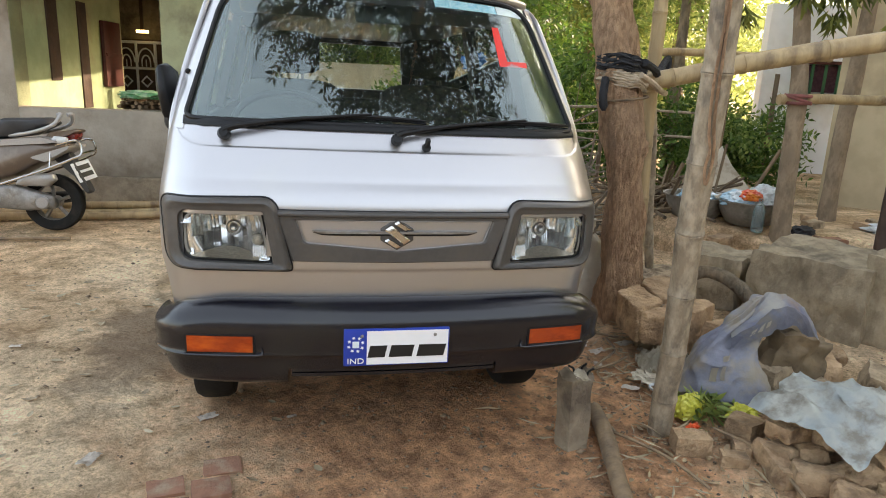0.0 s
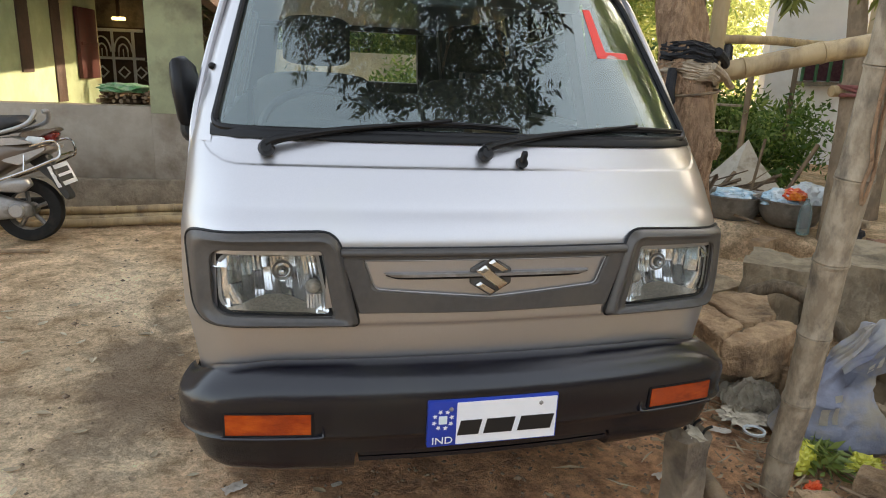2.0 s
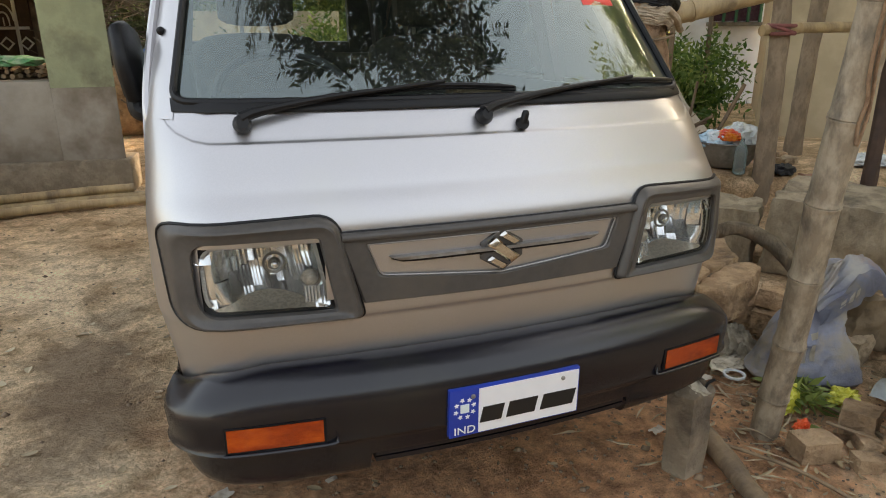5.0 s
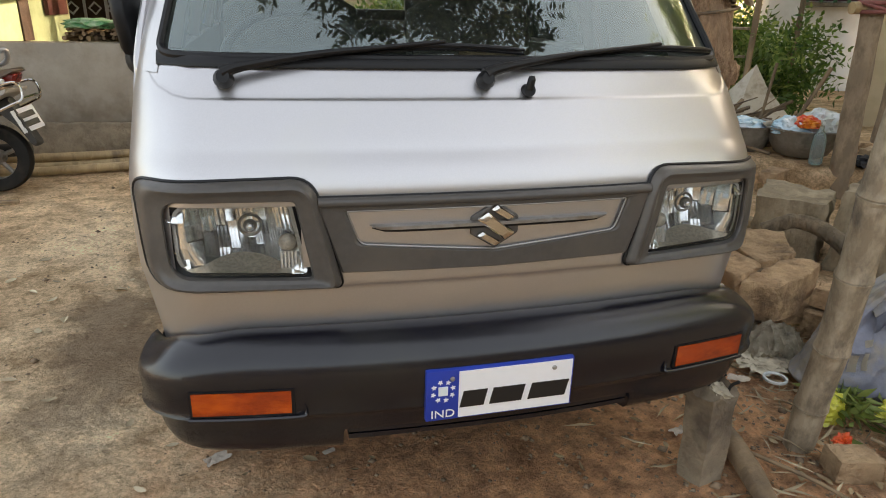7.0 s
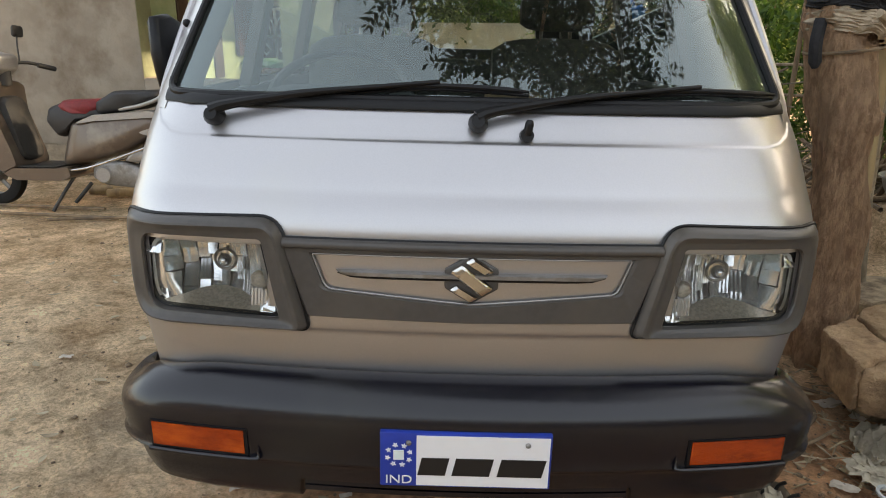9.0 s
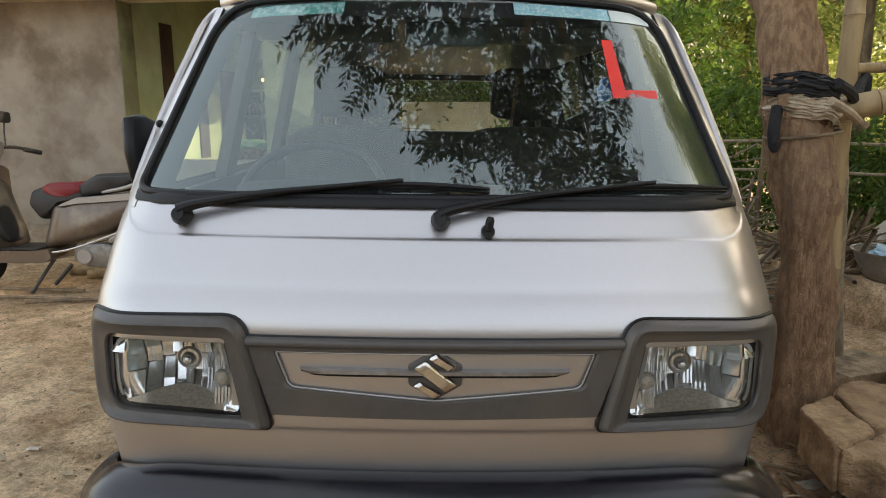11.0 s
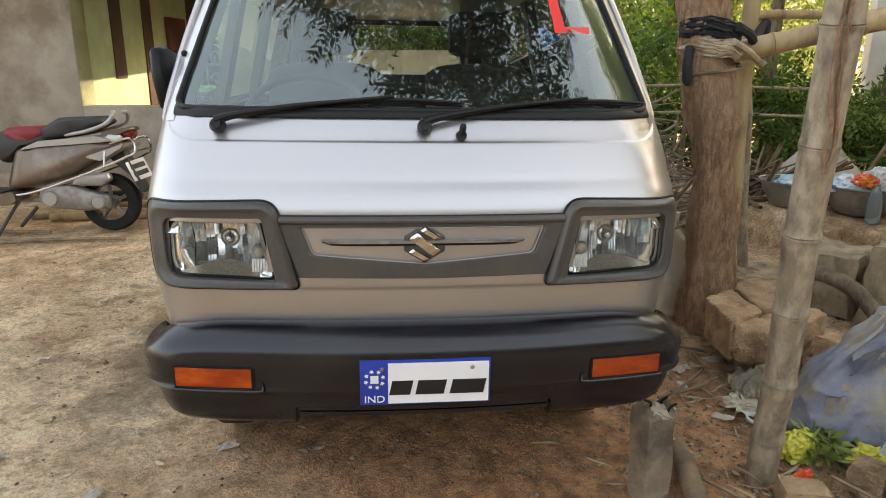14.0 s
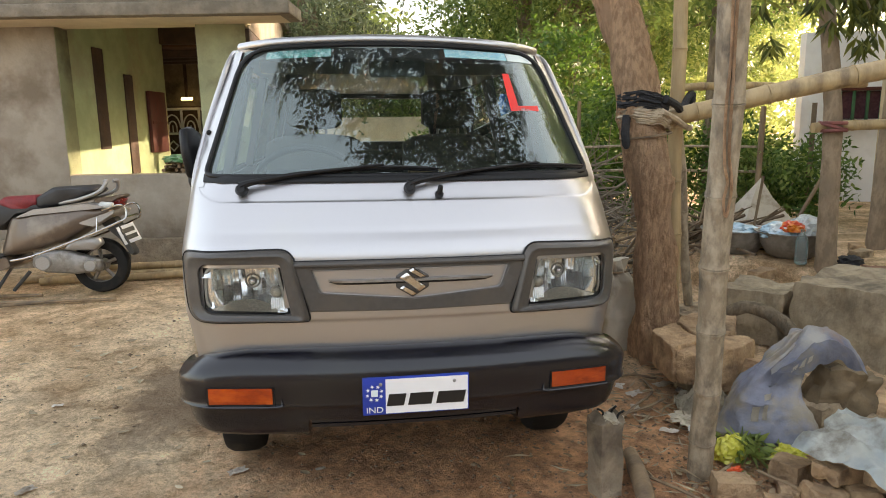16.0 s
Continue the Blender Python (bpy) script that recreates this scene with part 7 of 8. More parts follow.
bm = loft([[(1.205 + q * math.cos(2 * math.pi * k / 24), 0.475 + q * math.sin(2 * math.pi * k / 24), z) for k in range(24)] for q, z in ((0.040, 0.008), (0.040, 0.016), (0.032, 0.016), (0.030, 0.010))], True, False)
tagged(part("bottle_lid", bm, POLY_WHITE, None, "white ring-shaped lid lying on the ground"), category="lid")
for k, (x, y, s, rz) in enumerate(((1.135, 0.925, 0.055, 20), (1.10, 1.02, 0.045, 60), (1.115, 0.54, 0.05, -30), (1.30, 0.98, 0.06, 10), (1.08, 0.80, 0.04, 75), (1.36, 0.90, 0.05, 40), (0.72, 0.30, 0.035, 15), (-0.615, 0.50, 0.045, 30), (-0.95, 0.25, 0.05, 70), (-0.31, 0.45, 0.022, 20), (-1.52, 1.24, 0.03, 0), (-1.35, 0.50, 0.045, 50))):
    def scrap(u, v, s=s, k=k):
        p = Vector(((u - 0.5) * s * 1.5, (v - 0.5) * s * 0.9, 0.0))
        edge = 1 + 0.35 * noise.noise(Vector((u * 3 + k, v * 3, k * 1.7)))
        return Vector((p.x * edge, p.y * edge, 0.006 + s * 0.22 * abs(noise.noise(Vector((u * 2.5 + k, v * 2.5, 4.2)))) + s * 0.10 * abs(noise.noise(Vector((u * 7, v * 7 + k, 1.2))))))
    bm = sheet(scrap, 10, 8, 0.001)
    bm.transform(pose(x, y, ground_z(x, y), 0, 0, rz))
    tagged(part("paper_scrap", bm, PAPER, None, "dirty pale scrap of paper on the earth", 40), category="paper scrap")
# green leavings by the yellow bag
rngn = np.random.default_rng(3)
at = np.stack([rngn.normal(1.285, 0.05, 130), rngn.normal(0.255, 0.045, 130), rngn.uniform(0.005, 0.06, 130)], 1)
al = rngn.normal(size=(130, 3)) * np.array((1, 1, 0.4))
tagged(leaves("green_leaves", at, al, 0.07, WILTED, None, "wilted green leaves thrown beside the sack", 0.28, seed=4), category="leaves", kind="stuff")


# ---- post stub, driftwood ----
st = thing("post_stub", Matrix.Identity(4), "broken square concrete post stub with a torn top", "post")
bm = rough_box((0.085, 0.085, 0.30), 7, 0.006, 7, 0.05)
for v in bm.verts:
    if v.co.z > 0.24:
        v.co.z += 0.03 * noise.noise(v.co * 30)
bm.transform(pose(0.662, 0.115, -0.03, 1, -2, 12))
part("shaft", bm, CEMENT, st, "", 50)
for k, (dx, dy) in enumerate(((0.02, 0.02), (-0.015, 0.01), (0.025, -0.02))):
    part("reinforcing_bar", tube(smooth_line([(0.662 + dx, 0.115 + dy, 0.24), (0.665 + dx, 0.112 + dy, 0.285), (0.655 + dx * 2, 0.10 + dy, 0.305)], 4), 0.004, 6), RUBBER, st, "rusty bent bar")
crumple("plastic_scrap", pose(0.68, 0.11, 0.262, 10, 5, 30), (0.040, 0.034, 0.014), 6, CLOTH_GREY, "torn plastic caught on the post stub", "scrap", sub=3)
tagged(part("driftwood", limb([(0.835, 0.30, 0.03), (0.80, 0.16, 0.036), (0.755, 0.0, 0.034), (0.70, -0.18, 0.032), (0.66, -0.34, 0.028)], [0.026, 0.031, 0.030, 0.028, 0.025], 12, 5, 0.06), WOOD, None, "grey weathered stick of wood on the ground", 60), category="wood")
for k, pts in enumerate((((0.93, 0.62, 0.012), (1.06, 0.74, 0.02), (1.20, 0.88, 0.012), (1.22, 1.02, 0.02)), ((0.92, 0.66, 0.01), (1.10, 0.72, 0.014), (1.22, 0.80, 0.01)), ((0.82, 0.20, 0.01), (0.95, -0.02, 0.012), (1.0, -0.22, 0.008)), ((1.22, 0.10, 0.03), (1.28, -0.12, 0.04), (1.24, -0.40, 0.02)), ((1.30, 0.22, 0.03), (1.33, 0.0, 0.02), (1.28, -0.2, 0.01)), ((1.0, 1.05, 0.012), (1.18, 1.10, 0.015), (1.30, 1.04, 0.01)))):
    tagged(part("stick", tube(smooth_line(pts, 5), 0.006, 6), WOOD, None, "thin dry twig lying on the ground"), category="stick", group="twigs by the van")
for k, (x, y, rz, w) in enumerate(((-0.53, 0.165, 9, 0.12), (-0.55, 0.045, 9, 0.115), (-0.685, 0.06, 12, 0.115), (-0.66, -0.06, 6, 0.12), (-0.53, -0.08, 10, 0.11))):
    rock("brick", pose(x, y, ground_z(x, y) - 0.050, 1, 1, rz), (w, 0.10, 0.06), REDBRICK, "red brick sunk level with the earth", "brick", 140 + k, 0.004, 4, 0.12, group="sunken bricks before the van")


# ---- white sack and things behind the van ----
BX, BY = 1.339, 1.583
s2 = thing("sack", Matrix.Identity(4), "standing grubby white woven sack beside the tree", "sack")
part("bag", sack_mesh(dense([((BX, BY, 0.0), 0.10, 0.09, 0), ((BX, BY, 0.04), 0.12, 0.10, 0), ((BX - 0.01, BY + 0.01, 0.20), 0.115, 0.095, 5), ((BX - 0.02, BY + 0.01, 0.36), 0.10, 0.08, 8), ((BX - 0.04, BY + 0.01, 0.44), 0.065, 0.045, 12), ((BX - 0.05, BY + 0.01, 0.50), 0.085, 0.04, 20)], 8), 5, 0.022), SACK_PALE, s2, "", 30)
part("tie", tube([(BX - 0.04 + 0.075 * math.cos(k * 0.45), BY + 0.01 + 0.055 * math.sin(k * 0.45), 0.435) for k in range(15)], 0.006, 6), WOOD, s2, "string tie")


def make_basin(x, y, z):
    b = thing("basin", Matrix.Translation((x, y, z)), "wide dented metal basin full of plastic rubbish", "basin")
    prof = [(0.0, 0.0), (0.13, 0.0), (0.17, 0.02), (0.225, 0.12), (0.245, 0.19), (0.262, 0.196), (0.262, 0.188), (0.235, 0.18), (0.215, 0.12), (0.16, 0.03), (0.0, 0.02)]
    part("bowl", loft([[(max(q, 0.001) * math.cos(2 * math.pi * k / 40) * 1.0, max(q, 0.001) * math.sin(2 * math.pi * k / 40), h) for k in range(40)] for q, h in prof], True, False), ALU, b, "", 50)


make_basin(3.13, 2.62, 0.245)
make_basin(2.86, 2.92, 0.235)
for nm, (x, y, z), sz, sd, m, lab in (("plastic_bag", (3.23, 2.60, 0.40), (0.15, 0.12, 0.12), 7, POLY_WHITE, "crumpled clear plastic bag in the basin"), ("plastic_bag", (3.02, 2.62, 0.40), (0.14, 0.11, 0.085), 8, POLY_BLUE, "pale blue plastic bag in the basin"),
                                      ("plastic_bag", (3.08, 2.56, 0.445), (0.10, 0.08, 0.06), 9, POLY_RED, "red and orange wrapper on the rubbish"), ("plastic_bag", (2.84, 2.88, 0.38), (0.17, 0.14, 0.07), 10, POLY_BLUE, "blue and white plastic sheet over a basin")):
    crumple(nm, Matrix.Translation((x, y, z)), sz, sd, m, lab, "plastic bag", amp=0.3)
bt = thing("plastic_bottle", pose(3.02, 2.36, 0.24, 0, 0, 0), "empty clear plastic bottle standing by the basin", "bottle")
part("bottle_body", loft([[(q * math.cos(2 * math.pi * k / 20), q * math.sin(2 * math.pi * k / 20), z) for k in range(20)] for q, z in ((0.03, 0), (0.042, 0.01), (0.042, 0.16), (0.030, 0.20), (0.014, 0.225), (0.014, 0.25))]), CLEAR, bt)
part("tent_cloth", loft([[(3.70, 3.9, 0.73)] * 4, [(3.60, 3.85, 0.55), (3.80, 3.85, 0.55), (3.80, 4.0, 0.55), (3.60, 4.0, 0.55)], [(3.42, 3.7, 0.25), (4.02, 3.7, 0.25), (4.02, 4.2, 0.25), (3.42, 4.2, 0.25)]], True, False), SACK_PALE, None, "pale cloth draped to a point over a heap", 20)
tagged(bpy.data.objects["tent_cloth"], category="cloth")
rock("stone", pose(2.75, 2.40, 0.13, 3, 0, 30), (0.22, 0.11, 0.08), MUDBRICK, "brick at the crumbling terrace edge", "brick", 150, 0.01)
rock("stone", pose(3.35, 2.02, 0.20, 0, 4, -10), (0.20, 0.12, 0.08), REDBRICK, "reddish brick on the terrace edge", "brick", 151, 0.01)
crumple("rag", pose(3.32, 2.25, 0.245, 0, 0, 20), (0.11, 0.07, 0.05), 11, BLACK_CLOTH, "dark rag at the foot of the tree", "rag", sub=3)
for k, (x, y, a) in enumerate(((3.6, 2.5, 10), (3.75, 2.7, 60), (3.5, 2.75, -30), (4.0, 2.4, 20), (4.2, 2.5, 80))):
    rock("stone", pose(x, y, 0.24, 3, 2, a), (0.16, 0.11, 0.06), MUDBRICK if k % 2 else STONE, "rubble on the terrace by the wall", "stone", 160 + k, 0.012, 4, 0.2, group="rubble by the wall")
crumple("plastic_sheet", pose(4.15, 2.25, 0.245, 0, 0, -10), (0.22, 0.13, 0.06), 12, POLY_WHITE, "grubby white plastic sheet on the terrace", "sheet")


# ---- lashings on the tree, hanging cloth, cord ----
def lash(name, c, r, z0, z1, turns, thick, material, label, seed, squash=1.0):
    rng2 = random.Random(seed)
    t = thing(name, Matrix.Identity(4), label, "lashing")
    for k in range(turns):
        z = z0 + (z1 - z0) * (k + 0.5) / turns
        ph, tl = rng2.uniform(0, 6.28), rng2.uniform(0.0, 0.03)
        pts = [(c[0] + (r + rng2.uniform(0, 0.008)) * math.cos(2 * math.pi * i / 20), c[1] + r * squash * math.sin(2 * math.pi * i / 20), z + tl * math.sin(2 * math.pi * i / 20 + ph)) for i in range(21)]
        part("turn", tube(pts, thick, 7), material, t)
    return t


def band(name, c, z0, z1, r, material, label, seed, ridges, flare=0.0, sag=0.02):
    """A wide cloth strip wound round the trunk, in folds."""
    t = thing(name, Matrix.Identity(4), label, "lashing")
    loops = []
    for k in range(25):
        v = k / 24
        lp = []
        for i in range(64):
            g = 2 * math.pi * i / 64
            w = noise.noise(Vector((math.cos(g) * 1.3 + seed, math.sin(g) * 1.3, v * ridges)))
            w2 = (1 - abs(noise.noise(Vector((math.cos(g) * 2.6, math.sin(g) * 2.6 + seed, v * ridges * 1.9))))) ** 3
            rr = r + flare * (1 - v) + 0.016 * w + 0.014 * w2 - 0.012 * (2 * v - 1) ** 4
            z = z0 + (z1 - z0) * v + sag * math.cos(g - 3.6) + 0.012 * noise.noise(Vector((math.cos(g) * 2, math.sin(g) * 2, seed + 5.0)))
            lp.append((c[0] + rr * math.cos(g), c[1] + rr * math.sin(g), z))
        loops.append(lp)
    part("band", loft(loops, True, False), material, t, "", 45)
    return t


l1 = band("cloth_lashing", (1.34, 1.39), 1.295, 1.385, 0.118, BLACK_CLOTH, "black cloth strip wound in folds round the tree and pole", 1, 6, 0.0, 0.018)
part("tail", tube(smooth_line([(1.40, 1.27, 1.36), (1.52, 1.38, 1.33), (1.62, 1.52, 1.30), (1.72, 1.66, 1.37), (1.80, 1.76, 1.41)], 6), 0.020, 8), BLACK_CLOTH, l1)
part("tail", tube(smooth_line([(1.80, 1.76, 1.41), (1.795, 1.75, 1.33), (1.775, 1.74, 1.25)], 4), [0.026] * 8 + [0.015], 8), BLACK_CLOTH, l1)
l2 = band("cloth_lashing", (1.345, 1.385), 1.225, 1.310, 0.112, TAN_CLOTH, "tan cloth strip wound in folds below the black one", 2, 4, 0.014, 0.022)
part("tail", tube(smooth_line([(1.38, 1.26, 1.30), (1.48, 1.32, 1.265), (1.60, 1.44, 1.225), (1.66, 1.50, 1.215)], 6), 0.016, 8), TAN_CLOTH, l2)
part("tail", tube(smooth_line([(1.23, 1.33, 1.28), (1.215, 1.31, 1.20), (1.225, 1.31, 1.12)], 4), [0.022] * 8 + [0.010], 8), BLACK_CLOTH, l2)
lash("cord", (1.355, 1.38), 0.123, 1.175, 1.19, 1, 0.006, WOOD, "thin cord round the trunk", 3)
lash("cloth_lashing", (3.09, 2.24), 0.072, 1.17, 1.24, 3, 0.012, FADED_RED, "faded red cloth tied round the rail end", 4, 1.2)
def on_post(z, ang):
    t = (z + 0.12) / 2.07
    p = Vector((1.053, 0.19, -0.12)).lerp(Vector((0.925, -0.08, 1.95)), t)
    r = 0.050
    return (p.x + r * math.sin(radians(ang)), p.y - r * math.cos(radians(ang)), z)


tagged(part("cord", tube(smooth_line([on_post(z, g) for z, g in ((1.80, -32), (1.60, -36), (1.42, -30), (1.25, -34), (1.12, -26), (1.06, -12), (1.0, -20), (0.95, -8), (1.02, 4), (1.08, 0), (1.16, -14), (1.35, -18), (1.55, -22), (1.80, -20))], 5), 0.0045, 6), BARK, None, "twisted brown cord hanging down the bamboo post"), category="cord")
def hang(u, v):
    p = Vector((3.96 + 0.24 * u + 0.02 * v, 2.195, 1.27 - 0.34 * v - 0.05 * u * v))
    p.y += 0.02 * math.sin(u * 9 + v * 2) - 0.045
    return p
tagged(part("hanging_cloth", sheet(hang, 12, 10, 0.006), RED_CLOTH, None, "dark red cloth hanging from the rail", 70), category="cloth")
tagged(part("wooden_post", limb([(3.55, 1.78, 0.05), (3.54, 1.78, 0.9), (3.50, 1.76, 1.9)], [0.05, 0.045, 0.045], 10, 4, 0.06), DARKWOOD, None, "dark weathered wooden post by the wall"), category="post")


# ---- plants at the terrace and mango leaves ----
def shrub(x, y, z, r, h, n, leaf, material, seed, label):
    rng2 = np.random.default_rng(seed)
    t = thing("shrub", Matrix.Translation((x, y, z)), label, "shrub")
    cs = []
    for k in range(n):
        a, q = rng2.uniform(0, 6.283), rng2.uniform(0, 1) ** 0.6
        zz = h * rng2.uniform(0.1, 1)
        cs.append((r * q * math.cos(a), r * q * math.sin(a), zz))
    for k in range(min(9, n)):
        c = Vector(cs[k])
        part("stem", tube(smooth_line([(c.x * 0.1, c.y * 0.1, 0), c * 0.5 + Vector((0, 0, 0.05)), c], 4), [0.008] * 6 + [0.005] * 3, 5), GREY_TWIG, t)
    at, al = sprays(cs, 0.17, 9, 8, leaf * 3.0, seed, 0.1)
    leaves("foliage", at, al, leaf, material, t, "bright green leaves", 0.42, seed=seed)


for k, (x, y, r, h, n, lf, m) in enumerate(((3.5, 5.0, 0.55, 1.2, 44, 0.07, NEEM), (4.2, 4.9, 0.5, 0.75, 44, 0.07, LUSH), (4.8, 5.2, 0.55, 0.7, 54, 0.08, NEEM), (2.9, 5.8, 0.6, 1.5, 44, 0.08, NEEM), (2.7, 6.9, 0.8, 2.2, 70, 0.09, NEEM), (2.3, 6.2, 0.7, 1.4, 60, 0.08, LUSH), (5.4, 6.0, 0.6, 0.7, 40, 0.08, LUSH), (1.4, 6.6, 0.6, 1.2, 50, 0.08, LUSH))):
    shrub(x, y, 0.2 if x > 2.4 else 0, r, h, n, lf, m, 200 + k, "bushy green shrub growing behind the terrace")


def mango(x, y, trunk_pts, radii, centres, seed, label):
    t = thing("mango_tree", Matrix.Translation((x, y, 0.2)), label, "tree")
    part("trunk", limb(trunk_pts, radii, 14, seed), BARK_TAN, t, "", 60)
    rng2 = np.random.default_rng(seed)
    at, al = [], []
    for c in centres:
        c = np.array(c)
        part("twig", tube(smooth_line([trunk_pts[-1], Vector(trunk_pts[-1]).lerp(Vector(c), 0.5) + Vector((0, 0, 0.1)), Vector(c)], 4), [0.016] * 5 + [0.008] * 4, 6), BARK_GREY, t)
        for _ in range(5):
            s = c + rng2.normal(size=3) * 0.13
            for _ in range(11):
                a = rng2.uniform(0, 6.283)
                dd = np.array((math.cos(a), math.sin(a), -rng2.uniform(0.5, 2.0)))
                at.append(s + rng2.normal(size=3) * 0.02)
                al.append(dd)
    leaves("crown", at, al, 0.145, MANGO, t, "long drooping dark green leaves", 0.20, 0.3, seed)


rngm = random.Random(31)
mango(3.12, 2.25, [(0.02, 0, -0.15), (0.0, 0.0, 0.5), (-0.03, 0.0, 1.1), (-0.10, 0.03, 1.7), (-0.2, 0.1, 2.4)], [0.075, 0.062, 0.058, 0.052, 0.04], [(rngm.uniform(-0.95, 0.55), rngm.uniform(-0.4, 0.5), rngm.uniform(1.68, 2.6)) for _ in range(20)], 41, "slender mango tree with drooping dark leaves")
mango(3.94, 2.75, [(0.02, 0, -0.15), (0.02, 0.0, 0.6), (0.05, 0.0, 1.4), (0.08, 0.0, 2.3)], [0.070, 0.060, 0.055, 0.045], [(rngm.uniform(-0.7, 0.6), rngm.uniform(-0.5, 0.5), rngm.uniform(1.8, 2.8)) for _ in range(13)], 42, "slender mango tree beside a beige wall")

POSTS = "thin fence posts behind the terrace"
for k, (x, y, h, r) in enumerate(((3.95, 4.35, 1.15, 0.030), (2.75, 4.6, 1.3, 0.022), (2.35, 5.2, 1.25, 0.022), (1.95, 4.9, 1.0, 0.02), (5.0, 5.0, 1.2, 0.03))):
    tagged(part("wooden_post", limb([(x, y, 0.0), (x + 0.02, y, h * 0.5), (x + 0.03, y, h + 0.25)], [r, r * 0.95, r * 0.9], 8, 50 + k, 0.05), WOOD, None, "thin weathered wooden fence post"), category="post", group=POSTS)
for k, z in enumerate((0.75, 1.0)):
    tagged(part("fence_rail", tube([(1.6, 5.05, z), (2.8, 4.75, z + 0.03), (4.0, 4.45, z)], 0.014, 6), BAMBOO_GREY, None, "thin grey bamboo fence rail"), category="rail")
tagged(part("stick", limb([(1.32, 3.1, 0.0), (1.36, 3.05, 0.5), (1.43, 3.0, 1.0)], [0.03, 0.027, 0.025], 8, 60, 0.05), BARK_GREY, None, "grey stake leaning behind the van"), category="stick")

# window of the white house
w = thing("window_1", Matrix.Identity(4), "green-framed window with a purple curtain in the white wall", "window", kind="structure")
def wbox(u0, u1, z0, z1, d0, d1):
    a, e = Vector((4.8, 8.6, 0)), Vector((0.9547, -0.2976, 0))
    nn = Vector((-0.2976, -0.9547, 0))
    return loft([[a + e * u0 + nn * d0 + Vector((0, 0, z)), a + e * u1 + nn * d0 + Vector((0, 0, z)), a + e * u1 + nn * d1 + Vector((0, 0, z)), a + e * u0 + nn * d1 + Vector((0, 0, z))] for z in (z0, z1)])
PURPLE = mat("purple_curtain", (0.06, 0.02, 0.035), (0.09, 0.035, 0.05), rough=0.9, scale=25)
GREEN_PAINT = mat("green_paint", (0.05, 0.16, 0.08), (0.04, 0.13, 0.065), rough=0.6)
part("curtain", wbox(2.87, 3.63, 1.28, 1.70, 0.002, 0.03), PURPLE, w, "dark purple patterned curtain")
for u in (2.82, 3.02, 3.22, 3.42, 3.62):
    part("window_bar", wbox(u, u + 0.035, 1.26, 1.71, 0.03, 0.07), GREEN_PAINT, w)
part("window_frame", wbox(2.80, 3.68, 1.71, 1.76, 0.002, 0.09), MAROON, w)
part("window_sill", wbox(2.78, 3.70, 1.20, 1.26, 0.002, 0.13), SLAB, w)

# ---- leaf litter, grit, clods ----
def fallen(name, at, size, material, label, seed, aspect=0.5):
    """Dry fallen leaves, each curled and folded along its rib, in one mesh."""
    rng2 = np.random.default_rng(seed)
    V, F = [], []
    for p in at:
        g, ln = rng2.uniform(0, 6.283), size * rng2.uniform(0.45, 1.35)
        w, fold, curl, tip = ln * aspect * rng2.uniform(0.6, 1.2) / 2, rng2.uniform(-0.1, 0.7), rng2.uniform(0.0, 0.35), rng2.uniform(-0.25, 0.25)
        ca, sa = math.cos(g), math.sin(g)
        b0 = len(V)
        def put(a, b_, h):
            V.append((p[0] + a * ca - b_ * sa, p[1] + a * sa + b_ * ca, p[2] + max(0.0, h) + b_ * tip))
        put(-ln / 2, 0, ln * curl * 0.5)
        for t_, k_ in ((-0.28, 0.75), (0.0, 1.0), (0.26, 0.7)):
            hh = ln * curl * 2 * t_ * t_
            put(ln * t_, -w * k_, hh + w * fold * k_), put(ln * t_, 0, hh), put(ln * t_, w * k_, hh + w * fold * k_)
        put(ln / 2, 0, ln * curl * 0.5)
        for a, b_, c_ in ((0, 1, 2), (0, 2, 3), (7, 10, 8), (8, 10, 9)):
            F.append((b0 + a, b0 + b_, b0 + c_))
        for r in (1, 4):
            F.append((b0 + r, b0 + r + 3, b0 + r + 4, b0 + r + 1))
            F.append((b0 + r + 1, b0 + r + 4, b0 + r + 5, b0 + r + 2))
    return tagged(raw(name, V, F, material, None, label, 60), category="leaf litter", kind="stuff")


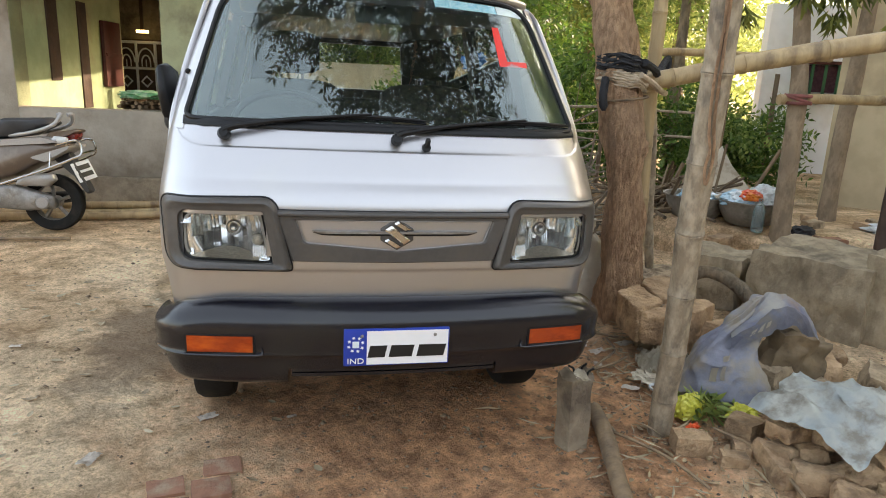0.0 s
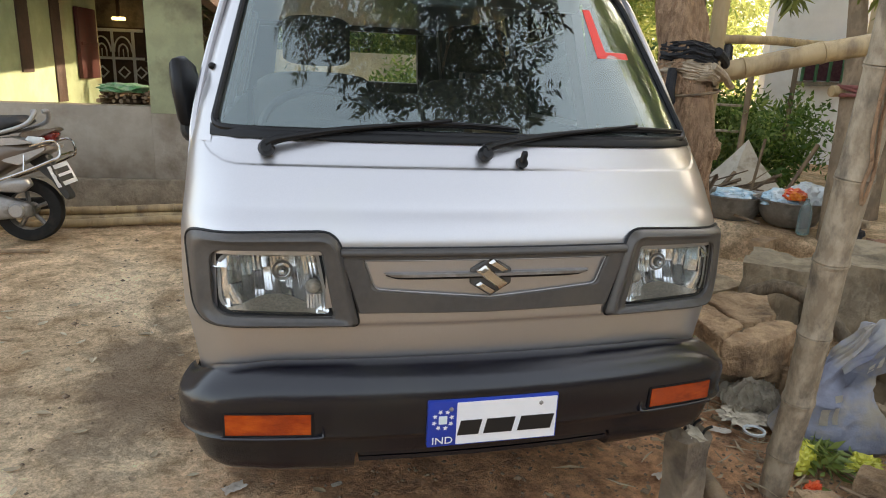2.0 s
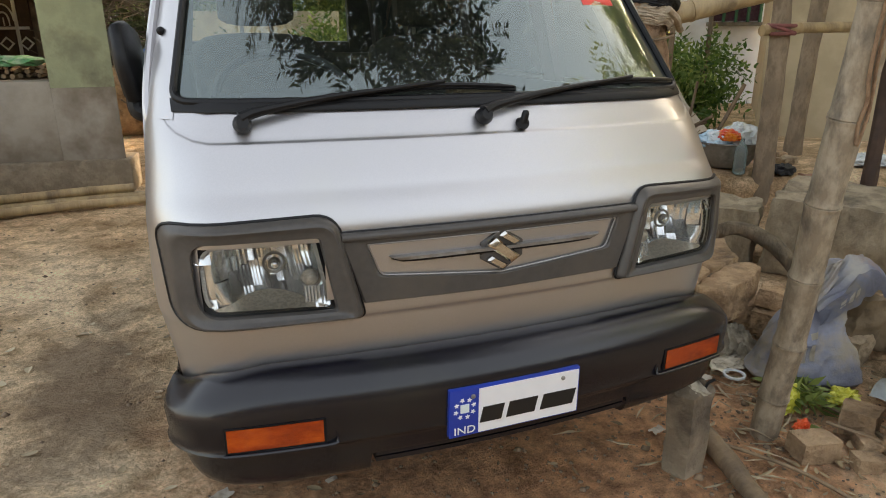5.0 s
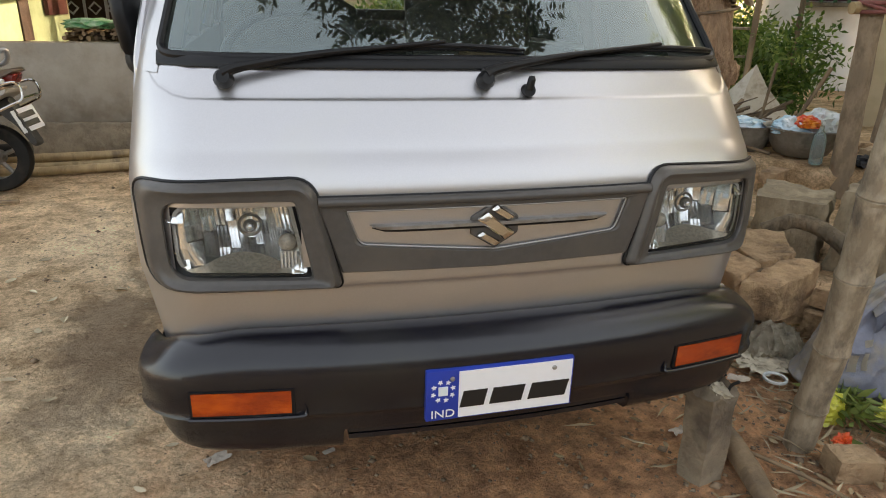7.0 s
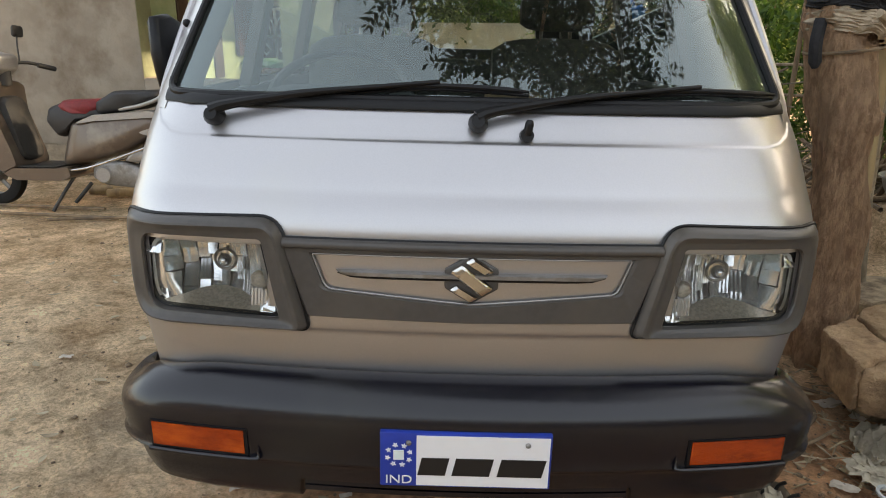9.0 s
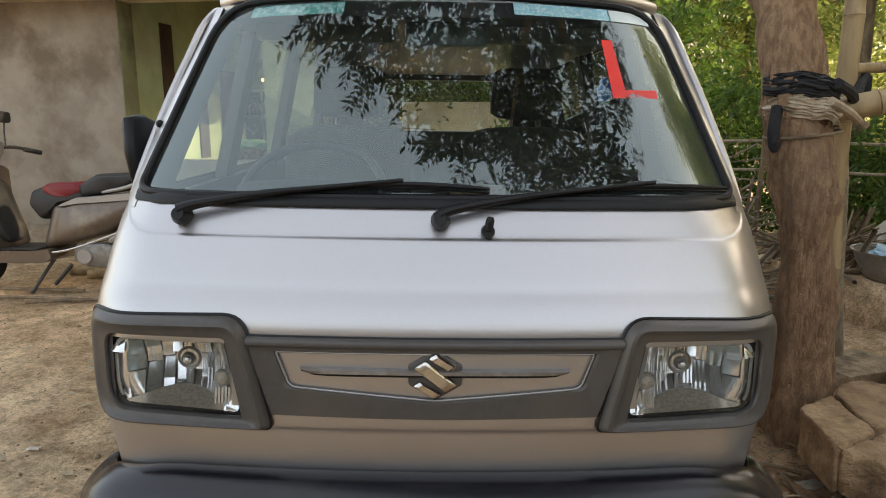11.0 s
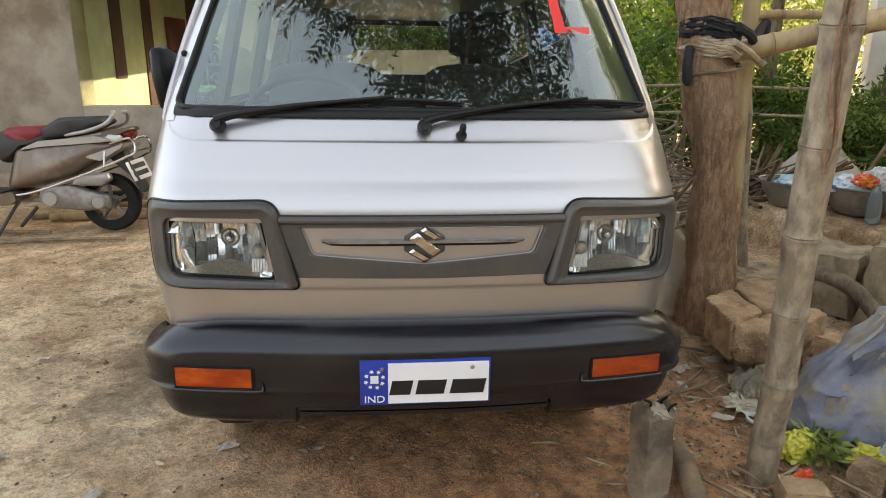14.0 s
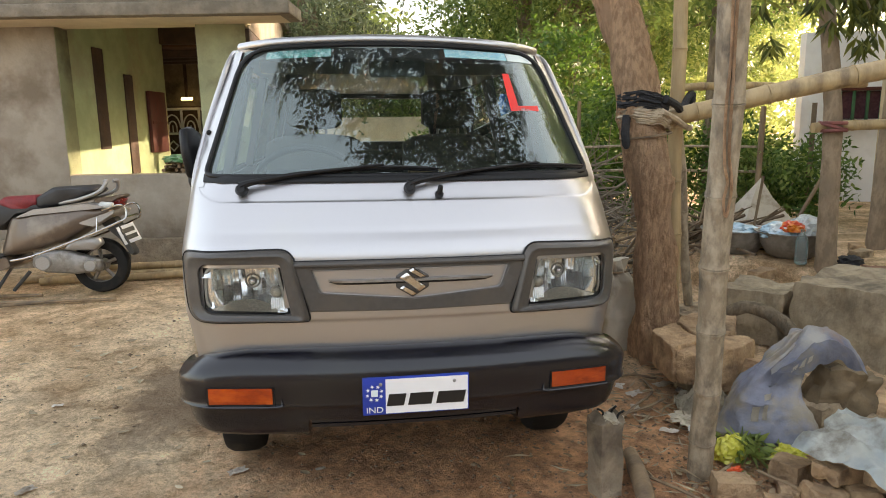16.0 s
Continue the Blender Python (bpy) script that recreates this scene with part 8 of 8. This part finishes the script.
def litter():
    rngl = np.random.default_rng(12)
    n = 1300
    x, y = rngl.uniform(-3.2, 3.0, n), rngl.uniform(-1.6, 4.2, n)
    z = np.array([ground_z(a, b) for a, b in zip(x, y)]) + 0.004
    fallen("leaf_litter", np.stack([x, y, z], 1), 0.021, DRYLEAF, "small dry fallen leaves scattered on the earth", 12)
    n = 600
    x, y = rngl.normal(1.25, 0.35, n), rngl.uniform(-0.4, 1.4, n)
    z = np.array([ground_z(a, b) for a, b in zip(x, y)]) + 0.006
    fallen("leaf_litter", np.stack([x, y, z], 1), 0.036, DRYLEAF, "dry leaves among the rubble", 13, 0.4)
    n = 90
    x, y = rngl.uniform(-2.3, -0.2, n), rngl.uniform(-0.4, 2.4, n)
    z = np.array([ground_z(a, b) for a, b in zip(x, y)]) + 0.006
    fallen("leaf_litter", np.stack([x, y, z], 1), 0.050, STRAW, "pale curled dry leaves on the trodden earth", 16)
    n = 280
    x, y = rngl.normal(1.22, 0.28, n), rngl.uniform(-0.5, 1.3, n)
    z = np.array([ground_z(a, b) for a, b in zip(x, y)]) + rngl.uniform(0.006, 0.02, n)
    al = rngl.normal(size=(n, 3)) * np.array((1, 1, 0.08))
    tagged(leaves("straw", np.stack([x, y, z], 1), al, 0.10, STRAW, None, "pale straw and broken twigs among the rubble", 0.05, 0.2, 15), category="straw", kind="stuff")
    V, F = [], []
    oct_v = [Vector(p) for p in ((1, 0, 0), (-1, 0, 0), (0, 1, 0), (0, -1, 0), (0, 0, 1), (0, 0, -1))]
    oct_f = [(0, 2, 4), (2, 1, 4), (1, 3, 4), (3, 0, 4), (2, 0, 5), (1, 2, 5), (3, 1, 5), (0, 3, 5)]
    rngp = random.Random(14)
    for k in range(3400):
        px, py = (rngp.uniform(-3.0, 2.4), rngp.uniform(-1.6, 3.6)) if k % 3 else (rngp.gauss(0.8, 0.6), rngp.gauss(0.35, 0.4))
        s = rngp.uniform(0.003, 0.009) * (2.2 if rngp.random() < 0.05 else 1)
        if noise.noise(Vector((px * 2.2, py * 2.2, 9.0))) < -0.05 and k % 3:
            continue
        b0 = len(V)
        pz = ground_z(px, py)
        for o in oct_v:
            V.append((px + o.x * s * rngp.uniform(0.7, 1.3), py + o.y * s * rngp.uniform(0.7, 1.3), pz + 0.3 * s + o.z * s * rngp.uniform(0.4, 0.8)))
        F += [tuple(b0 + i for i in f) for f in oct_f]
    tagged(raw("grit", V, F, CLOD, None, "grit and small clods of earth", 180), category="grit", kind="stuff")


litter()
